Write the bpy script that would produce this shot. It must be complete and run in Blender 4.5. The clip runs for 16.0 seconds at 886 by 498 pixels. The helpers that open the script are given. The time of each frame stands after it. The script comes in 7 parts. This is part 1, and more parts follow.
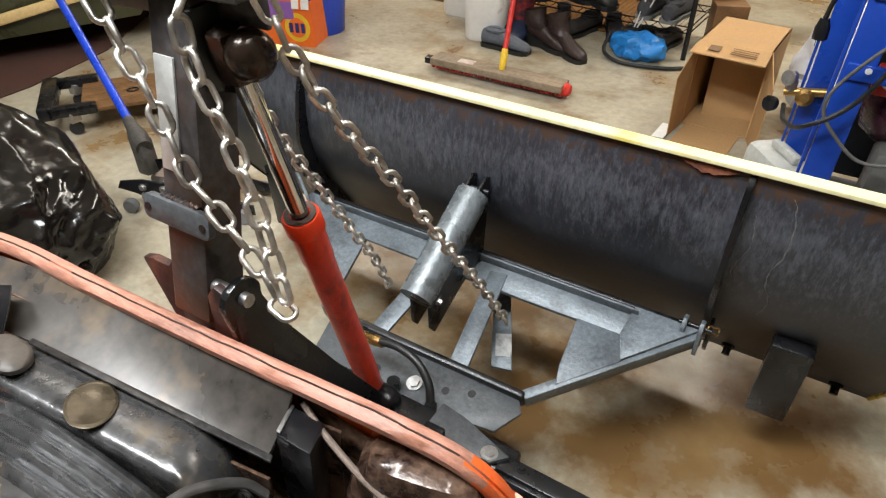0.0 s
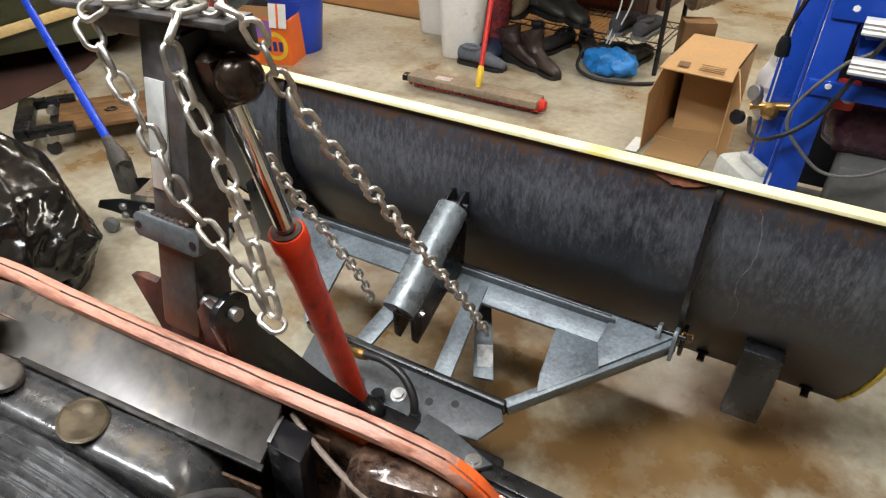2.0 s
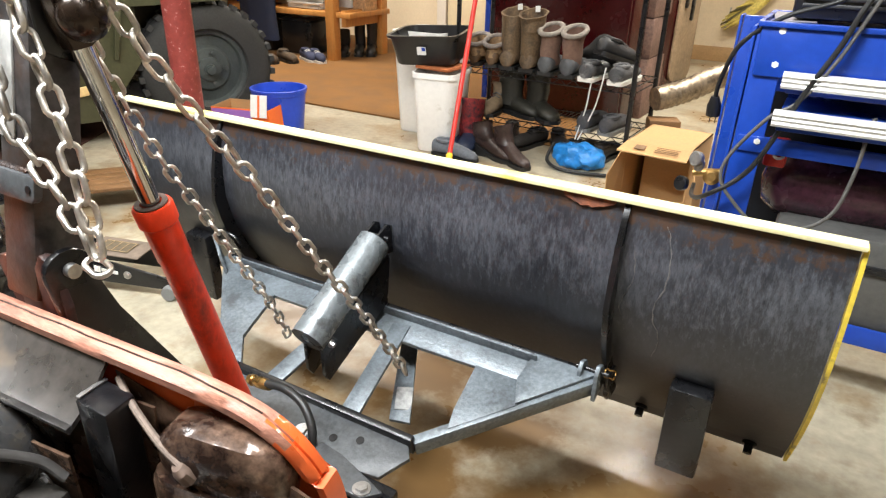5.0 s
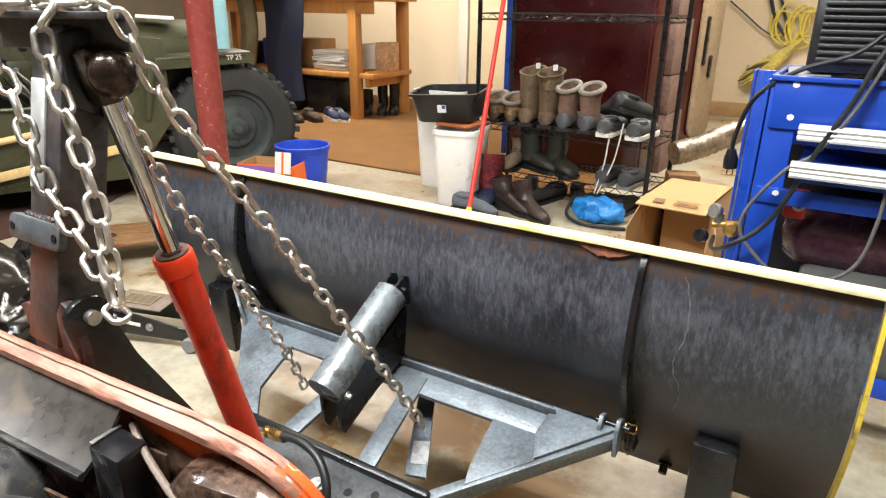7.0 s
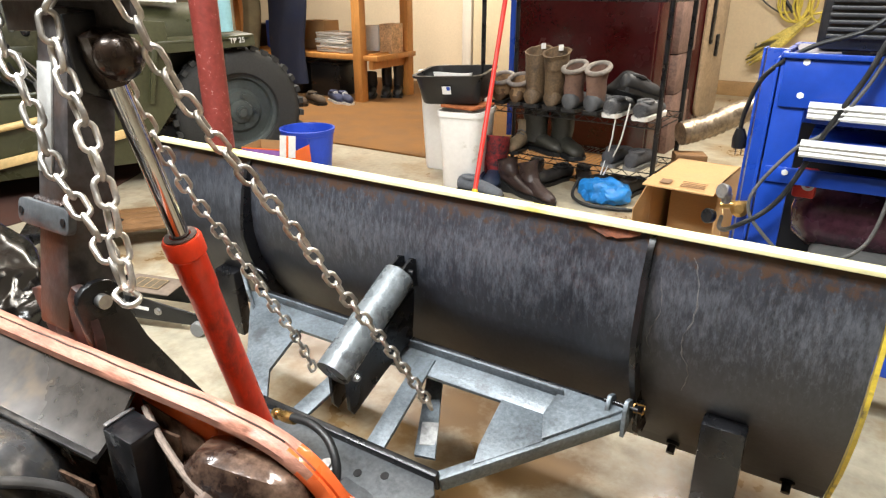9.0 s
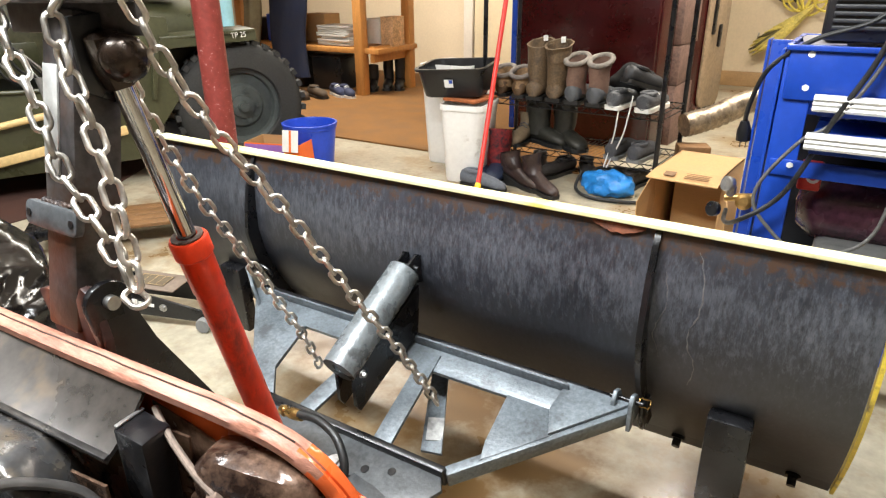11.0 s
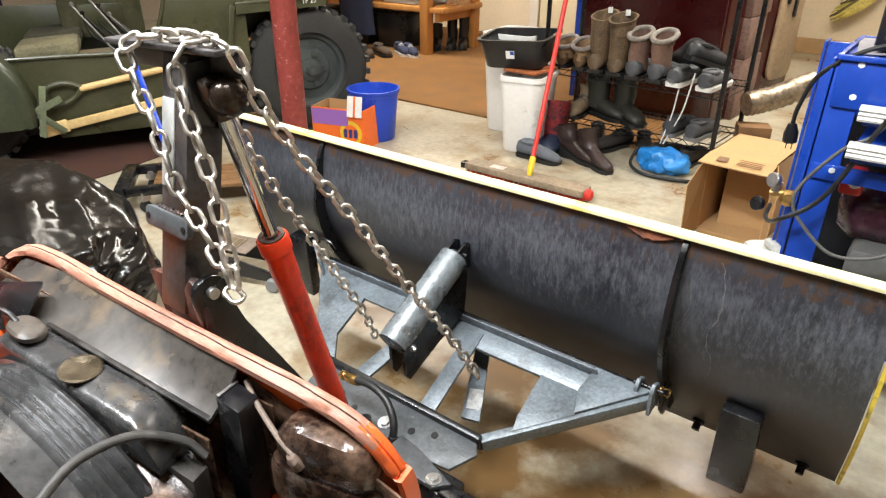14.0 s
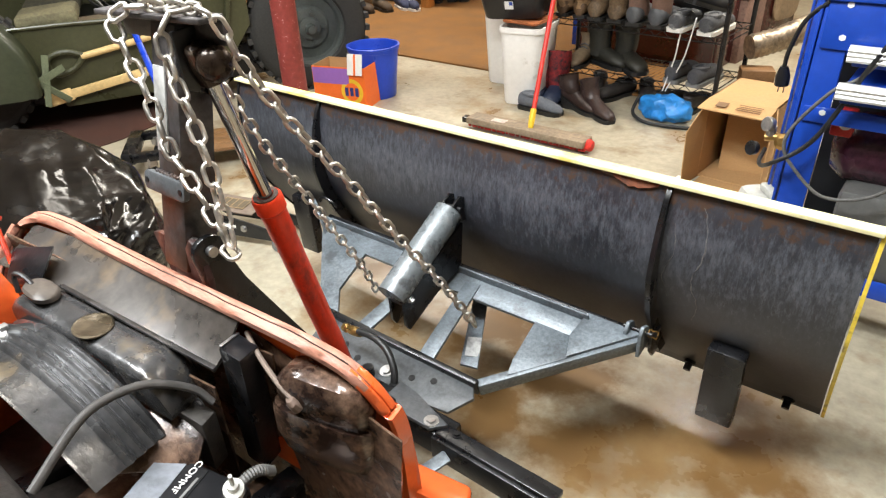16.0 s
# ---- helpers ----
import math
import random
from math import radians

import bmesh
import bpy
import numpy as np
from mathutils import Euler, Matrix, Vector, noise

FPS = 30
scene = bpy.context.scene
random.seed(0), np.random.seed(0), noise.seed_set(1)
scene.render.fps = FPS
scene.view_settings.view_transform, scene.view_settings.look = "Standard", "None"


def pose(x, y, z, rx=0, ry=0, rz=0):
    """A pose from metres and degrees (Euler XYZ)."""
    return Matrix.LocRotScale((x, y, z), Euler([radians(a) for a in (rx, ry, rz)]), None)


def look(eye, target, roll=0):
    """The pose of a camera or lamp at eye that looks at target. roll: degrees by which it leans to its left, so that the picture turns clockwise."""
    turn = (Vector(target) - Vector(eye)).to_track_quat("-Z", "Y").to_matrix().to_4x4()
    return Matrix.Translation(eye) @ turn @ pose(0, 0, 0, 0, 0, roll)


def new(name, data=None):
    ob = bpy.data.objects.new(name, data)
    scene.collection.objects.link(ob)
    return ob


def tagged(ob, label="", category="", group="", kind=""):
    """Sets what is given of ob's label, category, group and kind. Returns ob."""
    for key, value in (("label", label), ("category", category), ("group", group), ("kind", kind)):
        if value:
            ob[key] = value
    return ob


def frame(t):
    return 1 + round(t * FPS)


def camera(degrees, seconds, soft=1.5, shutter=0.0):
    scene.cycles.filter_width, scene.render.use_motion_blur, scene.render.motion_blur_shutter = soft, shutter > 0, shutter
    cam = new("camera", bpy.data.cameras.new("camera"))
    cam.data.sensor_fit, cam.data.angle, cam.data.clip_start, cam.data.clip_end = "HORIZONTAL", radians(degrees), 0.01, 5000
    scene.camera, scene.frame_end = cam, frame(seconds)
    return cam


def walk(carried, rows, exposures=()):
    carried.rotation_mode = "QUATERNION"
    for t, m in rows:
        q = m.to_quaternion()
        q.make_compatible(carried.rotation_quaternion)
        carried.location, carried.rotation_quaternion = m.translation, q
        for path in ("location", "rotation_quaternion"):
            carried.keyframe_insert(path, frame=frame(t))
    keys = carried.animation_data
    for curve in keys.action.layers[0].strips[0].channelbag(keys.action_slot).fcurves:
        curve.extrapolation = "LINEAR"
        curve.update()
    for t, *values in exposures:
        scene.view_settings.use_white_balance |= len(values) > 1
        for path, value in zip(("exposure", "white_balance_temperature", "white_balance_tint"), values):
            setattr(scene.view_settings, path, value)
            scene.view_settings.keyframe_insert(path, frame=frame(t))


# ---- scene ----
cam = camera(68.31, 16.0, soft=1.25)
PATH = [
    (0, (0.758, -1.119, 1.095), (-0.065, 0.242, -0.118), 0.03),
    (0.5, (0.762, -1.120, 1.092), (-0.048, 0.246, -0.123), 0.15),
    (1, (0.763, -1.120, 1.092), (-0.035, 0.245, -0.132), 0.10),
    (1.5, (0.762, -1.120, 1.094), (-0.023, 0.253, -0.131), 0.09),
    (2, (0.767, -1.141, 1.110), (-0.015, 0.275, -0.067), 0.44),
    (2.5, (0.780, -1.156, 1.115), (0.023, 0.319, -0.004), 0.37),
    (3, (0.796, -1.144, 1.100), (0.069, 0.332, -0.037), -1.67),
    (5.5, (0.947, -1.115, 0.941), (0.021, 0.482, 0.171), 1.94),
    (6, (0.947, -1.122, 0.948), (-0.006, 0.484, 0.231), 1.63),
    (6.5, (0.948, -1.118, 0.949), (-0.023, 0.485, 0.248), 0.81),
    (7, (0.946, -1.117, 0.948), (-0.036, 0.478, 0.248), 0.65),
    (7.5, (0.945, -1.119, 0.950), (-0.051, 0.471, 0.255), 0.37),
    (8, (0.943, -1.119, 0.948), (-0.052, 0.462, 0.234), 0.04),
    (8.5, (0.944, -1.119, 0.948), (-0.051, 0.455, 0.219), -0.11),
    (9, (0.942, -1.118, 0.946), (-0.043, 0.453, 0.197), 0.08),
    (11.5, (0.937, -1.119, 0.955), (-0.054, 0.439, 0.185), -0.58),
    (12, (0.935, -1.117, 0.957), (-0.065, 0.439, 0.195), -0.47),
    (12.5, (0.926, -1.115, 0.959), (-0.078, 0.436, 0.193), -0.01),
    (13, (0.919, -1.115, 0.963), (-0.096, 0.422, 0.185), 0.76),
    (13.5, (0.940, -1.151, 1.013), (-0.108, 0.313, 0.141), 1.41),
    (14, (0.996, -1.181, 1.072), (-0.095, 0.230, 0.167), 0.09),
    (14.5, (1.026, -1.198, 1.082), (-0.130, 0.182, 0.211), -1.53),
    (15, (1.046, -1.201, 1.082), (-0.143, 0.131, 0.181), -3.14),
    (15.5, (1.051, -1.200, 1.089), (-0.090, 0.116, 0.106), -2.98),
    (16, (1.049, -1.189, 1.087), (-0.035, 0.146, 0.065), -2.41),
]
EXPOSURES = [(0.0, -0.03), (3.2, 0.05), (5.3, 0.74), (13.0, 0.73), (14.0, 0.64), (16.0, 0.58)]
walk(cam, [(t, look(eye, target, roll)) for t, eye, target, roll in PATH], EXPOSURES)

# ---- light ----
world = bpy.data.worlds.new("world")
scene.world = world
world.use_nodes = True
world.node_tree.nodes["Background"].inputs[0].default_value = (0.9, 0.9, 0.9, 1)
world.node_tree.nodes["Background"].inputs[1].default_value = 0.01
scene.view_settings.exposure = 0.0


def unseen_lamp(x, y, z, turn, power, tint):
    data = bpy.data.lights.new("unseen_light", "AREA")
    data.shape, data.size, data.size_y, data.energy = "RECTANGLE", 1.2, 0.30, power
    data.color = tint
    ob = new("unseen_light", data)
    ob.matrix_world = pose(x, y, z, 0, 0, turn)
    return ob


def up_glow(x, y, z, turn, power, tint):
    """An added upward lamp that brightens the ceiling above the tray."""
    ob = unseen_lamp(x, y, z + 0.02, turn, power, tint)
    ob.matrix_world = pose(x, y, z + 0.02, 180, 0, turn)


# Lamps added out of view; the warm ones fill in the back.
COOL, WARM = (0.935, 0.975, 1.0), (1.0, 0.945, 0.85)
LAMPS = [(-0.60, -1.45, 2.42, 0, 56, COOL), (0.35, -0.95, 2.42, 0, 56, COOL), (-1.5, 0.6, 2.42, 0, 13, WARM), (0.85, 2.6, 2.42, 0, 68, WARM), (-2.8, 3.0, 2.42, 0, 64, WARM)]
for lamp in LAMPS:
    unseen_lamp(*lamp)
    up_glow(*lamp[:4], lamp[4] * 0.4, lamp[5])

# ---- materials ----
def mat(name, col, rough=0.5, metal=0.0, var=0.12, scale=9.0, fine=70.0, bump=0.15, spot=None, spot_amount=0.0, spot_scale=3.0,
        spot_rough=None, stretch=(1, 1, 1), coat=0.0, per_object=0.0, rough_var=0.12, spec=0.5):
    m = bpy.data.materials.new(name)
    m.use_nodes = True
    nt = m.node_tree
    N, L = nt.nodes, nt.links
    bsdf = N["Principled BSDF"]
    tc, mp = N.new("ShaderNodeTexCoord"), N.new("ShaderNodeMapping")
    mp.inputs["Scale"].default_value = stretch
    L.new(tc.outputs["Object"], mp.inputs["Vector"])

    def tex(s, detail=4.0, rough_=0.6):
        n = N.new("ShaderNodeTexNoise")
        n.inputs["Scale"].default_value, n.inputs["Detail"].default_value, n.inputs["Roughness"].default_value = s, detail, rough_
        L.new(mp.outputs[0], n.inputs["Vector"])
        return n

    big, small = tex(scale), tex(fine, 3.0)
    mixn = N.new("ShaderNodeMath")
    mixn.operation = "ADD"
    L.new(big.outputs["Fac"], mixn.inputs[0])
    L.new(small.outputs["Fac"], mixn.inputs[1])
    rng = N.new("ShaderNodeMapRange")
    rng.inputs["From Min"].default_value, rng.inputs["From Max"].default_value = 0.65, 1.35
    rng.inputs["To Min"].default_value, rng.inputs["To Max"].default_value = 1 - var * 2, 1 + var * 2
    L.new(mixn.outputs[0], rng.inputs["Value"])
    val = rng.outputs[0]
    if per_object:
        info, r2, mul = N.new("ShaderNodeObjectInfo"), N.new("ShaderNodeMapRange"), N.new("ShaderNodeMath")
        r2.inputs["To Min"].default_value, r2.inputs["To Max"].default_value = 1 - per_object, 1 + per_object
        L.new(info.outputs["Random"], r2.inputs["Value"])
        mul.operation = "MULTIPLY"
        L.new(val, mul.inputs[0])
        L.new(r2.outputs[0], mul.inputs[1])
        val = mul.outputs[0]
    tint = N.new("ShaderNodeVectorMath")
    tint.operation = "SCALE"
    tint.inputs[0].default_value = col
    L.new(val, tint.inputs["Scale"])
    colour = tint.outputs[0]
    base_rough = N.new("ShaderNodeMapRange")
    base_rough.inputs["From Min"].default_value, base_rough.inputs["From Max"].default_value = 0.3, 0.7
    base_rough.inputs["To Min"].default_value, base_rough.inputs["To Max"].default_value = max(0.02, rough - rough_var), min(1, rough + rough_var)
    L.new(big.outputs["Fac"], base_rough.inputs["Value"])
    rough_out = base_rough.outputs[0]
    if spot:
        st = tex(spot_scale, 6.0, 0.7)
        ramp = N.new("ShaderNodeMapRange")
        ramp.inputs["From Min"].default_value, ramp.inputs["From Max"].default_value = 0.62 - spot_amount * 0.3, 0.72 - spot_amount * 0.2
        L.new(st.outputs["Fac"], ramp.inputs["Value"])
        mix = N.new("ShaderNodeMix")
        mix.data_type = "RGBA"
        L.new(ramp.outputs[0], mix.inputs["Factor"])
        L.new(colour, mix.inputs["A"])
        mix.inputs["B"].default_value = (*spot, 1)
        colour = mix.outputs["Result"]
        if spot_rough is not None:
            mr = N.new("ShaderNodeMix")
            L.new(ramp.outputs[0], mr.inputs["Factor"])
            L.new(rough_out, mr.inputs["A"])
            mr.inputs["B"].default_value = spot_rough
            rough_out = mr.outputs["Result"]
    L.new(colour, bsdf.inputs["Base Color"])
    L.new(rough_out, bsdf.inputs["Roughness"])
    bsdf.inputs["Metallic"].default_value = metal
    bsdf.inputs["Specular IOR Level"].default_value = spec
    bsdf.inputs["Coat Weight"].default_value = coat
    bsdf.inputs["Coat Roughness"].default_value = 0.15
    if bump:
        b = N.new("ShaderNodeBump")
        b.inputs["Strength"].default_value, b.inputs["Distance"].default_value = bump, 0.004
        L.new(mixn.outputs[0], b.inputs["Height"])
        L.new(b.outputs[0], bsdf.inputs["Normal"])
    return m


CONCRETE = mat("concrete", (0.395, 0.352, 0.262), 0.38, var=0.13, scale=2.6, fine=30, bump=0.10, spot=(0.25, 0.155, 0.066), spot_amount=0.40, spot_scale=1.8, spot_rough=0.25)
CARPET = mat("brown_carpet", (0.190, 0.086, 0.021), 0.95, var=0.16, scale=5, fine=160, bump=0.5)
# Cream darkened for the side and south walls, to cut bounced light.
WALLDIM = mat("dimmed_wall", (0.24, 0.20, 0.15), 0.85, var=0.1, scale=2, fine=60, bump=0.05)
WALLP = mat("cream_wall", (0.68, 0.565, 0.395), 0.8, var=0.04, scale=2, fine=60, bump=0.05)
CEIL = mat("ceiling_paint", (0.72, 0.70, 0.66), 0.9, var=0.05)
BLADE = mat("black_steel", (0.021, 0.023, 0.030), 0.42, spec=0.58, var=0.22, scale=6, fine=150, bump=0.06, stretch=(1, 1, 0.14), rough_var=0.09)


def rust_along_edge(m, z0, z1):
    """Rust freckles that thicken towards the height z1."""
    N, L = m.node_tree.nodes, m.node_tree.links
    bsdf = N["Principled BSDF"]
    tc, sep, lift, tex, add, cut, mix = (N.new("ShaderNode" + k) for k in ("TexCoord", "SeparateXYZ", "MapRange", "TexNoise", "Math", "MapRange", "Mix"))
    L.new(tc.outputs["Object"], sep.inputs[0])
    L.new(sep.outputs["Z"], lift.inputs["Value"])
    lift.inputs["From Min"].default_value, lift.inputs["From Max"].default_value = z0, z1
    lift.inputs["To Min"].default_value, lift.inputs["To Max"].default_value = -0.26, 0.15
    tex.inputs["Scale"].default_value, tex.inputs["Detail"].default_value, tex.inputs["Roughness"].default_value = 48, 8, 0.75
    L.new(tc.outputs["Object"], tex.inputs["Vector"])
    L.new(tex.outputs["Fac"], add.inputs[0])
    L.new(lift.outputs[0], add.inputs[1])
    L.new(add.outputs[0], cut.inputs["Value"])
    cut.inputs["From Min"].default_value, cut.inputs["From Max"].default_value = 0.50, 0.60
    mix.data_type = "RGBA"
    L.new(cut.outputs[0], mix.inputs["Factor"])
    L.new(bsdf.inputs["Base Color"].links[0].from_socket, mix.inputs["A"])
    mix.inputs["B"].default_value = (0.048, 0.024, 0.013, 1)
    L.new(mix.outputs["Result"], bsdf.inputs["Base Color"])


def stains(m, spots, colour):
    """Brown rust stains with ragged outlines round spots (x, y, radius)."""
    N, L = m.node_tree.nodes, m.node_tree.links
    bsdf = N["Principled BSDF"]
    geo, tex = N.new("ShaderNodeTexCoord"), N.new("ShaderNodeTexNoise")
    tex.inputs["Scale"].default_value, tex.inputs["Detail"].default_value, tex.inputs["Roughness"].default_value = 6.0, 6.0, 0.65
    L.new(geo.outputs["Object"], tex.inputs["Vector"])
    total = None
    for x, y, r in spots:
        gap, near = N.new("ShaderNodeVectorMath"), N.new("ShaderNodeMapRange")
        gap.operation = "DISTANCE"
        gap.inputs[1].default_value = (x, y, 0)
        L.new(geo.outputs["Object"], gap.inputs[0])
        L.new(gap.outputs["Value"], near.inputs["Value"])
        near.inputs["From Min"].default_value, near.inputs["From Max"].default_value = 0.0, r
        near.inputs["To Min"].default_value, near.inputs["To Max"].default_value = 0.36, 0.0
        if total is None:
            total = near.outputs[0]
        else:
            most = N.new("ShaderNodeMath")
            most.operation = "MAXIMUM"
            L.new(total, most.inputs[0])
            L.new(near.outputs[0], most.inputs[1])
            total = most.outputs[0]
    add, cut, mix = N.new("ShaderNodeMath"), N.new("ShaderNodeMapRange"), N.new("ShaderNodeMix")
    L.new(tex.outputs["Fac"], add.inputs[0])
    L.new(total, add.inputs[1])
    L.new(add.outputs[0], cut.inputs["Value"])
    cut.inputs["From Min"].default_value, cut.inputs["From Max"].default_value = 0.54, 0.82
    mix.data_type = "RGBA"
    L.new(cut.outputs[0], mix.inputs["Factor"])
    L.new(bsdf.inputs["Base Color"].links[0].from_socket, mix.inputs["A"])
    mix.inputs["B"].default_value = (*colour, 1)
    L.new(mix.outputs["Result"], bsdf.inputs["Base Color"])


def scuffs_and_sheen(m, low, mid, high, colour):
    """Fine upright scuff marks, thickest at the height mid, with a pale sheen painted in."""
    N, L = m.node_tree.nodes, m.node_tree.links
    bsdf = N["Principled BSDF"]
    tc, sep, mp, tex, blot, both, add, cut, mix = (N.new("ShaderNode" + k) for k in ("TexCoord", "SeparateXYZ", "Mapping", "TexNoise", "TexNoise", "Math", "Math", "MapRange", "Mix"))
    L.new(tc.outputs["Object"], sep.inputs[0])
    band = None
    for z0, z1 in ((low, mid), (high, mid)):
        side = N.new("ShaderNodeMapRange")
        side.inputs["From Min"].default_value, side.inputs["From Max"].default_value = z0, z1
        side.inputs["To Min"].default_value, side.inputs["To Max"].default_value = -0.20, 0.05
        L.new(sep.outputs["Z"], side.inputs["Value"])
        if band is None:
            band = side.outputs[0]
        else:
            least = N.new("ShaderNodeMath")
            least.operation = "MINIMUM"
            L.new(band, least.inputs[0])
            L.new(side.outputs[0], least.inputs[1])
            band = least.outputs[0]
    mp.inputs["Scale"].default_value = (1, 1, 0.30)
    L.new(tc.outputs["Object"], mp.inputs["Vector"])
    L.new(mp.outputs[0], tex.inputs["Vector"])
    tex.inputs["Scale"].default_value, tex.inputs["Detail"].default_value, tex.inputs["Roughness"].default_value = 130, 6, 0.75
    blot.inputs["Scale"].default_value, blot.inputs["Detail"].default_value = 7, 3
    L.new(tc.outputs["Object"], blot.inputs["Vector"])
    both.operation = "MULTIPLY_ADD"
    L.new(blot.outputs["Fac"], both.inputs[0])
    both.inputs[1].default_value = 0.28
    L.new(tex.outputs["Fac"], both.inputs[2])
    L.new(both.outputs[0], add.inputs[0])
    L.new(band, add.inputs[1])
    L.new(add.outputs[0], cut.inputs["Value"])
    cut.inputs["From Min"].default_value, cut.inputs["From Max"].default_value = 0.54, 0.98
    mix.data_type = "RGBA"
    L.new(cut.outputs[0], mix.inputs["Factor"])
    L.new(bsdf.inputs["Base Color"].links[0].from_socket, mix.inputs["A"])
    mix.inputs["B"].default_value = (*colour, 1)
    L.new(mix.outputs["Result"], bsdf.inputs["Base Color"])


stains(CONCRETE, ((0.62, -0.24, 0.30), (0.81, -0.05, 0.22), (0.94, -0.09, 0.26), (0.42, -0.28, 0.30), (0.30, 0.02, 0.42), (0.10, 0.10, 0.34), (-0.18, 0.02, 0.36), (0.52, -0.08, 0.30)), (0.165, 0.090, 0.032))
# Scuffs, and the blade's blue-grey sheen put into its colour.
scuffs_and_sheen(BLADE, 0.34, 0.51, 0.61, (0.105, 0.114, 0.132))
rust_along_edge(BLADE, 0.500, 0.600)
BLACKP = mat("black_paint", (0.007, 0.007, 0.008), 0.30, var=0.25, scale=14, fine=90, bump=0.12)
FRAMEP = mat("silver_grey_paint", (0.135, 0.156, 0.172), 0.40, metal=0.2, var=0.24, scale=11, fine=140, bump=0.22, spot=(0.075, 0.083, 0.09), spot_amount=0.25, spot_scale=14)
HITCHP = mat("grey_black_paint", (0.062, 0.066, 0.070), 0.40, var=0.25, scale=14, fine=120, bump=0.15)
TUBEP = mat("hammered_grey_paint", (0.155, 0.173, 0.182), 0.30, metal=0.2, var=0.14, scale=30, fine=60, bump=0.28, spot=(0.07, 0.07, 0.07), spot_amount=0.22, spot_scale=16)
MASTP = mat("worn_steel", (0.066, 0.060, 0.060), 0.42, metal=0.3, var=0.34, scale=7, fine=80, bump=0.15, spot=(0.060, 0.030, 0.018), spot_amount=0.36, spot_scale=8)
BARE = mat("bare_steel", (0.42, 0.41, 0.40), 0.38, metal=0.9, var=0.15, scale=25, fine=120, bump=0.1)
CHROME = mat("chrome", (0.55, 0.54, 0.53), 0.10, metal=1.0, var=0.06, scale=6, fine=90, bump=0.01, rough_var=0.05)
ZINC = mat("zinc_chain", (0.54, 0.505, 0.46), 0.40, metal=0.95, var=0.15, scale=30, fine=150, bump=0.08, per_object=0.22)
REDP = mat("red_paint", (0.76, 0.046, 0.009), 0.34, var=0.12, scale=12, fine=90, bump=0.06, spot=(0.16, 0.014, 0.006), spot_amount=0.26, spot_scale=9, stretch=(1, 1, 0.5))
YELLOW = mat("faded_yellow_paint", (0.82, 0.755, 0.43), 0.5, var=0.07, scale=10, fine=80, bump=0.15, spot=(0.78, 0.62, 0.14), spot_amount=0.30, spot_scale=3.2)
YELLOWE = mat("yellow_paint", (0.62, 0.46, 0.05), 0.5, var=0.12, scale=10, fine=80, bump=0.15, spot=(0.10, 0.07, 0.04), spot_amount=0.25, spot_scale=12)
RUST = mat("rust", (0.15, 0.045, 0.018), 0.8, var=0.3, scale=20, fine=90, bump=0.3)
ORANGE = mat("orange_paint", (0.70, 0.115, 0.024), 0.24, var=0.06, scale=5, fine=60, bump=0.03, coat=0.4)
RIMP = mat("worn_orange_rim", (0.34, 0.150, 0.100), 0.48, var=0.30, scale=14, fine=90, bump=0.30, spot=(0.46, 0.215, 0.155), spot_amount=0.42, spot_scale=8, stretch=(0.6, 2.0, 2.0))
GRIME = mat("dark_grime", (0.075, 0.045, 0.035), 0.6, var=0.3, scale=20, fine=90, bump=0.3)
SOOT = mat("dusty_black_sheet", (0.060, 0.052, 0.046), 0.28, metal=0.3, spec=0.9, var=0.3, scale=3.5, fine=40, bump=0.05, spot=(0.21, 0.140, 0.076), spot_amount=0.40, spot_scale=2.2, spot_rough=0.38)
DIRTY = mat("rusty_brown_sheet", (0.190, 0.116, 0.078), 0.23, metal=0.2, var=0.34, scale=8, fine=60, bump=0.26, spot=(0.022, 0.011, 0.008), spot_amount=0.58, spot_scale=9, rough_var=0.1)
RADP = mat("black_radiator_paint", (0.085, 0.084, 0.085), 0.24, metal=0.55, spec=1.0, var=0.3, scale=9, fine=60, bump=0.18, spot=(0.17, 0.130, 0.080), spot_amount=0.18, spot_scale=6, spot_rough=0.36, rough_var=0.12)
RUBBER = mat("black_rubber", (0.013, 0.013, 0.013), 0.45, var=0.2, scale=20, fine=120, bump=0.08)
GREYRUB = mat("grey_rubber", (0.10, 0.095, 0.088), 0.6, var=0.15, scale=20, fine=120, bump=0.1)
BRASS = mat("brass", (0.45, 0.27, 0.09), 0.35, metal=0.9, var=0.15)
BLUEP = mat("blue_paint", (0.009, 0.052, 0.36), 0.33, var=0.06, scale=6, fine=60, bump=0.03)
CARD = mat("cardboard", (0.46, 0.27, 0.115), 0.85, var=0.06, scale=7, fine=120, bump=0.08, stretch=(1, 1, 4))
WHITEP = mat("white_plastic", (0.84, 0.83, 0.80), 0.40, var=0.03, scale=5, fine=50, bump=0.02, spot=(0.55, 0.52, 0.46), spot_amount=0.04, spot_scale=6)
BLACKPL = mat("black_plastic", (0.011, 0.011, 0.012), 0.35, var=0.12, scale=10, fine=90, bump=0.05)
GREYPL = mat("grey_plastic", (0.16, 0.16, 0.155), 0.5, var=0.08)
MAROON = mat("maroon_gloss", (0.042, 0.003, 0.004), 0.22, var=0.12, scale=3, fine=60, bump=0.02)
OLIVE = mat("olive_paint", (0.052, 0.052, 0.024), 0.36, var=0.14, scale=4, fine=60, bump=0.05)
TYRE = mat("tyre_rubber", (0.024, 0.023, 0.021), 0.75, var=0.2, scale=8, fine=100, bump=0.2)
RIMG = mat("wheel_grey_green", (0.055, 0.064, 0.060), 0.5, var=0.15, scale=9, fine=90, bump=0.1)
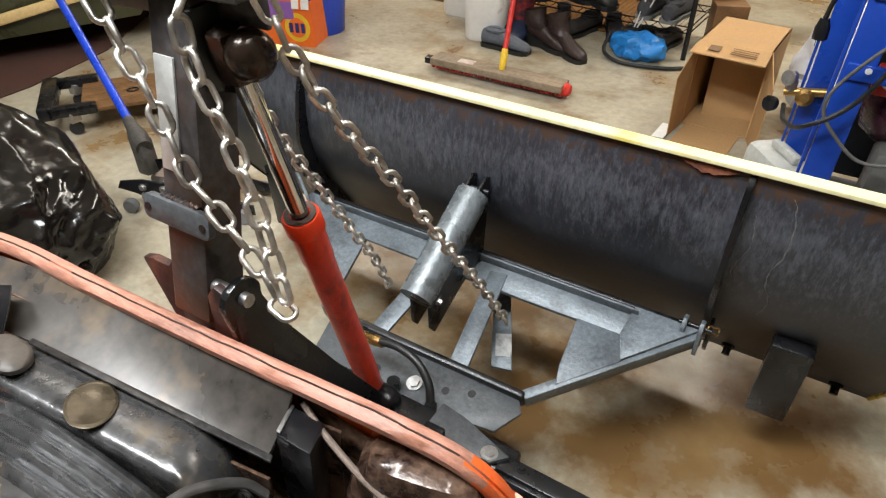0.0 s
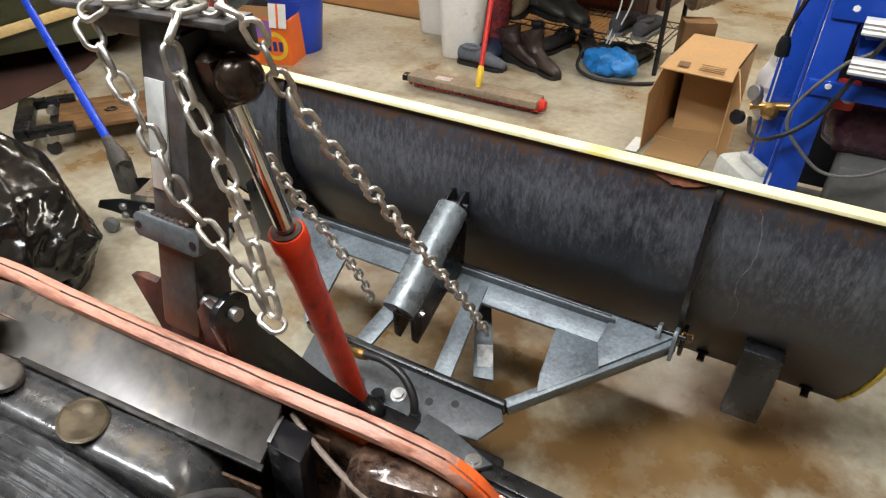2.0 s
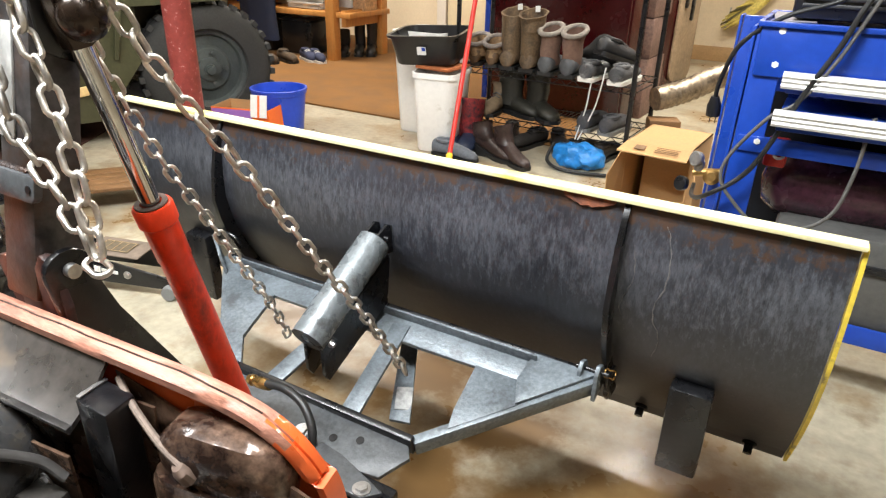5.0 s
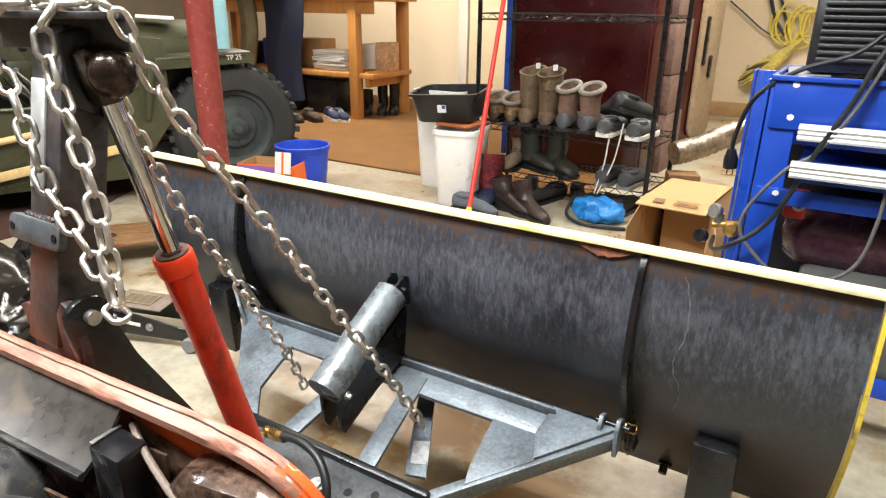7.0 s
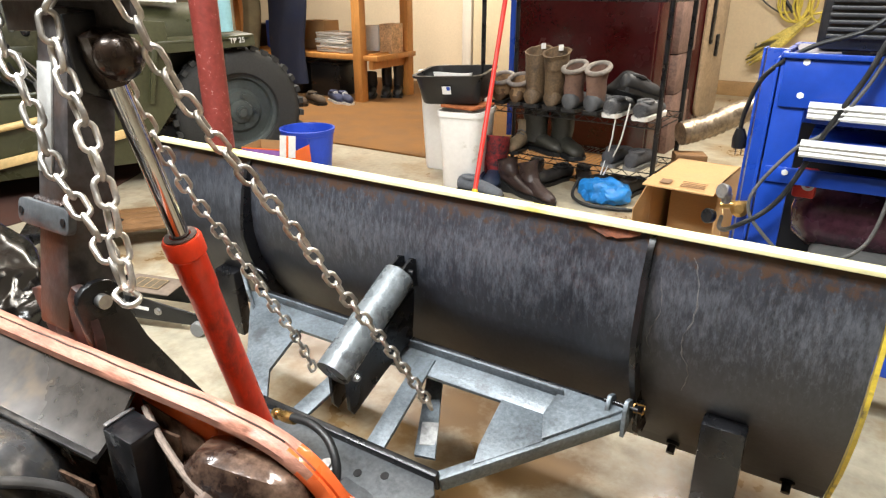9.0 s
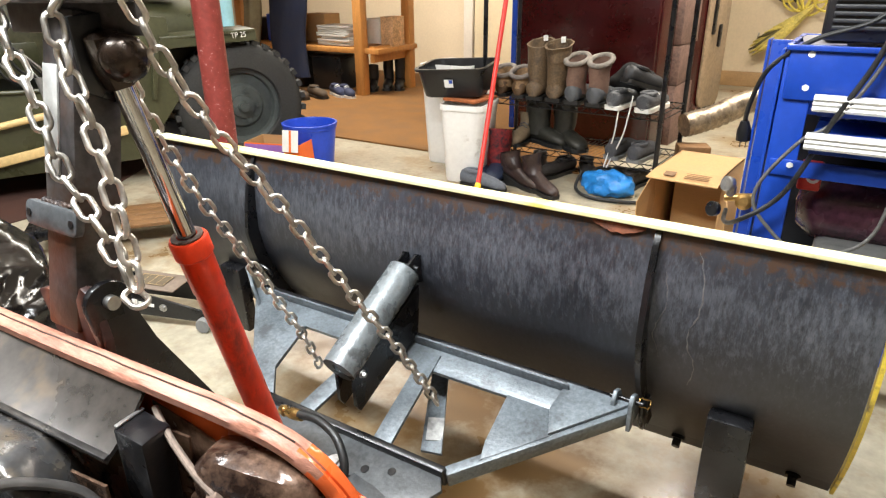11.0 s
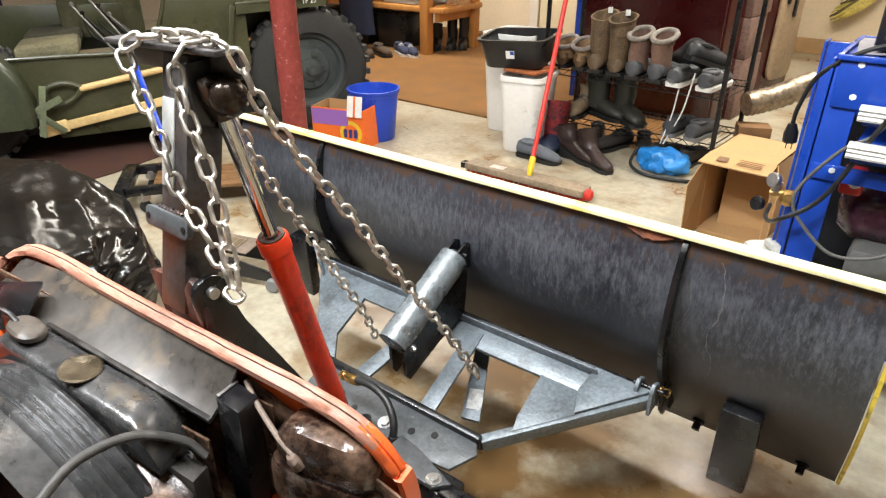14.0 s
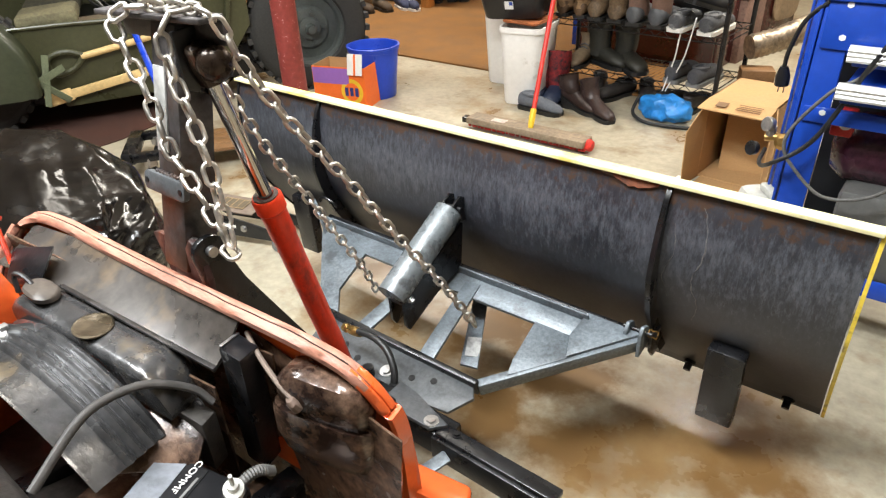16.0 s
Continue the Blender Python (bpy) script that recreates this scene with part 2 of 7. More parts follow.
WOOD = mat("orange_wood", (0.55, 0.25, 0.065), 0.5, var=0.14, scale=6, fine=70, bump=0.1, stretch=(6, 6, 0.6))
HANDLEW = mat("light_wood", (0.66, 0.46, 0.20), 0.5, var=0.1, scale=6, fine=70, bump=0.05)
CREEPW = mat("stained_wood", (0.17, 0.085, 0.032), 0.45, var=0.22, scale=5, fine=60, bump=0.12, stretch=(0.6, 5, 5))
BAGP = mat("black_bag_plastic", (0.008, 0.0065, 0.0055), 0.19, var=0.2, scale=5, fine=30, bump=0.16, stretch=(1, 1, 2.2))
LEATHER = mat("brown_leather", (0.125, 0.080, 0.042), 0.65, var=0.25, scale=12, fine=100, bump=0.3, spot=(0.045, 0.03, 0.02), spot_amount=0.4, spot_scale=9)
DARKLEA = mat("dark_leather", (0.036, 0.021, 0.018), 0.40, var=0.3, scale=12, fine=100, bump=0.4)
GREENRUB = mat("dark_olive_rubber", (0.020, 0.019, 0.014), 0.5, var=0.3)
GREYFAB = mat("grey_fabric", (0.062, 0.062, 0.066), 0.8, var=0.3, fine=200, bump=0.3, spot=(0.17, 0.17, 0.17), spot_amount=0.3, spot_scale=22)
WHITESOLE = mat("white_sole", (0.70, 0.68, 0.64), 0.6, var=0.06)
DENIM = mat("denim", (0.009, 0.013, 0.034), 0.9, var=0.2, fine=220, bump=0.3)
KHAKI = mat("khaki_cloth", (0.17, 0.14, 0.08), 0.9, var=0.2, fine=180, bump=0.3)
REDWORN = mat("maroon_column_paint", (0.215, 0.036, 0.028), 0.42, var=0.16, scale=8, fine=60, bump=0.05, spot=(0.6, 0.5, 0.45), spot_amount=0.02, spot_scale=60)
PAPER = mat("paper", (0.75, 0.74, 0.70), 0.8, var=0.05)
FOIL = mat("aluminium_duct", (0.27, 0.215, 0.155), 0.42, metal=0.75, var=0.3, scale=20, fine=60, bump=0.5)
BLUETARP = mat("blue_plastic_sheet", (0.02, 0.22, 0.62), 0.4, var=0.15, scale=8, fine=40, bump=0.2)
YELROPE = mat("yellow_rope", (0.62, 0.50, 0.08), 0.7, var=0.15)
REDPL = mat("red_plastic", (0.62, 0.035, 0.025), 0.4, var=0.06)
YELPL = mat("yellow_plastic", (0.80, 0.52, 0.03), 0.45, var=0.06)
GREYBOX = mat("tan_metal_door", (0.30, 0.215, 0.135), 0.42, var=0.2, scale=4, fine=50)
ORANGEBOX = mat("orange_carton", (0.85, 0.16, 0.02), 0.5, var=0.04)
PURPLEBOX = mat("purple_carton", (0.28, 0.12, 0.42), 0.5, var=0.04)
TEAL = mat("light_blue_pipe", (0.28, 0.52, 0.58), 0.5, var=0.06)


# ---- building helpers ----
PLACE = Matrix.Identity(4)


def place(m=None):
    """Everything built from here on is set into the garage by m."""
    global PLACE
    PLACE = m or Matrix.Identity(4)


def moved(at, to, turn=0.0, size=1.0, tall=None, lift=0.0):
    """From a spot on the drawing board to its spot in the garage."""
    return Matrix.Translation((to[0], to[1], lift)) @ pose(0, 0, 0, 0, 0, turn) @ Matrix.Diagonal((size, size, tall or size, 1)) @ Matrix.Translation((-at[0], -at[1], 0))


def thing(name, at, label, category, group="", kind="", rot=0.0):
    ob = new(name)
    ob.empty_display_size = 0.1
    at = PLACE @ Vector(at)
    ob.matrix_world = pose(at[0], at[1], at[2], 0, 0, rot)
    return tagged(ob, label, category, group, kind)


def finish(bm, name, material, smooth=35):
    bmesh.ops.recalc_face_normals(bm, faces=bm.faces)
    me = bpy.data.meshes.new(name)
    lim = radians(smooth)
    for f in bm.faces:
        f.smooth = True
    for e in bm.edges:
        if len(e.link_faces) == 2 and e.calc_face_angle(0) > lim:
            e.smooth = False
    bm.to_mesh(me)
    bm.free()
    for m in material if isinstance(material, (list, tuple)) else [material]:
        me.materials.append(m)
    return me


def part(name, bm, material, parent=None, label="", smooth=35):
    """A mesh in world coordinates under a thing or a part."""
    bm.transform(PLACE)
    ob = new(name, finish(bm, name, material, smooth))
    if parent is not None:
        ob.parent = parent
        ob.matrix_parent_inverse = world_of(parent).inverted()
    return tagged(ob, label)


def world_of(ob):
    m = ob.matrix_basis.copy()
    while ob.parent is not None:
        m = ob.parent.matrix_basis @ ob.matrix_parent_inverse @ m
        ob = ob.parent
    return m


def solo(name, bm, material, label, category, group="", kind="", smooth=35):
    return tagged(part(name, bm, material, None, "", smooth), label, category, group, kind)


def B():
    return bmesh.new()


def frame_of(p0, p1, up=(0, 0, 1)):
    z = (Vector(p1) - Vector(p0)).normalized()
    u = Vector(up)
    if abs(z.dot(u)) > 0.99:
        u = Vector((1, 0, 0))
    x = u.cross(z).normalized()
    y = z.cross(x)
    return Matrix(((x.x, y.x, z.x), (x.y, y.y, z.y), (x.z, y.z, z.z)))


def box(bm, c, s, rot=(0, 0, 0), bevel=0.0, mi=0, m=None):
    m = (pose(*c, *rot) if m is None else m) @ Matrix.Diagonal((*s, 1))
    made = bmesh.ops.create_cube(bm, size=1.0, matrix=m)["verts"]
    edges = list({e for v in made for e in v.link_edges})
    faces = list({f for v in made for f in v.link_faces})
    for f in faces:
        f.material_index = mi
    if bevel:
        bmesh.ops.bevel(bm, geom=edges, offset=bevel, segments=2, affect="EDGES", profile=0.5, clamp_overlap=True)
    return bm


def beam(bm, p0, p1, w, h, up=(0, 0, 1), bevel=0.004, mi=0):
    """A square bar from p0 to p1: w across, h along up."""
    p0, p1 = Vector(p0), Vector(p1)
    r = frame_of(p0, p1, up).to_4x4()
    m = Matrix.Translation((p0 + p1) / 2) @ r
    return box(bm, None, (w, h, (p1 - p0).length), bevel=bevel, mi=mi, m=m)


def rod(bm, p0, p1, r, r2=None, seg=20, caps=True, mi=0):
    p0, p1 = Vector(p0), Vector(p1)
    r2 = r if r2 is None else r2
    m = Matrix.Translation((p0 + p1) / 2) @ frame_of(p0, p1).to_4x4()
    n0 = len(bm.faces)
    bmesh.ops.create_cone(bm, cap_ends=caps, segments=seg, radius1=r, radius2=r2, depth=(p1 - p0).length, matrix=m)
    bm.faces.ensure_lookup_table()
    for f in bm.faces[n0:]:
        f.material_index = mi
    return bm


def lathe(bm, prof, c=(0, 0, 0), axis=(0, 0, 1), seg=24, mi=0, caps=True):
    """Turns (radius, height) pairs about axis through c."""
    r = frame_of((0, 0, 0), axis)
    rings = []
    for rad, h in prof:
        rings.append([bm.verts.new(Vector(c) + r @ Vector((rad * math.cos(2 * math.pi * k / seg), rad * math.sin(2 * math.pi * k / seg), h))) for k in range(seg)])
    for a, b in zip(rings, rings[1:]):
        for k in range(seg):
            f = bm.faces.new((a[k], a[(k + 1) % seg], b[(k + 1) % seg], b[k]))
            f.material_index = mi
    for ring, rad in ((rings[0], prof[0][0]), (rings[-1], prof[-1][0])):
        if caps and rad > 1e-4:
            bm.faces.new(ring).material_index = mi
    return bm


def spline(pts, n=8):
    """Points along a smooth curve through pts."""
    p = [Vector(q) for q in pts]
    p = [2 * p[0] - p[1]] + p + [2 * p[-1] - p[-2]]
    out = []
    for i in range(1, len(p) - 2):
        for k in range(n):
            t = k / n
            a, b, c, d = p[i - 1], p[i], p[i + 1], p[i + 2]
            out.append(0.5 * ((2 * b) + (c - a) * t + (2 * a - 5 * b + 4 * c - d) * t * t + (3 * b - a - 3 * c + d) * t ** 3))
    out.append(p[-2])
    return out


def pipe(bm, pts, r, seg=10, mi=0, caps=True):
    """A round tube along points; r a number or a function of the share of the way."""
    rings, ref = [], None
    n = len(pts)
    for i, q in enumerate(pts):
        d = (Vector(pts[min(i + 1, n - 1)]) - Vector(pts[max(i - 1, 0)])).normalized()
        if ref is None:
            ref = Vector((0, 0, 1)) if abs(d.z) < 0.9 else Vector((1, 0, 0))
        x = (ref - d * ref.dot(d)).normalized()
        ref = x
        y = d.cross(x)
        rad = r(i / (n - 1)) if callable(r) else r
        rings.append([bm.verts.new(Vector(q) + rad * (math.cos(2 * math.pi * k / seg) * x + math.sin(2 * math.pi * k / seg) * y)) for k in range(seg)])
    for a, b in zip(rings, rings[1:]):
        for k in range(seg):
            bm.faces.new((a[k], a[(k + 1) % seg], b[(k + 1) % seg], b[k])).material_index = mi
    if caps:
        bm.faces.new(rings[0]).material_index = mi
        bm.faces.new(rings[-1]).material_index = mi
    return bm


def prism(bm, pts, normal, thick, bevel=0.0, mi=0):
    """A plate: the outline pts (3D, in one plane) pushed along normal by thick."""
    n = Vector(normal).normalized() * thick
    a = [bm.verts.new(Vector(p)) for p in pts]
    b = [bm.verts.new(Vector(p) + n) for p in pts]
    k = len(pts)
    fs = [bm.faces.new(a), bm.faces.new(list(reversed(b)))]
    fs += [bm.faces.new((a[i], b[i], b[(i + 1) % k], a[(i + 1) % k])) for i in range(k)]
    for f in fs:
        f.material_index = mi
    if bevel:
        bmesh.ops.bevel(bm, geom=list({e for f in fs for e in f.edges}), offset=bevel, segments=2, affect="EDGES", profile=0.5, clamp_overlap=True)
    return bm


def loft(bm, rings, closed=True, caps=True, mi=0):
    """Skins rings of equal point count."""
    vs = [[bm.verts.new(Vector(p)) for p in ring] for ring in rings]
    n = len(vs[0])
    for a, b in zip(vs, vs[1:]):
        for k in range(n if closed else n - 1):
            bm.faces.new((a[k], a[(k + 1) % n], b[(k + 1) % n], b[k])).material_index = mi
    if caps and closed:
        bm.faces.new(vs[0]).material_index = mi
        bm.faces.new(list(reversed(vs[-1]))).material_index = mi
    return bm


def roundrect(cx, cy, w, h, r, n=4):
    out = []
    for sx, sy, a0 in ((1, 1, 0), (-1, 1, 90), (-1, -1, 180), (1, -1, 270)):
        for k in range(n + 1):
            a = radians(a0 + 90 * k / n)
            out.append((cx + sx * (w / 2 - r) + r * math.cos(a), cy + sy * (h / 2 - r) + r * math.sin(a)))
    return out


def jitter(bm, amount, freq, seed=0.0):
    for v in bm.verts:
        v.co += noise.noise_vector(v.co * freq + Vector((seed, seed * 1.7, -seed))) * amount
    return bm


def bolt(parent, at, axis, r=0.012, h=0.008, material=None, name="bolt", label=""):
    bm = B()
    a = Vector(axis).normalized()
    rod(bm, Vector(at), Vector(at) + a * h * 0.3, r * 1.5, seg=14)
    rod(bm, Vector(at) + a * h * 0.3, Vector(at) + a * h, r, seg=6)
    return part(name, bm, material or BARE, parent, label)


def lettering(words, size, m, material, parent, label=""):
    text = bpy.data.curves.new("lettering", "FONT")
    text.body, text.size, text.extrude, text.align_x, text.align_y = words, size, 0.0006, "CENTER", "CENTER"
    tx = new("lettering", text)
    me = bpy.data.meshes.new_from_object(tx.evaluated_get(bpy.context.evaluated_depsgraph_get()))
    bpy.data.objects.remove(tx)
    me.materials.clear()
    me.materials.append(material)
    ob = new("lettering", me)
    ob.parent = parent
    ob.matrix_parent_inverse = world_of(parent).inverted()
    ob.matrix_basis = PLACE @ m
    return tagged(ob, label)


# ---- the room ----
X0, X1, Y0, Y1, H = -6.6, 3.4, -4.6, 4.73, 2.75
Y2, XS = 5.54, -0.63  # the back wall steps back to the east of XS


def room():
    bm = B()
    bmesh.ops.create_grid(bm, x_segments=40, y_segments=34, size=0.5, matrix=Matrix.Translation(((X0 + X1) / 2, (Y0 + Y2) / 2, 0)) @ Matrix.Diagonal((X1 - X0, Y2 - Y0, 1, 1)))
    geom = bmesh.ops.extrude_face_region(bm, geom=bm.faces[:])["geom"]
    bmesh.ops.translate(bm, verts=[g for g in geom if isinstance(g, bmesh.types.BMVert)], vec=(0, 0, -0.1))
    solo("floor", bm, CONCRETE, "stained smooth concrete garage floor", "floor", kind="structure")
    t = 0.12
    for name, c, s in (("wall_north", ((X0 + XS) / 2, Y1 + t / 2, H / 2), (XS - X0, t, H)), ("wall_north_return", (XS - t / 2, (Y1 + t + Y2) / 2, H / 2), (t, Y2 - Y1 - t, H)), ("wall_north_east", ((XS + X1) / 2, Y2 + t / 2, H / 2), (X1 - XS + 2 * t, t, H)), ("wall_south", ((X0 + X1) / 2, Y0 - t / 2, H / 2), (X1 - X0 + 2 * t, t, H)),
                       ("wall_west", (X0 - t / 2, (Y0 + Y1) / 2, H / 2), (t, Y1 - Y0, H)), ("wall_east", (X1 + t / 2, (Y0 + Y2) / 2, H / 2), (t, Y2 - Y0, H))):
        solo(name, box(B(), c, s), WALLP if "north" in name else WALLDIM, "plain painted garage wall, north sides cream, the others dimmed", "wall", kind="structure")
    solo("ceiling", box(B(), ((X0 + X1) / 2, (Y0 + Y2) / 2, H + 0.06), (X1 - X0, Y2 - Y0, 0.1)), CEIL, "plain painted garage ceiling", "ceiling", kind="structure")
    bm = B()
    box(bm, (-2.85, 3.37, 0.006), (5.4, 2.70, 0.012), bevel=0.003)
    solo("carpet", bm, CARPET, "worn brown carpet lying along the back wall", "carpet", kind="structure")
    # Thin dark sheet added to darken the floor beneath the jeep.
    bm = B()
    prism(bm, [(-1.99, -0.7, 0.0005), (-1.99, 0.17, 0.0005), (-2.08, 0.60, 0.0005), (-2.42, 1.17, 0.0005), (-3.3, 1.75, 0.0005), (-4.5, 0.9, 0.0005), (-3.7, -1.2, 0.0005)], (0, 0, 1), 0.006, 0.002)
    solo("floor_mat", bm, mat("dark_maroon_sheet", (0.048, 0.017, 0.010), 0.95, var=0.2, scale=5, fine=160, bump=0.5), "added dark maroon-brown sheet that darkens the floor under the jeep", "mat", kind="structure")


room()


# Fixture body hung round each added lamp, never in view.
def unseen_ceiling_light(x, y, z, turn, power, tint):
    t = thing("unseen_ceiling_light", (x, y, H), "added white tube fixture under the ceiling, out of view", "lamp", "ceiling lights", rot=turn)
    part("tray", box(B(), (x, y, z + 0.007), (1.3, 0.34, 0.010), bevel=0.003), WHITEP, t, "white enamelled tray")
    for dx in (-0.5, 0.5):
        part("hanger", rod(B(), (x + dx, y, z + 0.012), (x + dx, y, H + 0.01), 0.004, seg=8), BARE, t, "thin hanging rod")


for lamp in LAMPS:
    unseen_ceiling_light(*lamp)


# ---- the snow plough ----
UNIT = Matrix.Scale(0.86, 4)  # plough, lift arm and chains are drawn to the blade's own measure
place(UNIT)
PROFILE = [(-0.178, 0.694), (-0.189, 0.665), (-0.197, 0.620), (-0.202, 0.560), (-0.202, 0.500), (-0.189, 0.440), (-0.168, 0.385), (-0.138, 0.330), (-0.100, 0.270), (-0.055, 0.210), (-0.010, 0.155)]
BX0, BX1 = -0.551, 1.199
XM = (BX0 + BX1) / 2
RIBS = (-0.190, 0.832)
plough = thing("snow_plough", (XM, -0.3, 0), "raised black steel snow plough blade with yellow-edged top", "snow plough")


def normals(prof):
    out = []
    for i in range(len(prof)):
        a, b = prof[max(i - 1, 0)], prof[min(i + 1, len(prof) - 1)]
        d = Vector((b[0] - a[0], b[1] - a[1])).normalized()
        out.append(Vector((d.y, -d.x)))
    return out


PN = [n if n.x < 0 else -n for n in normals(PROFILE)]


def blade():
    bm = B()
    xs = [BX0 + (BX1 - BX0) * k / 60 for k in range(61)]
    rings = []
    for x in xs:
        back = [(x, y + 0.0015 * noise.noise((x * 3, y * 4, z * 5)), z) for y, z in PROFILE]
        front = [(x, y - n.x * 0.008, z - n.y * 0.008) for (y, z), n in zip(PROFILE, PN)]
        rings.append(back + front[::-1])
    loft(bm, rings)
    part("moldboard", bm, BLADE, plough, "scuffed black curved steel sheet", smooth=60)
    bm = B()
    box(bm, ((BX0 + BX1) / 2, -0.180, 0.699), (BX1 - BX0 + 0.012, 0.031, 0.008), bevel=0.0006)
    part("top_edge", jitter(bm, 0.001, 4), YELLOW, plough, "faded yellow painted top strip")
    for x, m_, lab in ((BX0 - 0.004, BLACKP, "black painted end strip"), (BX1 + 0.003, YELLOWE, "yellow painted end strip")):
        bm = B()
        pr = [(x, y - 0.006, z) for y, z in PROFILE] + [(x, 0.030, 0.100)]
        pr += [(x, 0.048, 0.108)] + [(x, y + 0.022, z) for y, z in PROFILE[::-1]]
        prism(bm, pr, (1, 0, 0), 0.007)
        part("end_strip", bm, m_, plough, lab)
    bm = B()
    prism(bm, [(BX0, -0.014, 0.163), (BX0, 0.026, 0.108), (BX0, 0.034, 0.114), (BX0, -0.006, 0.169)], (1, 0, 0), BX1 - BX0)
    part("cutting_edge", bm, BLADE, plough, "worn steel cutting edge")
    for x in RIBS:
        bm = B()
        pr = [(x, y, z) for y, z in PROFILE[:-1]] + [(x, y - 0.036 * min(1, 0.15 + k * 0.22), z - 0.003) for k, (y, z) in reversed(list(enumerate(PROFILE[:-1])))]
        prism(bm, pr, (1, 0, 0), 0.011)
        part("rib", bm, BLACKP, plough, "black welded stiffening rib")
    for x in (-0.50, -0.21, 0.06, 0.32, 0.60, 0.895, 1.13):
        bolt(plough, (x, 0.004, 0.138), (0, -0.8, -0.6), 0.010, 0.026, BLACKP, "edge_bolt")
    for x, k0, k1, w in ((0.922, 1, 6, 0.0022), (0.862, 2, 5, 0.0013)):
        bm = B()
        line = spline([(x + 0.010 * math.sin(k * 2.3 + x * 9), PROFILE[k][0] + PN[k].x * 0.0003 + 0.0015 * noise.noise((x * 3, PROFILE[k][0] * 4, PROFILE[k][1] * 5)), PROFILE[k][1] + PN[k].y * 0.0003) for k in range(k0, k1 + 1)], 14)
        rings = []
        for i, p in enumerate(line):
            half = w * (0.75 + 0.9 * noise.noise(p * 90)) * (1 - 0.5 * i / len(line))
            p = p + Vector((0.004 * noise.noise(p * 60), 0, 0))
            rings.append([p + Vector((-half, 0.0012, 0)), p + Vector((-half * 0.6, 0.0, 0)), p + Vector((half * 0.6, 0.0, 0)), p + Vector((half, 0.0012, 0))])
        loft(bm, rings)
        part("paint_run", bm, mat("pale_run", (0.10, 0.098, 0.096), 0.6, var=0.3, scale=30), plough, "thin pale run mark")
    bm = B()
    n = 40
    rings = []
    for i in range(n):
        u = i / (n - 1)
        x = 0.715 + 0.10 * u
        d = (0.005 + 0.007 * math.sin(math.pi * u) * (0.6 + 0.4 * noise.noise((u * 9, 0, 0)))) * math.sin(math.pi * u) ** 0.4 + 0.002
        rings.append([(x, -0.184, 0.690), (x, -0.1865, 0.692), (x, -0.1865 - d * 0.6, 0.692 - d * 1.6), (x, -0.184 - d * 0.6, 0.690 - d * 1.6)])
    loft(bm, rings)
    part("rust_patch", bm, RUST, plough, "rusty bare patch under the top strip")


blade()
SLOPE, RISE = 0.278, 0.391  # the raised frame climbs towards the blade
FUP = Vector((0, -SLOPE, 1)).normalized()


def on_frame(x, y, up=0.0):
    return Vector((x, y, RISE + SLOPE * y)) + FUP * up


def flat(pts, up=0.0, thick=0.009, bevel=0.0015):
    return prism(B(), [on_frame(x, y, up - thick) for x, y in pts], FUP, thick, bevel)


def mirror(pts):
    return [(2 * XM - x, y) for x, y in reversed(pts)]


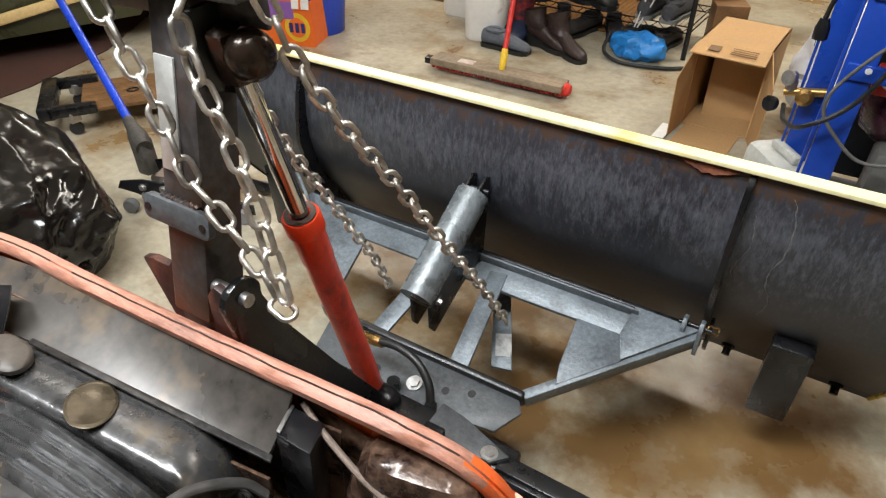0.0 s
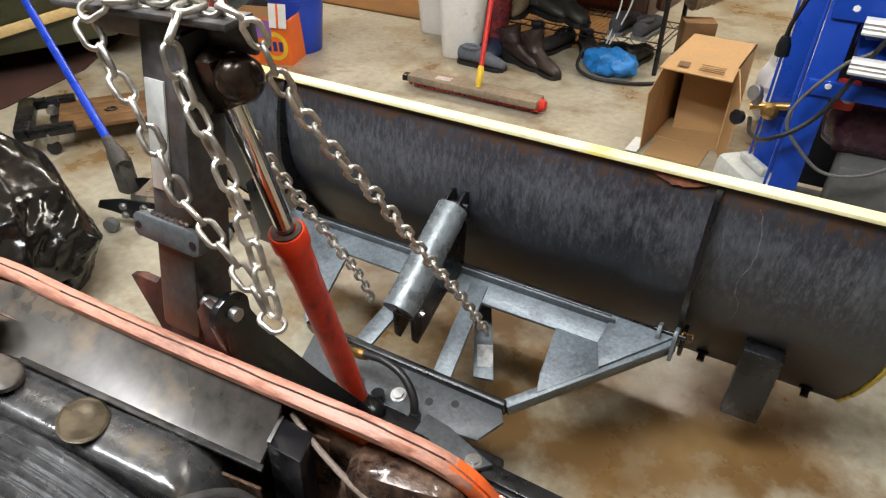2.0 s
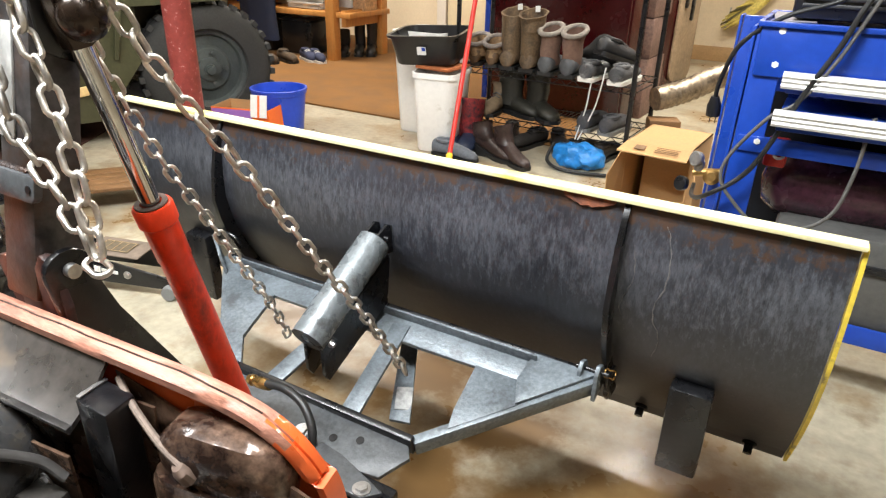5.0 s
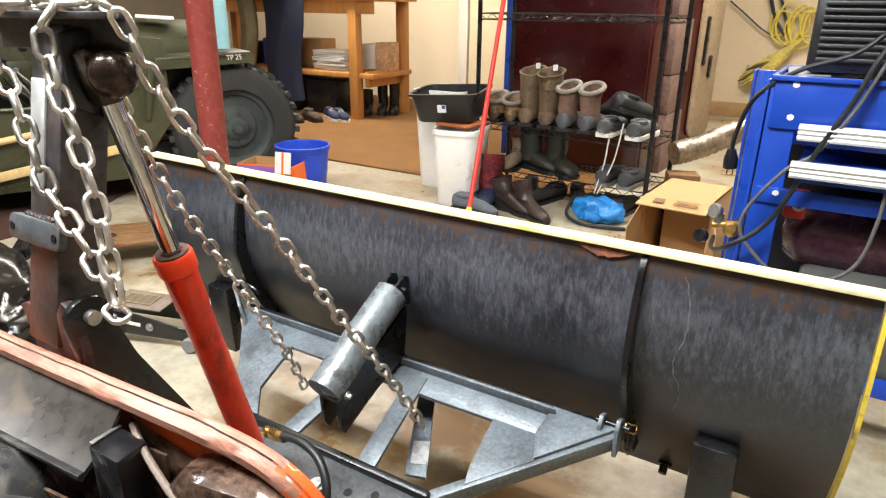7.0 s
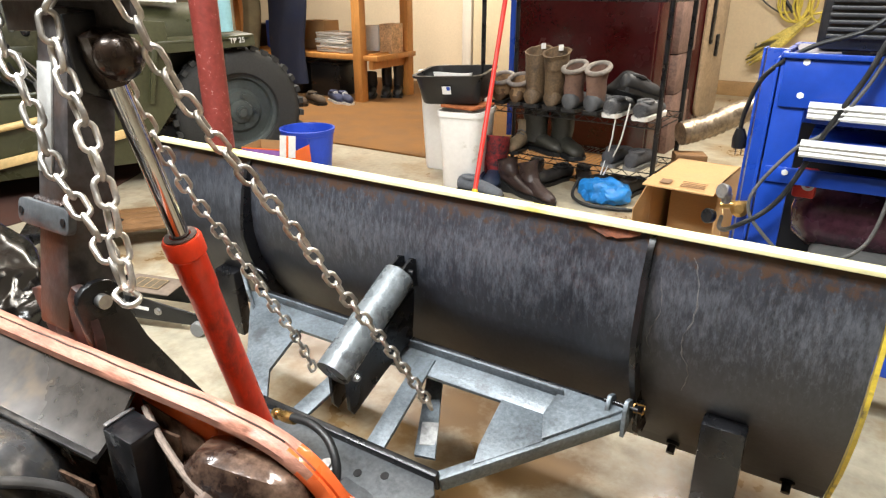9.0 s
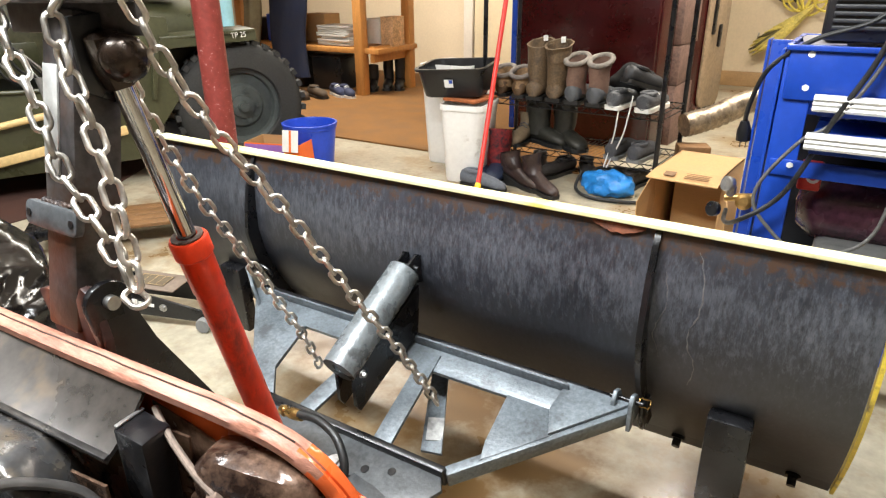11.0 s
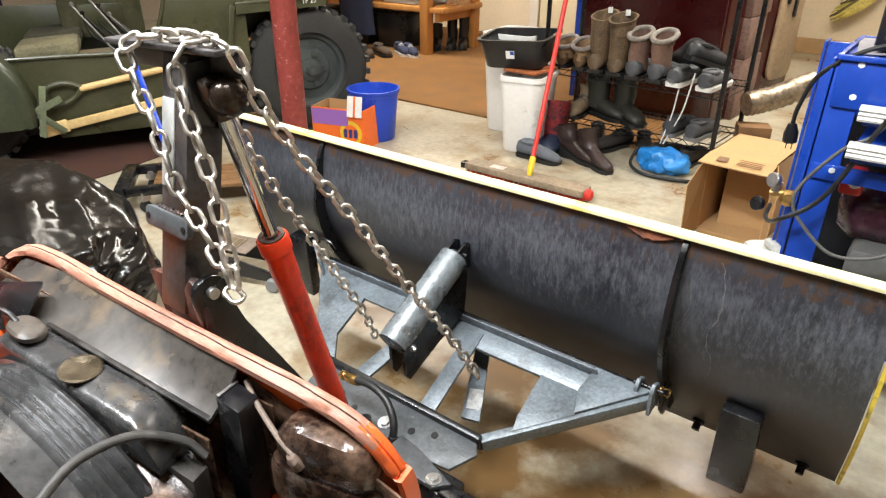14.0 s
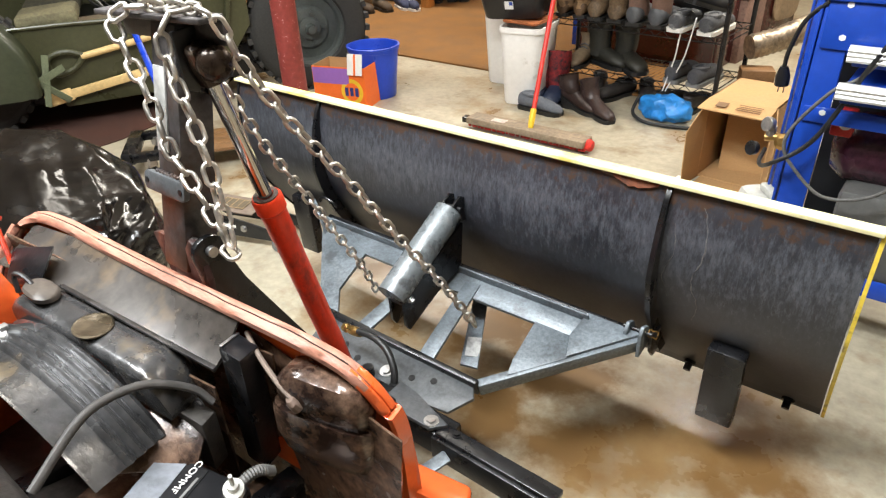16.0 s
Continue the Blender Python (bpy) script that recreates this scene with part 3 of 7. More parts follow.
def push_frame():
    g = FRAMEP
    part("cross_plate", flat([(-0.16, -0.222), (0.76, -0.222), (0.70, -0.284), (0.46, -0.287), (0.18, -0.285), (0.047, -0.285), (-0.08, -0.300)]), g, plough, "worn silver-grey cross plate")
    bm = B()
    beam(bm, on_frame(-0.14, -0.228, 0.008), on_frame(0.712, -0.228, 0.008), 0.005, 0.030, up=FUP, bevel=0.001)
    part("cross_flange", bm, g, plough, "upright worn flange")
    bm = B()
    beam(bm, on_frame(-0.18, -0.208, -0.012), on_frame(0.83, -0.208, -0.012), 0.010, 0.036, up=FUP, bevel=0.002)
    part("hinge_bar", bm, BLACKP, plough, "black hinge bar")
    for side in (1, -1):
        flip = (lambda p: p) if side > 0 else mirror
        tip, rear = flip([(0.836, -0.215), (0.574, -0.486)]) if side > 0 else flip([(0.836, -0.215), (0.574, -0.486)])[::-1]
        bm = B()
        beam(bm, on_frame(*tip, -0.018), on_frame(*rear, -0.018), 0.022, 0.036, up=FUP, bevel=0.003)
        part("wing_bar", bm, g, plough, "silver-grey angle bar running out to the hinge")
        if side > 0:
            part("gusset", flat([(0.600, -0.283), (0.700, -0.283), (0.722, -0.336), (0.622, -0.440), (0.612, -0.400)], 0.002), g, plough, "bright worn gusset plate")
            part("gusset", flat([(0.700, -0.211), (0.836, -0.212), (0.716, -0.340), (0.694, -0.284)], 0.008), g, plough, "bright worn gusset plate")
        else:
            part("wing_plate", flat([(-0.188, -0.213), (-0.10, -0.216), (0.047, -0.285), (0.068, -0.418), (0.132, -0.486), (0.074, -0.486)], 0.003), g, plough, "worn silver-grey wing plate")
    part("inner_strap", flat([(0.372, -0.250), (0.414, -0.243), (0.446, -0.480), (0.404, -0.484)], 0.004), g, plough, "flat silver-grey strap")
    part("inner_strap", flat(mirror([(0.372, -0.250), (0.414, -0.243), (0.446, -0.480), (0.404, -0.484)]), 0.004), g, plough, "flat silver-grey strap")
    for pts in ([(0.366, -0.23), (0.402, -0.215), (0.506, -0.412), (0.460, -0.422)],):
        part("low_strap", flat(pts, -0.082), g, plough, "flat silver-grey strap under the frame")
    bm = B()
    box(bm, None, (0.036, 0.058, 0.002), m=Matrix.Translation(on_frame(0.462, -0.366, -0.0805)) @ pose(0, 0, 0, 15.5, 0, 27))
    part("paint_chip", bm, mat("grey_overspray", (0.34, 0.34, 0.33), 0.6, var=0.3, scale=40), plough, "patch of white overspray")
    bm = B()
    prism(bm, [on_frame(-0.215, -0.215, -0.02), on_frame(-0.235, -0.205, 0.050), on_frame(-0.205, -0.222, 0.066), on_frame(-0.150, -0.262, 0.052), on_frame(-0.125, -0.280, -0.02)], (0.58, 0.81, 0), 0.008, 0.002)
    part("lug", bm, g, plough, "upright silver-grey lug")
    bm = B()
    pipe(bm, [on_frame(-0.165 + 0.034 * math.cos(t), -0.205, 0.052 + 0.022 * math.sin(t)) for t in [radians(10 * k) for k in range(19)]], 0.0045, 8)
    part("loop", bm, BLACKP, plough, "bent steel loop")
    bm = B()
    beam(bm, on_frame(0.075, -0.490, -0.010), on_frame(0.578, -0.490, -0.010), 0.016, 0.044, up=FUP)
    part("rear_bar", bm, BLACKP, plough, "black rear angle bar")
    plate = part("hitch_plate", flat([(0.10, -0.498), (0.572, -0.498), (0.588, -0.520), (0.556, -0.576), (0.42, -0.592), (0.12, -0.612)], -0.004, 0.010), HITCHP, plough, "grey-black drilled hitch plate")
    for x, y in ((0.215, -0.545), (0.270, -0.562), (0.429, -0.544), (0.481, -0.527)):
        bm = B()
        rod(bm, on_frame(x, y, -0.0035), on_frame(x, y, -0.0025), 0.0085, seg=18)
        part("bolt_hole", bm, BLACKP, plate, "dark drilled hole")
    bolt(plough, on_frame(0.362, -0.557, -0.004), FUP, 0.0115, 0.008, BARE, "bolt", "bright zinc bolt head")
    near, far = Vector((0.312, -0.468, 0.377)), Vector((0.316, -0.240, 0.506))
    long = (far - near).length
    bm = B()
    lathe(bm, [(0.037, 0.0), (0.037, long), (0.026, long + 0.005), (0.0, long + 0.005)], near, far - near, 32)
    lathe(bm, [(0.0, 0.04), (0.033, 0.04), (0.033, 0.0), (0.037, 0.0)], near, far - near, 32)
    tube = part("trip_spring_tube", bm, TUBEP, plough, "hammered grey painted steel tube", smooth=40)
    bolt(tube, (0.348, -0.440, 0.366), (1, 0, -0.2), 0.006, 0.010, BARE, "bolt")
    for dx in (-0.016, 0.016):
        bm = B()
        prism(bm, [(0.314 + dx, -0.258, 0.482), (0.314 + dx, -0.258, 0.528), (0.314 + dx, -0.218, 0.545), (0.314 + dx, -0.196, 0.535), (0.314 + dx, -0.196, 0.470)], (1, 0, 0), 0.007, 0.002)
        part("bracket", bm, BLACKP, plough, "black clevis lug welded to the blade")
    bm = B()
    rod(bm, (0.285, -0.232, 0.518), (0.350, -0.232, 0.518), 0.006)
    part("pin", bm, BLACKP, plough)
    for x0 in (0.288, 0.332):
        bm = B()
        prism(bm, [(x0, -0.455, 0.360), (x0, -0.330, 0.420), (x0, -0.215, 0.470), (x0, -0.225, 0.350), (x0, -0.330, 0.318), (x0, -0.440, 0.272), (x0, -0.452, 0.290)], (1, 0, 0), 0.008)
        part("web", bm, BLACKP, plough, "black support web under the tube")
    for x in (0.798, 0.832):
        bm = B()
        prism(bm, [(x, -0.235, 0.285), (x, -0.235, 0.345), (x, -0.222, 0.362), (x, -0.196, 0.352), (x, -0.165, 0.300)], (1, 0, 0), 0.009, 0.002)
        part("hinge_lug", bm, g, plough)
    bm = B()
    prism(bm, [(0.846, -0.205, 0.330), (0.846, -0.150, 0.330), (0.846, -0.150, 0.268), (0.846, -0.178, 0.258), (0.846, -0.200, 0.285)], (1, 0, 0), 0.009, 0.003)
    part("hinge_tongue", bm, BLACKP, plough, "black tongue hanging from the hinge")
    bm = B()
    rod(bm, (0.790, -0.212, 0.342), (0.856, -0.212, 0.342), 0.005)
    part("pin", bm, BLACKP, plough)
    bm = B()
    pipe(bm, [(0.858 + 0.011 * math.cos(a), -0.212 + 0.005 * math.sin(a * 3), 0.346 + 0.012 * math.sin(a)) for a in [k * 0.55 for k in range(12)]], 0.0016, 6)
    part("cotter", bm, BRASS, plough, "bent wire keeper")


push_frame()


def skid(x, name):
    t = thing(name, (x, -0.16, 0.1), "thick black skid leg behind the blade", "skid leg", "skid legs")
    bm = B()
    prism(bm, [(x - 0.040, -0.176, 0.333), (x - 0.040, -0.140, 0.338), (x - 0.040, -0.125, 0.130), (x - 0.040, -0.163, 0.125)], (1, 0, 0), 0.080, 0.005)
    part("leg", bm, BLACKP, t)
    bm = B()
    rod(bm, (x, -0.165, 0.285), (x, -0.10, 0.285), 0.008)
    part("bolt", bm, BLACKP, t)
    return t


skid(1.006, "skid_leg")
skid(2 * XM - 1.006, "skid_leg")


# ---- lift arm, ram and chains ----
def mast():
    t = thing("lift_arm", (0.288, -0.92, 0.69), "worn steel lift arm with chains over its head", "lift arm")
    lo, hi = Vector((0.288, -0.913, 0.690)), Vector((0.288, -0.832, 1.072))
    bm = B()
    beam(bm, lo, hi, 0.066, 0.062, up=(0, 1, 0), bevel=0.006)
    part("tube", bm, MASTP, t, "scuffed square steel tube")
    ax = (hi - lo).normalized()
    nrm = Vector((0, -1, 0)) - ax * Vector((0, -1, 0)).dot(ax)
    nrm.normalize()
    turn = frame_of((0, 0, 0), ax, (0, 1, 0)).to_4x4()
    bm = B()
    box(bm, None, (0.030, 0.003, 0.13), bevel=0.0005, m=Matrix.Translation(lo + ax * 0.262 + nrm * 0.0325 + Vector((-0.010, 0, 0))) @ turn)
    part("plate", bm, mat("pale_metal_plate", (0.55, 0.55, 0.53), 0.4, metal=0.35, var=0.12, scale=30), t, "blank bright metal plate")
    bm = B()
    m = Matrix.Translation(lo + ax * 0.145 + nrm * 0.032) @ turn
    pts = [m @ Vector((px, 0, py)) for px, py in roundrect(0, 0, 0.112, 0.032, 0.010)]
    prism(bm, pts, nrm, 0.011, 0.002)
    bar = part("cross_bar", bm, HITCHP, t, "dark drilled cross bar")
    for px in (-0.046, 0.046):
        bm = B()
        q = m @ Vector((px, 0, 0)) + nrm * 0.0115
        rod(bm, q, q + nrm * 0.001, 0.005, seg=14)
        part("bolt_hole", bm, BLACKP, bar)
    bm = B()
    pipe(bm, [m @ Vector((-0.030 + 0.0030 * k, 0, 0.0165 + 0.0012 * math.sin(k * 2.1))) + nrm * 0.002 for k in range(21)], lambda u: 0.0038 + 0.0009 * math.sin(u * 40), 8)
    part("weld", bm, MASTP, bar, "uneven weld bead")
    bm = B()
    beam(bm, (0.155, -0.870, 1.086), (0.392, -0.846, 1.088), 0.046, 0.008, bevel=0.002)
    beam(bm, (0.160, -0.850, 1.066), (0.390, -0.826, 1.068), 0.008, 0.040, bevel=0.002)
    part("head_angle", bm, MASTP, t, "angle iron head")
    bm = B()
    prism(bm, [(0.322, -0.875, 1.070), (0.322, -0.810, 1.075), (0.322, -0.800, 1.000), (0.322, -0.825, 0.965), (0.322, -0.870, 0.985)], (1, 0, 0), 0.008, 0.003)
    part("side_plate", bm, BLACKP, t, "black side plate")
    return t


mast()


def ram():
    t = thing("hydraulic_ram", (0.338, -0.65, 0.3), "red painted hydraulic ram with a chromed rod", "hydraulic ram")
    p0, p1 = Vector((0.334, -0.655, 0.300)), Vector((0.345, -0.842, 1.020))
    ax = (p1 - p0).normalized()
    bm = B()
    lathe(bm, [(0.0, 0.0), (0.0215, 0.0), (0.022, 0.07), (0.0225, 0.08), (0.0225, 0.40), (0.024, 0.404), (0.024, 0.462), (0.0275, 0.466), (0.0275, 0.490), (0.025, 0.494), (0.0145, 0.494)], p0, ax, 32)
    part("barrel", bm, REDP, t, "red painted barrel")
    bm = B()
    lathe(bm, [(0.0146, 0.4935), (0.0225, 0.4945), (0.0225, 0.4965), (0.0146, 0.4970)], p0, ax, 32, caps=False)
    part("wiper_seal", bm, GRIME, t, "grimy wiper seal")
    bm = B()
    rod(bm, p0 + ax * 0.485, p1, 0.0130, seg=28)
    part("rod", bm, CHROME, t, "oily chromed rod")
    bm = B()
    q = p1 + Vector((0.026, 0, 0.004))
    lathe(bm, [(0.0, -0.026), (0.016, -0.023), (0.024, -0.014), (0.028, 0.0), (0.026, 0.012), (0.018, 0.022), (0.0, 0.026)], q, (1, -0.3, 0.1), 24)
    lathe(bm, [(0.0, -0.048), (0.019, -0.044), (0.022, -0.016), (0.019, 0.016), (0.0, 0.024)], p1 + ax * 0.014, ax, 6)
    part("end_nut", bm, mat("dark_bronze", (0.035, 0.022, 0.015), 0.24, metal=0.5, var=0.25), t, "greasy dark domed end nut", smooth=50)
    bm = B()
    lathe(bm, [(0.0, -0.024), (0.022, -0.021), (0.026, 0.0), (0.022, 0.016), (0.014, 0.026), (0.0, 0.028)], p0 + Vector((0.034, -0.004, -0.006)), (1, -0.2, 0.1), 20)
    part("pivot_nut", bm, BLACKP, t, smooth=50)
    bm = B()
    beam(bm, p0 + Vector((-0.05, 0.008, -0.02)), p0 + Vector((0.045, 0.0, -0.02)), 0.04, 0.045)
    part("pivot", bm, BLACKP, t)


ram()


def hydraulic_hose():
    t = thing("hydraulic_hose", (0.35, -0.56, 0.26), "black rubber hydraulic hose with brass fittings", "hose")
    bm = B()
    pipe(bm, spline([(0.285, -0.560, 0.318), (0.335, -0.562, 0.326), (0.385, -0.572, 0.318), (0.420, -0.590, 0.292), (0.432, -0.606, 0.262)], 10), 0.0085, 12)
    part("tube", bm, RUBBER, t)
    bm = B()
    lathe(bm, [(0.0, 0.0), (0.010, 0.0), (0.012, 0.012), (0.009, 0.016), (0.012, 0.03), (0.012, 0.045), (0.010, 0.06), (0.0, 0.06)], (0.232, -0.556, 0.306), (0.95, -0.05, 0.14), 12)
    part("fitting", bm, BRASS, t, "dirty brass fitting")
    bm = B()
    lathe(bm, [(0.0, 0.0), (0.0125, 0.0), (0.0125, 0.045), (0.010, 0.05), (0.0, 0.05)], (0.436, -0.617, 0.220), (-0.06, 0.22, 0.9), 12)
    part("fitting", bm, RUBBER, t, "black rubber end sleeve")


hydraulic_hose()


def link_mesh(length, width, wire, n=14, seg=6):
    bm = B()
    pts = []
    r = (width - wire) / 2
    s = (length - wire) / 2 - r
    for k in range(n):
        a = 2 * math.pi * (k + 0.5) / n
        pts.append(Vector((r * math.cos(a), 0, r * math.sin(a) + (s if math.sin(a) > 0 else -s))))
    rings = []
    for k, p in enumerate(pts):
        d = (pts[(k + 1) % n] - pts[k - 1]).normalized()
        y = Vector((0, 1, 0))
        x = d.cross(y)
        rings.append([bm.verts.new(p + wire / 2 * (math.cos(2 * math.pi * j / seg) * x + math.sin(2 * math.pi * j / seg) * y)) for j in range(seg)])
    for k in range(n):
        a, b = rings[k], rings[(k + 1) % n]
        for j in range(seg):
            bm.faces.new((a[j], a[(j + 1) % seg], b[(j + 1) % seg], b[j]))
    return finish(bm, "link", ZINC, 80)


def chain(pts, label, pitch=0.0265, length=0.0350, width=0.0225, wire=0.0063, roll0=0.0):
    mesh = link_mesh(length, width, wire)
    path = [PLACE @ p for p in spline(pts, 24)]
    t = thing("chain", pts[-1], label, "chain", "lift chains")
    inv = t.matrix_basis.inverted()
    acc, k, want = 0.0, 0, pitch / 2
    for a, b in zip(path, path[1:]):
        seg = (b - a).length
        while want <= acc + seg and seg > 0:
            p = a.lerp(b, (want - acc) / seg)
            f = frame_of(a, b, (0.3, 1, 0.1)).to_4x4()
            f.translation = p
            f = f @ pose(0, 0, 0, 0, 0, roll0 + 90 * (k % 2) + random.uniform(-14, 14)) @ pose(0, 0, 0, random.uniform(-4, 4), 0, 0)
            ob = new("link", mesh)
            ob.parent = t
            ob.matrix_parent_inverse = inv
            ob.matrix_basis = f
            k += 1
            want += pitch
        acc += seg
    return t


chain([(0.25, -0.862, 1.100), (0.33, -0.852, 1.102), (0.400, -0.850, 1.092), (0.410, -0.838, 1.062), (0.416, -0.819, 1.011), (0.424, -0.760, 0.913), (0.431, -0.675, 0.795), (0.439, -0.568, 0.634), (0.447, -0.444, 0.455), (0.455, -0.318, 0.255)], "bright zinc lift chain running to the push frame", roll0=30)
chain([(0.255, -0.800, 1.060), (0.252, -0.768, 0.985), (0.249, -0.737, 0.912), (0.238, -0.688, 0.815), (0.227, -0.605, 0.678), (0.215, -0.520, 0.533), (0.204, -0.451, 0.417), (0.193, -0.395, 0.300)], "bright zinc lift chain running to the push frame", pitch=0.0245, length=0.0325, width=0.0205, wire=0.0058)
chain([(0.30, -0.860, 1.100), (0.25, -0.880, 1.098), (0.225, -0.900, 1.082), (0.240, -0.904, 1.049), (0.280, -0.908, 0.984), (0.321, -0.915, 0.903), (0.365, -0.920, 0.866), (0.420, -0.926, 0.813), (0.446, -0.932, 0.780), (0.456, -0.932, 0.786), (0.443, -0.926, 0.829), (0.424, -0.919, 0.892), (0.395, -0.911, 0.962), (0.358, -0.904, 1.030), (0.345, -0.896, 1.075), (0.342, -0.872, 1.098), (0.345, -0.845, 1.100)],
      "bright zinc chain hanging in a loop from the arm head", roll0=10)
place()


# ---- the tractor's nose ----
BODY = Matrix(((0.6291, -0.2613, 0.0849, -0.1812), (-0.0025, 0.6027, -0.0447, -0.1153), (-0.0089, -0.1552, 0.6159, -0.0806), (0, 0, 0, 1)))
place(BODY)
tractor = thing("tractor_nose", (0.13, -1.3, 0.0), "orange tractor nose with its hood off, radiator bare", "tractor")
RIMPATH = [(-0.175, -1.075, 0.57), (-0.168, -1.030, 0.645), (-0.145, -0.985, 0.686), (-0.06, -0.966, 0.690), (0.12, -0.962, 0.690), (0.32, -0.955, 0.690), (0.50, -0.946, 0.690), (0.63, -0.938, 0.686), (0.690, -0.930, 0.668), (0.726, -0.920, 0.630), (0.742, -0.908, 0.570), (0.745, -0.900, 0.420)]


def nose():
    place(UNIT)
    path = spline(RIMPATH, 8)
    bm = B()
    rings = []
    for i, p in enumerate(path):
        d = (path[min(i + 1, len(path) - 1)] - path[max(i - 1, 0)]).normalized()
        side = Vector((0, -1, 0)) - d * Vector((0, -1, 0)).dot(d)
        side.normalize()
        up = side.cross(d) * -1
        if up.z < 0 and abs(up.z) > 0.3:
            up = -up
        wob = 0.003 * noise.noise(p * 14) + 0.0015 * noise.noise(p * 45)
        prof = [(0.016, -0.012), (0.017, -0.001), (0.010, 0.006 + wob), (0.0050 + wob, 0.0055), (0.0035 + wob, 0.001), (0.0018 + wob, 0.0055), (-0.003, 0.0060 - wob), (-0.011, 0.004), (-0.015, -0.003), (-0.012, -0.012)]
        rings.append([p + (side * a + up * b) * 0.88 for a, b in prof])
    loft(bm, rings)
    for i, f in enumerate(bm.faces):
        k = i % 10
        c = f.calc_center_median()
        f.material_index = 1 if (k in (7, 8) or c.x > 0.700 + 0.015 * math.sin(k * 2.0)) else 2 if k in (3, 4) and noise.noise(c * 9) > -0.25 else 0
    part("hood_rim", bm, [RIMP, ORANGE, GRIME], tractor, "worn pinkish-orange hood rim", smooth=50)
    bm = B()
    rings = []
    for i, p in enumerate(path):
        out = Vector((0.0, 1.0, 0.0)) if p.x < 0.69 else Vector((0.6, 0.6, 0)).normalized()
        if p.x < -0.13:
            out = Vector((-0.6, 0.8, 0)).normalized()
        base = Vector((p.x, p.y, 0.0))
        rings.append([p + out * 0.009 + Vector((0, 0, -0.003)), p + out * 0.016 + Vector((0, 0, -0.015)), p + out * 0.019 + Vector((0, 0, -0.045)), base + out * 0.015 + Vector((0, 0, 0.36)),
                      base + out * 0.008 + Vector((0, 0, 0.36)), p + out * 0.010 + Vector((0, 0, -0.045)), p + out * 0.007 + Vector((0, 0, -0.017)), p + out * 0.003 + Vector((0, 0, -0.009))])
    loft(bm, rings)
    part("grille_shell", bm, ORANGE, tractor, "bright orange grille shell", smooth=60)
    place(BODY)
    bm = B()
    place()
    rear = [BODY @ Vector(p) for p in ((-0.50, -1.305, 0.690), (-0.20, -1.262, 0.712), (0.05, -1.238, 0.711), (0.20, -1.222, 0.707), (0.338, -1.206, 0.702))]
    front = [UNIT @ Vector(p) for p in ((-0.140, -0.992, 0.672), (0.02, -0.974, 0.680), (0.16, -0.969, 0.680), (0.32, -0.962, 0.680), (0.468, -0.955, 0.678))]
    rings = []
    for a, b in zip(front, rear):
        mid = a.lerp(b, 0.5) + Vector((0, 0, -0.006))
        rings.append([a, mid, b, b + Vector((0, 0, -0.006)), mid + Vector((0, 0, -0.006)), a + Vector((0, 0, -0.006))])
    loft(bm, rings)
    part("baffle", bm, SOOT, tractor, "dusty black sheet baffle behind the rim")
    place(BODY)
    bm = B()
    beam(bm, (-0.20, -1.268, 0.722), (0.352, -1.212, 0.716), 0.014, 0.008, bevel=0.002)
    part("strap", bm, mat("worn_dark_strap", (0.085, 0.082, 0.08), 0.35, metal=0.6, var=0.3, scale=25, spot=(0.03, 0.027, 0.025), spot_amount=0.5, spot_scale=9), tractor, "worn flat steel strap")
    bm = B()
    prism(bm, [(0.34, -1.09, 0.765), (0.80, -1.10, 0.70), (0.81, -1.14, 0.18), (0.34, -1.12, 0.18)], (0, 1, 0), 0.006)
    prism(bm, [(-0.55, -1.24, 0.74), (0.45, -1.11, 0.74), (0.45, -1.11, 0.18), (-0.55, -1.24, 0.18)], (0, 1, 0), 0.006)
    prism(bm, [(0.20, -1.245, 0.66), (0.345, -1.225, 0.66), (0.345, -1.225, 0.28), (0.20, -1.245, 0.28)], (0, 1, 0), 0.006)
    part("front_panel", bm, DIRTY, tractor, "rusty brown inner front panel")


nose()


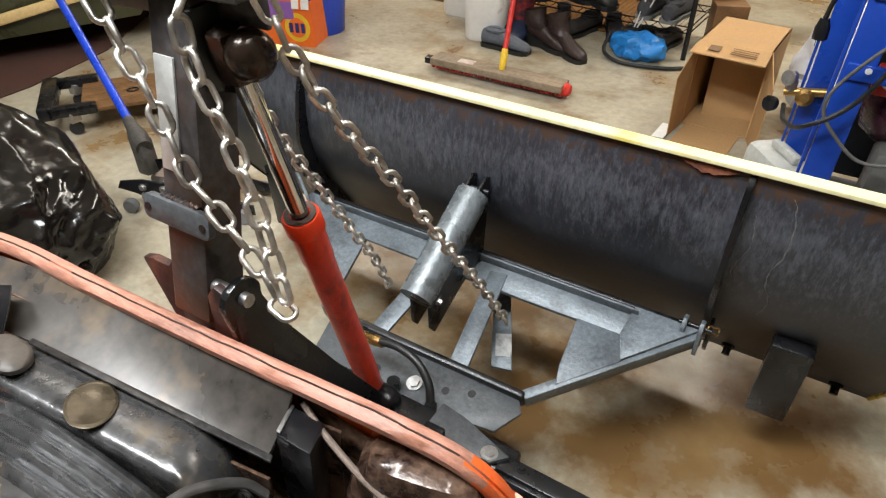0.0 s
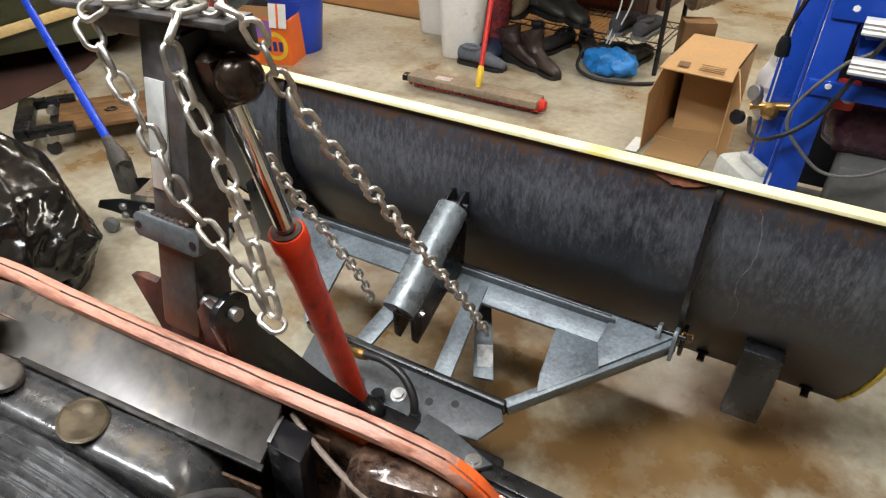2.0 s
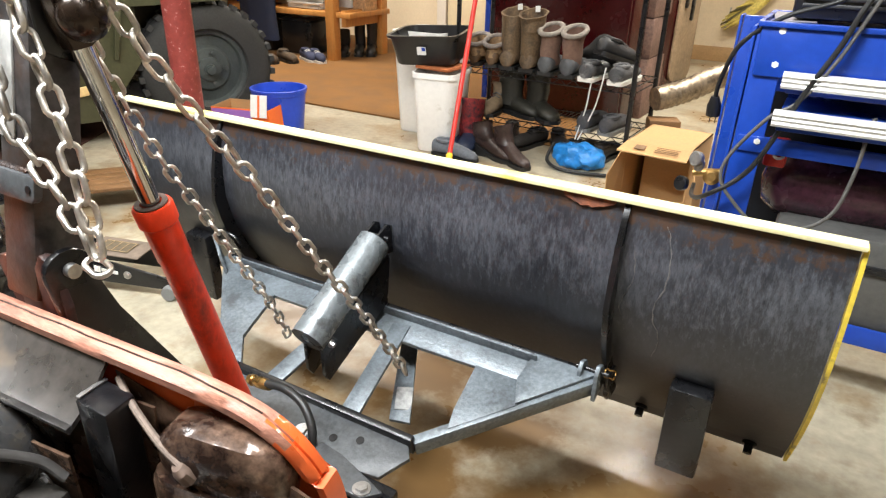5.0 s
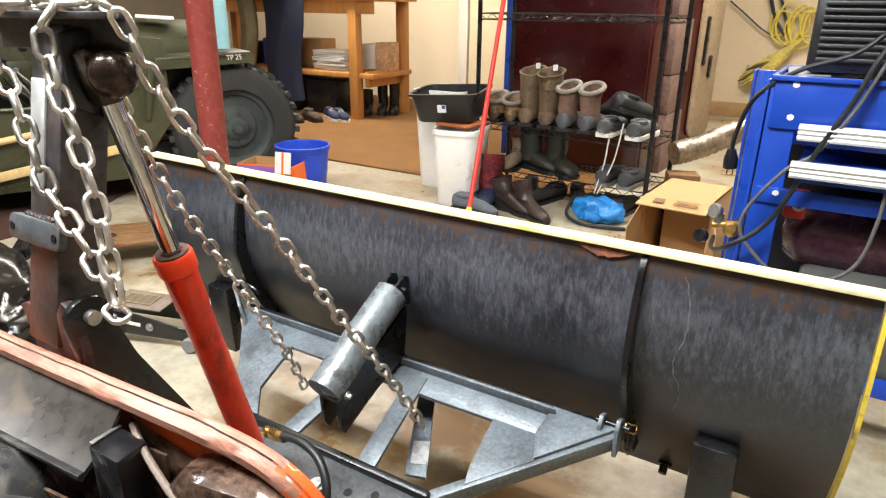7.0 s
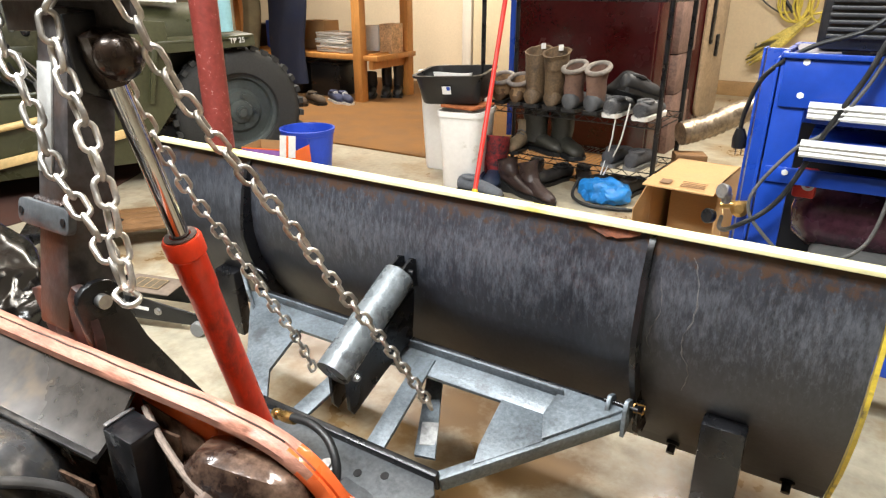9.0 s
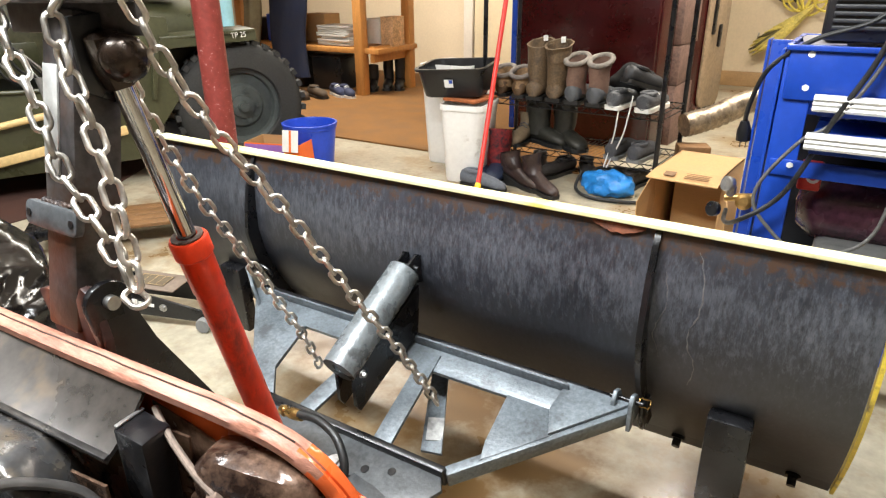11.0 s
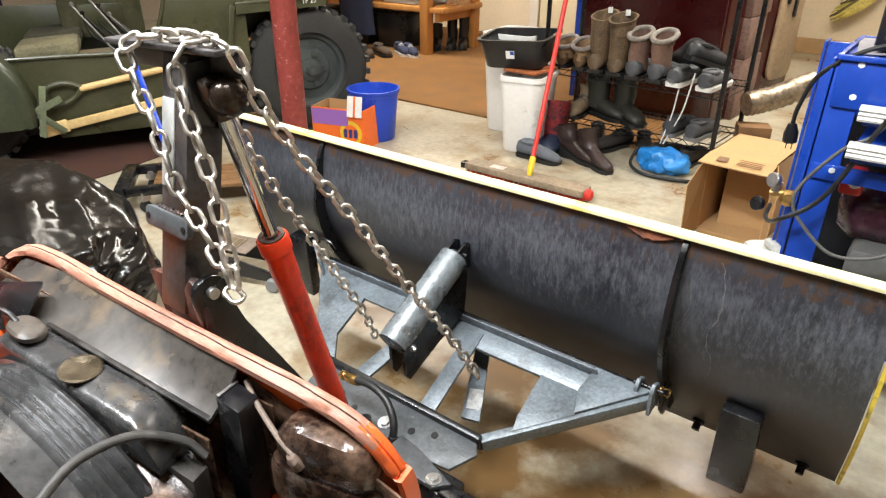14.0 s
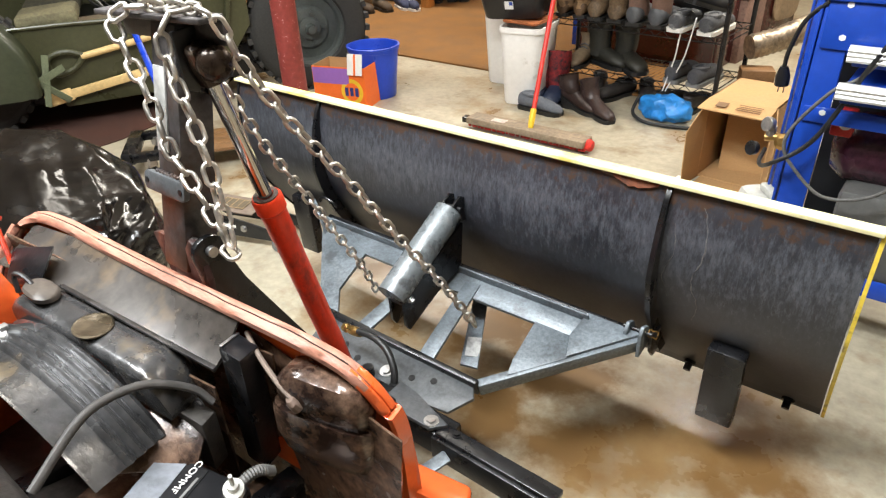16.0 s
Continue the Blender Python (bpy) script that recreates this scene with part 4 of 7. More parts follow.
def radiator():
    bm = B()
    rings = []
    for k in range(25):
        u = k / 24
        x = -0.29 + 0.575 * u
        drop = 0.075 * max(0.0, (u - 0.84) / 0.16) ** 2 + 0.03 * max(0.0, (0.08 - u) / 0.08) ** 2
        yc = -1.318 + 0.055 * u
        zt = 0.712 - drop
        ring = []
        for a in range(13):
            th = math.pi * a / 12
            ring.append((x, yc + 0.060 * math.cos(th), zt - 0.035 + 0.035 * math.sin(th) ** 0.6))
        ring += [(x, yc - 0.060, 0.60), (x, yc + 0.060, 0.60)]
        rings.append(ring)
    loft(bm, rings)
    tank = part("top_tank", bm, RADP, tractor, "greasy black radiator top tank", smooth=50)
    bm = B()
    n = 32
    lathe(bm, [(0.030, 0.0), (0.030, 0.012), (0.045, 0.013), (0.047, 0.026), (0.040, 0.033), (0.0, 0.034)], (-0.205, -1.315, 0.705), (0, 0, 1), n)
    for v in bm.verts:
        d = v.co - Vector((-0.205, -1.315, v.co.z))
        if d.length > 0.036:
            v.co += d.normalized() * 0.010 * math.cos(math.atan2(d.y, d.x) * 2)
    part("cap", bm, mat("dusty_cap", (0.085, 0.070, 0.058), 0.5, var=0.2), tank, "dusty grey radiator cap", smooth=50)
    bm = B()
    box(bm, (0.04, -1.292, 0.52), (0.62, 0.05, 0.16), rot=(0, 0, 5), bevel=0.004)
    part("core", bm, mat("dusty_fins", (0.03, 0.026, 0.022), 0.6, var=0.3, scale=40, bump=0.4), tractor, "dusty dark radiator core")
    bm = B()
    lathe(bm, [(0.050, 0.0), (0.050, 0.003), (0.045, 0.0055), (0.041, 0.0035), (0.0, 0.004)], (0.005, -1.302, 0.7125), (0, 0, 1), 36)
    part("disc", bm, mat("old_brass", (0.085, 0.066, 0.042), 0.28, metal=0.5, var=0.35, scale=20), tank, "old brass-coloured round label disc", smooth=50)
    bm = B()
    pipe(bm, spline([(-0.285, -1.345, 0.70), (-0.295, -1.335, 0.745), (-0.265, -1.325, 0.752), (-0.235, -1.32, 0.735)], 8), 0.007, 8)
    part("overflow_tube", bm, RUBBER, tank)
    bm = B()
    pipe(bm, spline([(-0.13, -1.345, 0.650), (-0.17, -1.40, 0.655), (-0.22, -1.46, 0.650), (-0.30, -1.53, 0.635), (-0.40, -1.62, 0.60)], 8), 0.028, 16)
    hose = part("radiator_hose", bm, RUBBER, tank, "black radiator hose")
    bm = B()
    lathe(bm, [(0.0285, -0.007), (0.0315, -0.007), (0.0315, 0.007), (0.0285, 0.007)], (-0.195, -1.43, 0.653), (-0.64, -0.77, 0.0), 24, caps=False)
    box(bm, (-0.192, -1.432, 0.686), (0.018, 0.02, 0.012), bevel=0.002)
    part("clamp", bm, BARE, hose, "steel hose clamp")


radiator()


def shroud():
    bm = B()
    rings = []
    ys = []
    y = -1.352
    for r in range(4):
        ys += [(y, 0.0), (y - 0.004, 0.009), (y - 0.012, 0.014), (y - 0.020, 0.008), (y - 0.025, 0.0)]
        y -= 0.029
    ys += [(-1.480, -0.002), (-1.530, -0.006), (-1.536, -0.012)]
    for k in range(33):
        th = radians(147 - 107 * k / 32)
        ring = []
        for yy, h in ys:
            ring.append((-0.050 + (0.40 + h) * math.cos(th), yy - 0.030 + 0.05 * k / 32, 0.30 + (0.385 + h) * math.sin(th)))
        for yy, h in reversed(ys):
            ring.append((-0.050 + 0.394 * math.cos(th), yy - 0.030 + 0.05 * k / 32, 0.30 + 0.379 * math.sin(th)))
        rings.append(ring)
    loft(bm, rings)
    part("fan_shroud", bm, RADP, tractor, "ribbed glossy black fan shroud", smooth=50)
    bm = B()
    pipe(bm, spline([(0.340, -1.235, 0.620), (0.300, -1.255, 0.655), (0.245, -1.325, 0.690), (0.215, -1.405, 0.695), (0.212, -1.48, 0.685), (0.235, -1.60, 0.635)], 8), 0.0095, 12)
    part("heater_hose", bm, mat("dusty_rubber", (0.05, 0.046, 0.043), 0.55, var=0.2), tractor, "grey rubber hose across the shroud")
    bm = B()
    box(bm, (0.388, -1.155, 0.576), (0.07, 0.07, 0.376), bevel=0.006)
    br = part("bracket", bm, BLACKP, tractor, "black sheet bracket")
    bm = B()
    box(bm, (0.357, -1.153, 0.766), (0.008, 0.064, 0.004), bevel=0.001)
    part("edge", bm, BARE, br, "bright worn edge")
    bm = B()
    rings = []
    for k, (s, z) in enumerate([(0.6, 0.50), (0.92, 0.53), (1.02, 0.58), (1.02, 0.650), (0.97, 0.668), (0.88, 0.668), (0.90, 0.705), (0.86, 0.738), (0.70, 0.765), (0.35, 0.780)]):
        rings.append([(0.606 + 0.128 * s * a, -1.098 + 0.062 * s * b + 0.015 * (1 - s) + 0.25 * 0.128 * s * a, z) for a, b in [(math.copysign(abs(math.cos(t)) ** 0.55, math.cos(t)), math.copysign(abs(math.sin(t)) ** 0.55, math.sin(t))) for t in [2 * math.pi * j / 24 for j in range(24)]]])
    loft(bm, rings)
    hb = part("headlight_bucket", bm, DIRTY, tractor, "rusty brown headlight bucket seen from behind", smooth=50)
    bm = B()
    lathe(bm, [(0.0, 0.0), (0.021, 0.0), (0.019, 0.02), (0.012, 0.03), (0.0, 0.032)], (0.556, -1.155, 0.690), (-0.4, -0.4, 0.8), 14)
    part("grommet", bm, mat("rusty_grommet", (0.12, 0.08, 0.06), 0.6, var=0.25), hb)
    bm = B()
    pipe(bm, spline([(0.548, -1.164, 0.712), (0.505, -1.160, 0.730), (0.43, -1.135, 0.750), (0.372, -1.107, 0.766)], 6), 0.0075, 10)
    part("loom", bm, mat("cloth_loom", (0.16, 0.12, 0.095), 0.8, var=0.2, fine=200, bump=0.3), hb, "brownish cloth wiring loom")
    bm = B()
    box(bm, (0.39, -1.405, 0.40), (0.24, 0.17, 0.22), rot=(0, 0, 14), bevel=0.01)
    bat = part("battery", bm, BLACKPL, tractor, "black battery with a pale label")
    bm = B()
    box(bm, (0.365, -1.405, 0.5115), (0.05, 0.15, 0.002), rot=(0, 0, 4))
    lb = part("label", bm, BLACKPL, bat, "black printed label")
    bm = B()
    box(bm, (0.305, -1.415, 0.5112), (0.070, 0.150, 0.0016), rot=(0, 0, 9))
    part("case_label", bm, mat("pale_battery_label", (0.17, 0.18, 0.20), 0.5, var=0.15, scale=30), bat, "pale grey battery label")
    lettering("COMMERCIAL", 0.0215, pose(0.358, -1.403, 0.5135, 0, 0, 274), PAPER, lb, "white block lettering")
    bm = B()
    box(bm, (0.382, -1.405, 0.5135), (0.006, 0.10, 0.0012), rot=(0, 0, 4))
    part("print", bm, GREYPL, lb)
    for x, y in ((0.465, -1.325),):
        bm = B()
        lathe(bm, [(0.0, 0.0), (0.026, 0.0), (0.025, 0.010), (0.015, 0.012), (0.014, 0.024), (0.006, 0.025), (0.005, 0.052), (0.0, 0.052)], (x, y, 0.509), (0, 0, 1), 16)
        part("terminal", bm, mat("lead_post", (0.55, 0.54, 0.50), 0.5, metal=0.3, var=0.2), bat, "lead battery post with a stud")
    bm = B()
    prism(bm, [(0.00, -1.60, 0.285), (0.80, -1.50, 0.285), (0.80, -1.16, 0.285), (0.00, -1.16, 0.285)], (0, 0, -1), 0.006, 0.002)
    part("battery_tray", bm, DIRTY, tractor, "rusty brown battery tray")
    bm = B()
    path = spline([(0.485, -1.215, 0.470), (0.470, -1.255, 0.500), (0.460, -1.310, 0.500), (0.450, -1.380, 0.470), (0.445, -1.44, 0.41)], 14)
    pipe(bm, path, lambda u: 0.0125 + 0.0014 * math.sin(u * 170), 12)
    part("corrugated_sleeve", bm, GREYRUB, tractor, "grey corrugated cable sleeve")
    bm = B()
    prism(bm, [(0.150, -1.330, 0.575), (0.338, -1.250, 0.590), (0.352, -1.335, 0.500), (0.180, -1.470, 0.485)], (0.1, -0.5, 0.85), 0.006, 0.002)
    guard = part("guard_plate", bm, DIRTY, tractor, "rusty brown guard plate beside the shroud")
    bolt(guard, (0.300, -1.285, 0.566), (0.1, -0.5, 0.85), 0.009, 0.010, BARE, "bolt")
    bm = B()
    beam(bm, (0.60, -1.050, 0.475), (0.94, -0.992, 0.475), 0.085, 0.035, bevel=0.012)
    part("grille_lip", bm, ORANGE, tractor, "orange lip under the grille shell", smooth=50)
    bm = B()
    box(bm, (-0.05, -1.84, 0.30), (0.44, 0.50, 0.30), bevel=0.05)
    part("engine", bm, mat("greasy_iron", (0.045, 0.038, 0.033), 0.5, var=0.4, scale=9, bump=0.3), tractor, "dark greasy engine block")
    bm = B()
    prism(bm, [(-0.46, -1.36, 0.60), (-0.44, -1.80, 0.56), (-0.44, -1.80, 0.12), (-0.46, -1.36, 0.12)], (1, 0, 0), 0.008, 0.003)
    part("inner_panel", bm, ORANGE, tractor, "orange inner panel beside the engine")
    bm = B()
    box(bm, (-0.12, -1.66, 0.20), (0.92, 0.74, 0.010), bevel=0.002)
    for x, z in ((0.30, 0.60), (0.33, 0.50), (0.27, 0.42)):
        bolt(tractor, (x, -1.246, z), (0, -1, 0), 0.010, 0.008, BARE, "bolt")
    part("splash_tray", bm, bpy.data.materials["greasy_iron"], tractor, "dark greasy tray under the radiator")
    bm = B()
    rings = []
    for k in range(13):
        u = k / 12
        a = max(0.0, (u - 0.55) / 0.45) * math.pi / 2
        x, z = (-0.95 + 0.50 * u / 0.55, 0.665 + 0.035 * u) if a == 0 else (-0.45 + 0.11 * math.sin(a), 0.684 - 0.13 * (1 - math.cos(a)))
        rings.append([(x, -1.315 - 0.02 * u - 0.25 * v + 0.05 * (x + 0.45), z + 0.020 * math.sin(math.pi * min(1, v * 1.3)) - 0.04 * v ** 2) for v in [j / 8 for j in range(9)]] + [(x, -1.580 - 0.02 * u, z - 0.06), (x + 0.02, -1.590 - 0.02 * u, 0.49)])
    loft(bm, rings, closed=False, caps=False)
    bmesh.ops.solidify(bm, geom=bm.faces[:], thickness=0.006)
    part("side_panel", bm, ORANGE, tractor, "glossy orange side panel", smooth=60)
    bm = B()
    rod(bm, (-0.44, -1.29, 0.70), (-0.52, -1.262, 0.80), 0.008, seg=12)
    lathe(bm, [(0.0, 0.0), (0.022, 0.002), (0.024, 0.008), (0.0, 0.012)], (-0.52, -1.262, 0.80), (-0.6, 0.2, 0.75), 16)
    part("pull_knob", bm, REDP, tractor, "red pull knob")
    bm = B()
    prism(bm, [(-0.46, -1.27, 0.72), (-0.30, -1.215, 0.765), (-0.26, -1.25, 0.765), (-0.26, -1.30, 0.70), (-0.42, -1.33, 0.66)], (0.2, 0.3, 1), 0.02, 0.004)
    part("hinge_bracket", bm, BLACKP, tractor, "black hood hinge bracket")


shroud()


def hitch():
    place(UNIT)
    t = thing("hitch_frame", (0.29, -0.85, 0.2), "black steel hitch frame on the tractor's nose", "hitch frame")
    head = [(0.357, -0.919 + 0.030 * math.cos(a), 0.745 + 0.026 * math.sin(a)) for a in [radians(-30 + 22 * k) for k in range(11)]]
    bm = B()
    prism(bm, head + [(0.357, -0.940, 0.690), (0.357, -0.895, 0.620), (0.357, -0.712, 0.310), (0.357, -0.690, 0.262), (0.357, -0.650, 0.262), (0.357, -0.677, 0.330), (0.357, -0.775, 0.500), (0.357, -0.868, 0.672)], (1, 0, 0), 0.011, 0.002)
    part("arm_plate", bm, BLACKP, t, "black profile-cut arm plate")
    bm = B()
    rod(bm, (0.300, -0.919, 0.746), (0.378, -0.919, 0.746), 0.009, seg=18)
    part("pivot_pin", bm, BARE, t, "worn steel pivot pin")
    worn = mat("worn_maroon_steel", (0.032, 0.011, 0.009), 0.55, var=0.35, scale=14, spot=(0.10, 0.035, 0.02), spot_amount=0.3, spot_scale=20)
    bm = B()
    prism(bm, [(0.115, -0.884, 0.684), (0.142, -0.884, 0.693), (0.176, -0.885, 0.690), (0.198, -0.885, 0.722), (0.226, -0.888, 0.716), (0.252, -0.890, 0.640), (0.252, -0.890, 0.480), (0.190, -0.887, 0.480), (0.150, -0.885, 0.600)], (0, 1, 0), 0.012, 0.002)
    part("ear", bm, worn, t, "worn maroon ear plate with a notched top")
    bm = B()
    prism(bm, [(0.322, -0.936, 0.742), (0.340, -0.937, 0.764), (0.354, -0.938, 0.760), (0.366, -0.938, 0.735), (0.373, -0.938, 0.700), (0.368, -0.936, 0.655), (0.340, -0.934, 0.560), (0.300, -0.932, 0.560), (0.318, -0.935, 0.690)], (0, 1, 0), 0.012, 0.002)
    part("ear", bm, worn, t, "worn maroon ear plate with bright cut edges")
    bm = B()
    box(bm, (0.280, -0.906, 0.610), (0.140, 0.020, 0.140), rot=(0, 0, -8), bevel=0.003)
    part("foot_plate", bm, worn, t, "worn maroon foot plate under the arm")
    bm = B()
    beam(bm, (0.20, -0.660, 0.262), (0.64, -0.660, 0.262), 0.056, 0.060, bevel=0.005)
    part("rail", bm, BLACKP, t, "black rail under the hood")
    bm = B()
    beam(bm, (0.615, -0.672, 0.292), (0.885, -0.676, 0.292), 0.034, 0.014, bevel=0.003)
    part("side_flange", bm, BLACKP, t, "black flat flange of the side bar")
    bm = B()
    beam(bm, (0.610, -0.690, 0.262), (0.86, -0.694, 0.262), 0.012, 0.055, bevel=0.003)
    part("side_bar", bm, BLACKP, t, "black upright web of the side bar")
    bm = B()
    rod(bm, (0.330, -0.585, 0.175), (0.330, -0.585, 0.250), 0.014, seg=18)
    beam(bm, (0.330, -0.665, 0.215), (0.330, -0.560, 0.195), 0.060, 0.016, bevel=0.002)
    part("king_pin", bm, BLACKP, t, "black king pin holding the plough frame")
    bm = B()
    prism(bm, [(0.470, -0.620, 0.296), (0.520, -0.628, 0.296), (0.630, -0.662, 0.296), (0.604, -0.690, 0.296), (0.470, -0.690, 0.296)], (0, 0, 1), 0.010, 0.002)
    part("corner_plate", bm, HITCHP, t, "grey-black bolted corner plate")
    bolt(t, (0.596, -0.674, 0.306), (0, 0, 1), 0.0105, 0.008, BARE, "bolt", "bright zinc bolt head")
    bolt(t, (0.655, -0.668, 0.299), (0, 0, 1), 0.0065, 0.006, BLACKP, "stud")
    bm = B()
    beam(bm, (0.655, -0.700, 0.270), (0.610, -0.790, 0.235), 0.030, 0.006, bevel=0.002)
    part("brace", bm, FRAMEP, t, "short grey brace")
    place(BODY)


hitch()


def running_gear():
    place(moved((0.08, -1.80), (0.27, -1.27), 0, 0.68))
    bm = B()
    beam(bm, (-0.62, -1.80, 0.30), (0.78, -1.80, 0.30), 0.09, 0.09, bevel=0.01)
    part("front_axle", bm, BLACKP, tractor, "black front axle beam")
    bm = B()
    for x in (-0.15, 0.31):
        beam(bm, (x, -2.6, 0.42), (x, -0.80, 0.36), 0.05, 0.12, bevel=0.006)
    part("chassis_rail", bm, BLACKP, tractor, "black chassis rails")
    for x, s in ((-0.68, -1), (0.84, 1)):
        bm = B()
        lathe(bm, [(0.15, -0.07), (0.27, -0.08), (0.295, -0.05), (0.30, 0.0), (0.295, 0.05), (0.27, 0.08), (0.15, 0.07)], (x, -1.80, 0.30), (1, 0, 0), 36, caps=False)
        w = part("wheel", bm, TYRE, tractor, "ribbed black front tyre")
        bm = B()
        lathe(bm, [(0.0, 0.03), (0.05, 0.03), (0.07, 0.0), (0.14, -0.01), (0.155, 0.05), (0.15, -0.05), (0.0, -0.04)], (x, -1.80, 0.30), (s, 0, 0), 24)
        part("rim", bm, ORANGE, w)


running_gear()


place()


# ---- things behind the plough ----
def bucket():
    t = thing("bucket", (-1.80, 1.10, 0), "blue plastic bucket on the concrete floor", "bucket")
    bm = B()
    lathe(bm, [(0.0, 0.004), (0.128, 0.0), (0.130, 0.006), (0.160, 0.300), (0.166, 0.302), (0.168, 0.322), (0.172, 0.324), (0.172, 0.334), (0.160, 0.335), (0.155, 0.32), (0.125, 0.015), (0.0, 0.012)], (-1.80, 1.10, 0), (0, 0, 1), 40)
    part("shell", bm, mat("blue_plastic", (0.015, 0.06, 0.50), 0.35, var=0.05), t, smooth=40)


place(moved((-1.800, 1.100), (-1.420, 1.337), -2.3, 0.819, 0.805))
bucket()
place()


def detergent_box():
    t = thing("detergent_carton", (-1.88, 0.98, 0), "open orange and purple detergent carton", "carton")
    m = pose(-1.90, 0.93, 0, 0, 0, 20)
    w, d, h = 0.36, 0.22, 0.24

    def wall(c, s, mi):
        bm = B()
        box(bm, None, s, m=m @ Matrix.Translation(c), mi=0)
        return bm
    part("front", wall((0, -d / 2, h / 2), (w, 0.005, h), 0), ORANGEBOX, t, "orange printed carton front")
    part("side", wall((w / 2, 0, h / 2), (0.005, d, h), 0), ORANGEBOX, t)
    part("side", wall((-w / 2, 0, h / 2), (0.005, d, h), 0), CARD, t)
    part("back", wall((0, d / 2, h / 2), (w, 0.005, h), 0), CARD, t, "bare cardboard inside of the back")
    part("base", wall((0, 0, 0.004), (w, d, 0.006), 0), CARD, t)
    part("band", wall((-0.05, -d / 2 - 0.004, h * 0.78), (w * 0.70, 0.003, h * 0.38), 0), PURPLEBOX, t, "purple printed band")
    bm = B()
    box(bm, None, (0.10, 0.004, 0.12), m=m @ pose(w / 2 - 0.055, -d / 2 - 0.004, h + 0.02, -12, 0, 0))
    part("flap", bm, PAPER, t, "white torn flap")
    bm = B()
    box(bm, None, (0.012, 0.005, 0.12), m=m @ pose(w / 2 - 0.055, -d / 2 - 0.0075, h + 0.02, -12, 0, 0))
    part("stripe", bm, ORANGEBOX, t)
    for r, y, col in ((0.075, 0.0045, YELPL), (0.052, 0.0065, ORANGEBOX)):
        bm = B()
        rod(bm, m @ Vector((0.09, -d / 2 - 0.001, 0.10)), m @ Vector((0.09, -d / 2 - y, 0.10)), r, seg=28)
        part("emblem", bm, col, t)
    bm = B()
    for k in range(3):
        box(bm, None, (0.022, 0.002, 0.05), m=m @ Matrix.Translation((0.055 + 0.035 * k, -d / 2 - 0.0085, 0.10)))
    part("lettering", bm, mat("navy_ink", (0.02, 0.03, 0.18), 0.5), t, "blocks of dark blue lettering")


place(moved((-1.900, 0.930), (-1.459, 1.163), -2.6, 0.82, 0.87))
detergent_box()
place()


def column():
    t = thing("steel_column", (-1.36, 0.24, 0), "maroon painted steel column", "column")
    bm = B()
    rod(bm, (-1.36, 0.24, 0.0), (-1.36, 0.24, H), 0.056, seg=32)
    part("shaft", bm, REDWORN, t)
    part("base_plate", box(B(), (-1.36, 0.24, 0.006), (0.2, 0.2, 0.012), bevel=0.002), REDWORN, t)


place(moved((-1.360, 0.240), (-0.989, 0.441), 0.0, 0.837, 1.0))
column()
place()


def bins():
    def bin_(c, w, d, h, rot, label, lip=0.02, taper=0.82, mat_=WHITEP):
        t = thing("waste_bin", (c[0], c[1], 0), label, "waste bin", "waste bins", rot=rot)
        m = pose(c[0], c[1], 0, 0, 0, rot)
        bm = B()
        rings = []
        for s, z, inn in ((taper * 0.96, 0, 0), (taper, 0.01, 0), (0.98, h - 0.03, 0), (1.03, h - 0.03, 0), (1.03, h, 0), (0.97, h, 0), (taper * 0.95, 0.02, 0)):
            rings.append([m @ Vector((x, y, z)) for x, y in roundrect(0, 0, w * s, d * s, 0.05 * s)])
        loft(bm, rings)
        part("shell", bm, mat_, t, smooth=40)
        return t
    a = bin_((-0.80, 1.42), 0.25, 0.33, 0.45, 12, "white plastic waste bin under a black tub")
    bin_((-1.08, 1.72), 0.34, 0.36, 0.62, 5, "tall white plastic waste bin")
    t = thing("dish_tub", (-0.87, 1.46, 0.47), "black plastic dish tub lying on a bin", "tub")
    m = pose(-0.90, 1.47, 0.485, 4, -3, 14)
    bm = B()
    rings = []
    for s, z in ((0.80, 0), (0.84, 0.008), (0.97, 0.15), (1.05, 0.152), (1.06, 0.165), (0.96, 0.165), (0.80, 0.012)):
        rings.append([m @ Vector((x, y, z)) for x, y in roundrect(0, 0, 0.40 * s, 0.34 * s, 0.06 * s)])
    loft(bm, rings)
    part("shell", bm, BLACKPL, t, smooth=40)
    bm = B()
    box(bm, None, (0.05, 0.002, 0.045), m=m @ pose(0.0, -0.168, 0.085, 8, 0, 0))
    lb = part("label", bm, PAPER, t, "white and blue price label")
    bm = B()
    box(bm, None, (0.02, 0.002, 0.02), m=m @ pose(0.012, -0.1705, 0.095, 8, 0, 0))
    part("print", bm, BLUEP, lb)
    bm = B()
    jitter(box(bm, (-0.81, 1.44, 0.462), (0.21, 0.25, 0.02), bevel=0.008), 0.008, 15)
    solo("rag", bm, mat("rust_rag", (0.34, 0.10, 0.03), 0.9, var=0.2), "rust-coloured rag over the bin rim", "rag")


place(moved((-0.865, 1.450), (-0.742, 1.732), -2.1, 0.883, 0.854))
bins()
place()


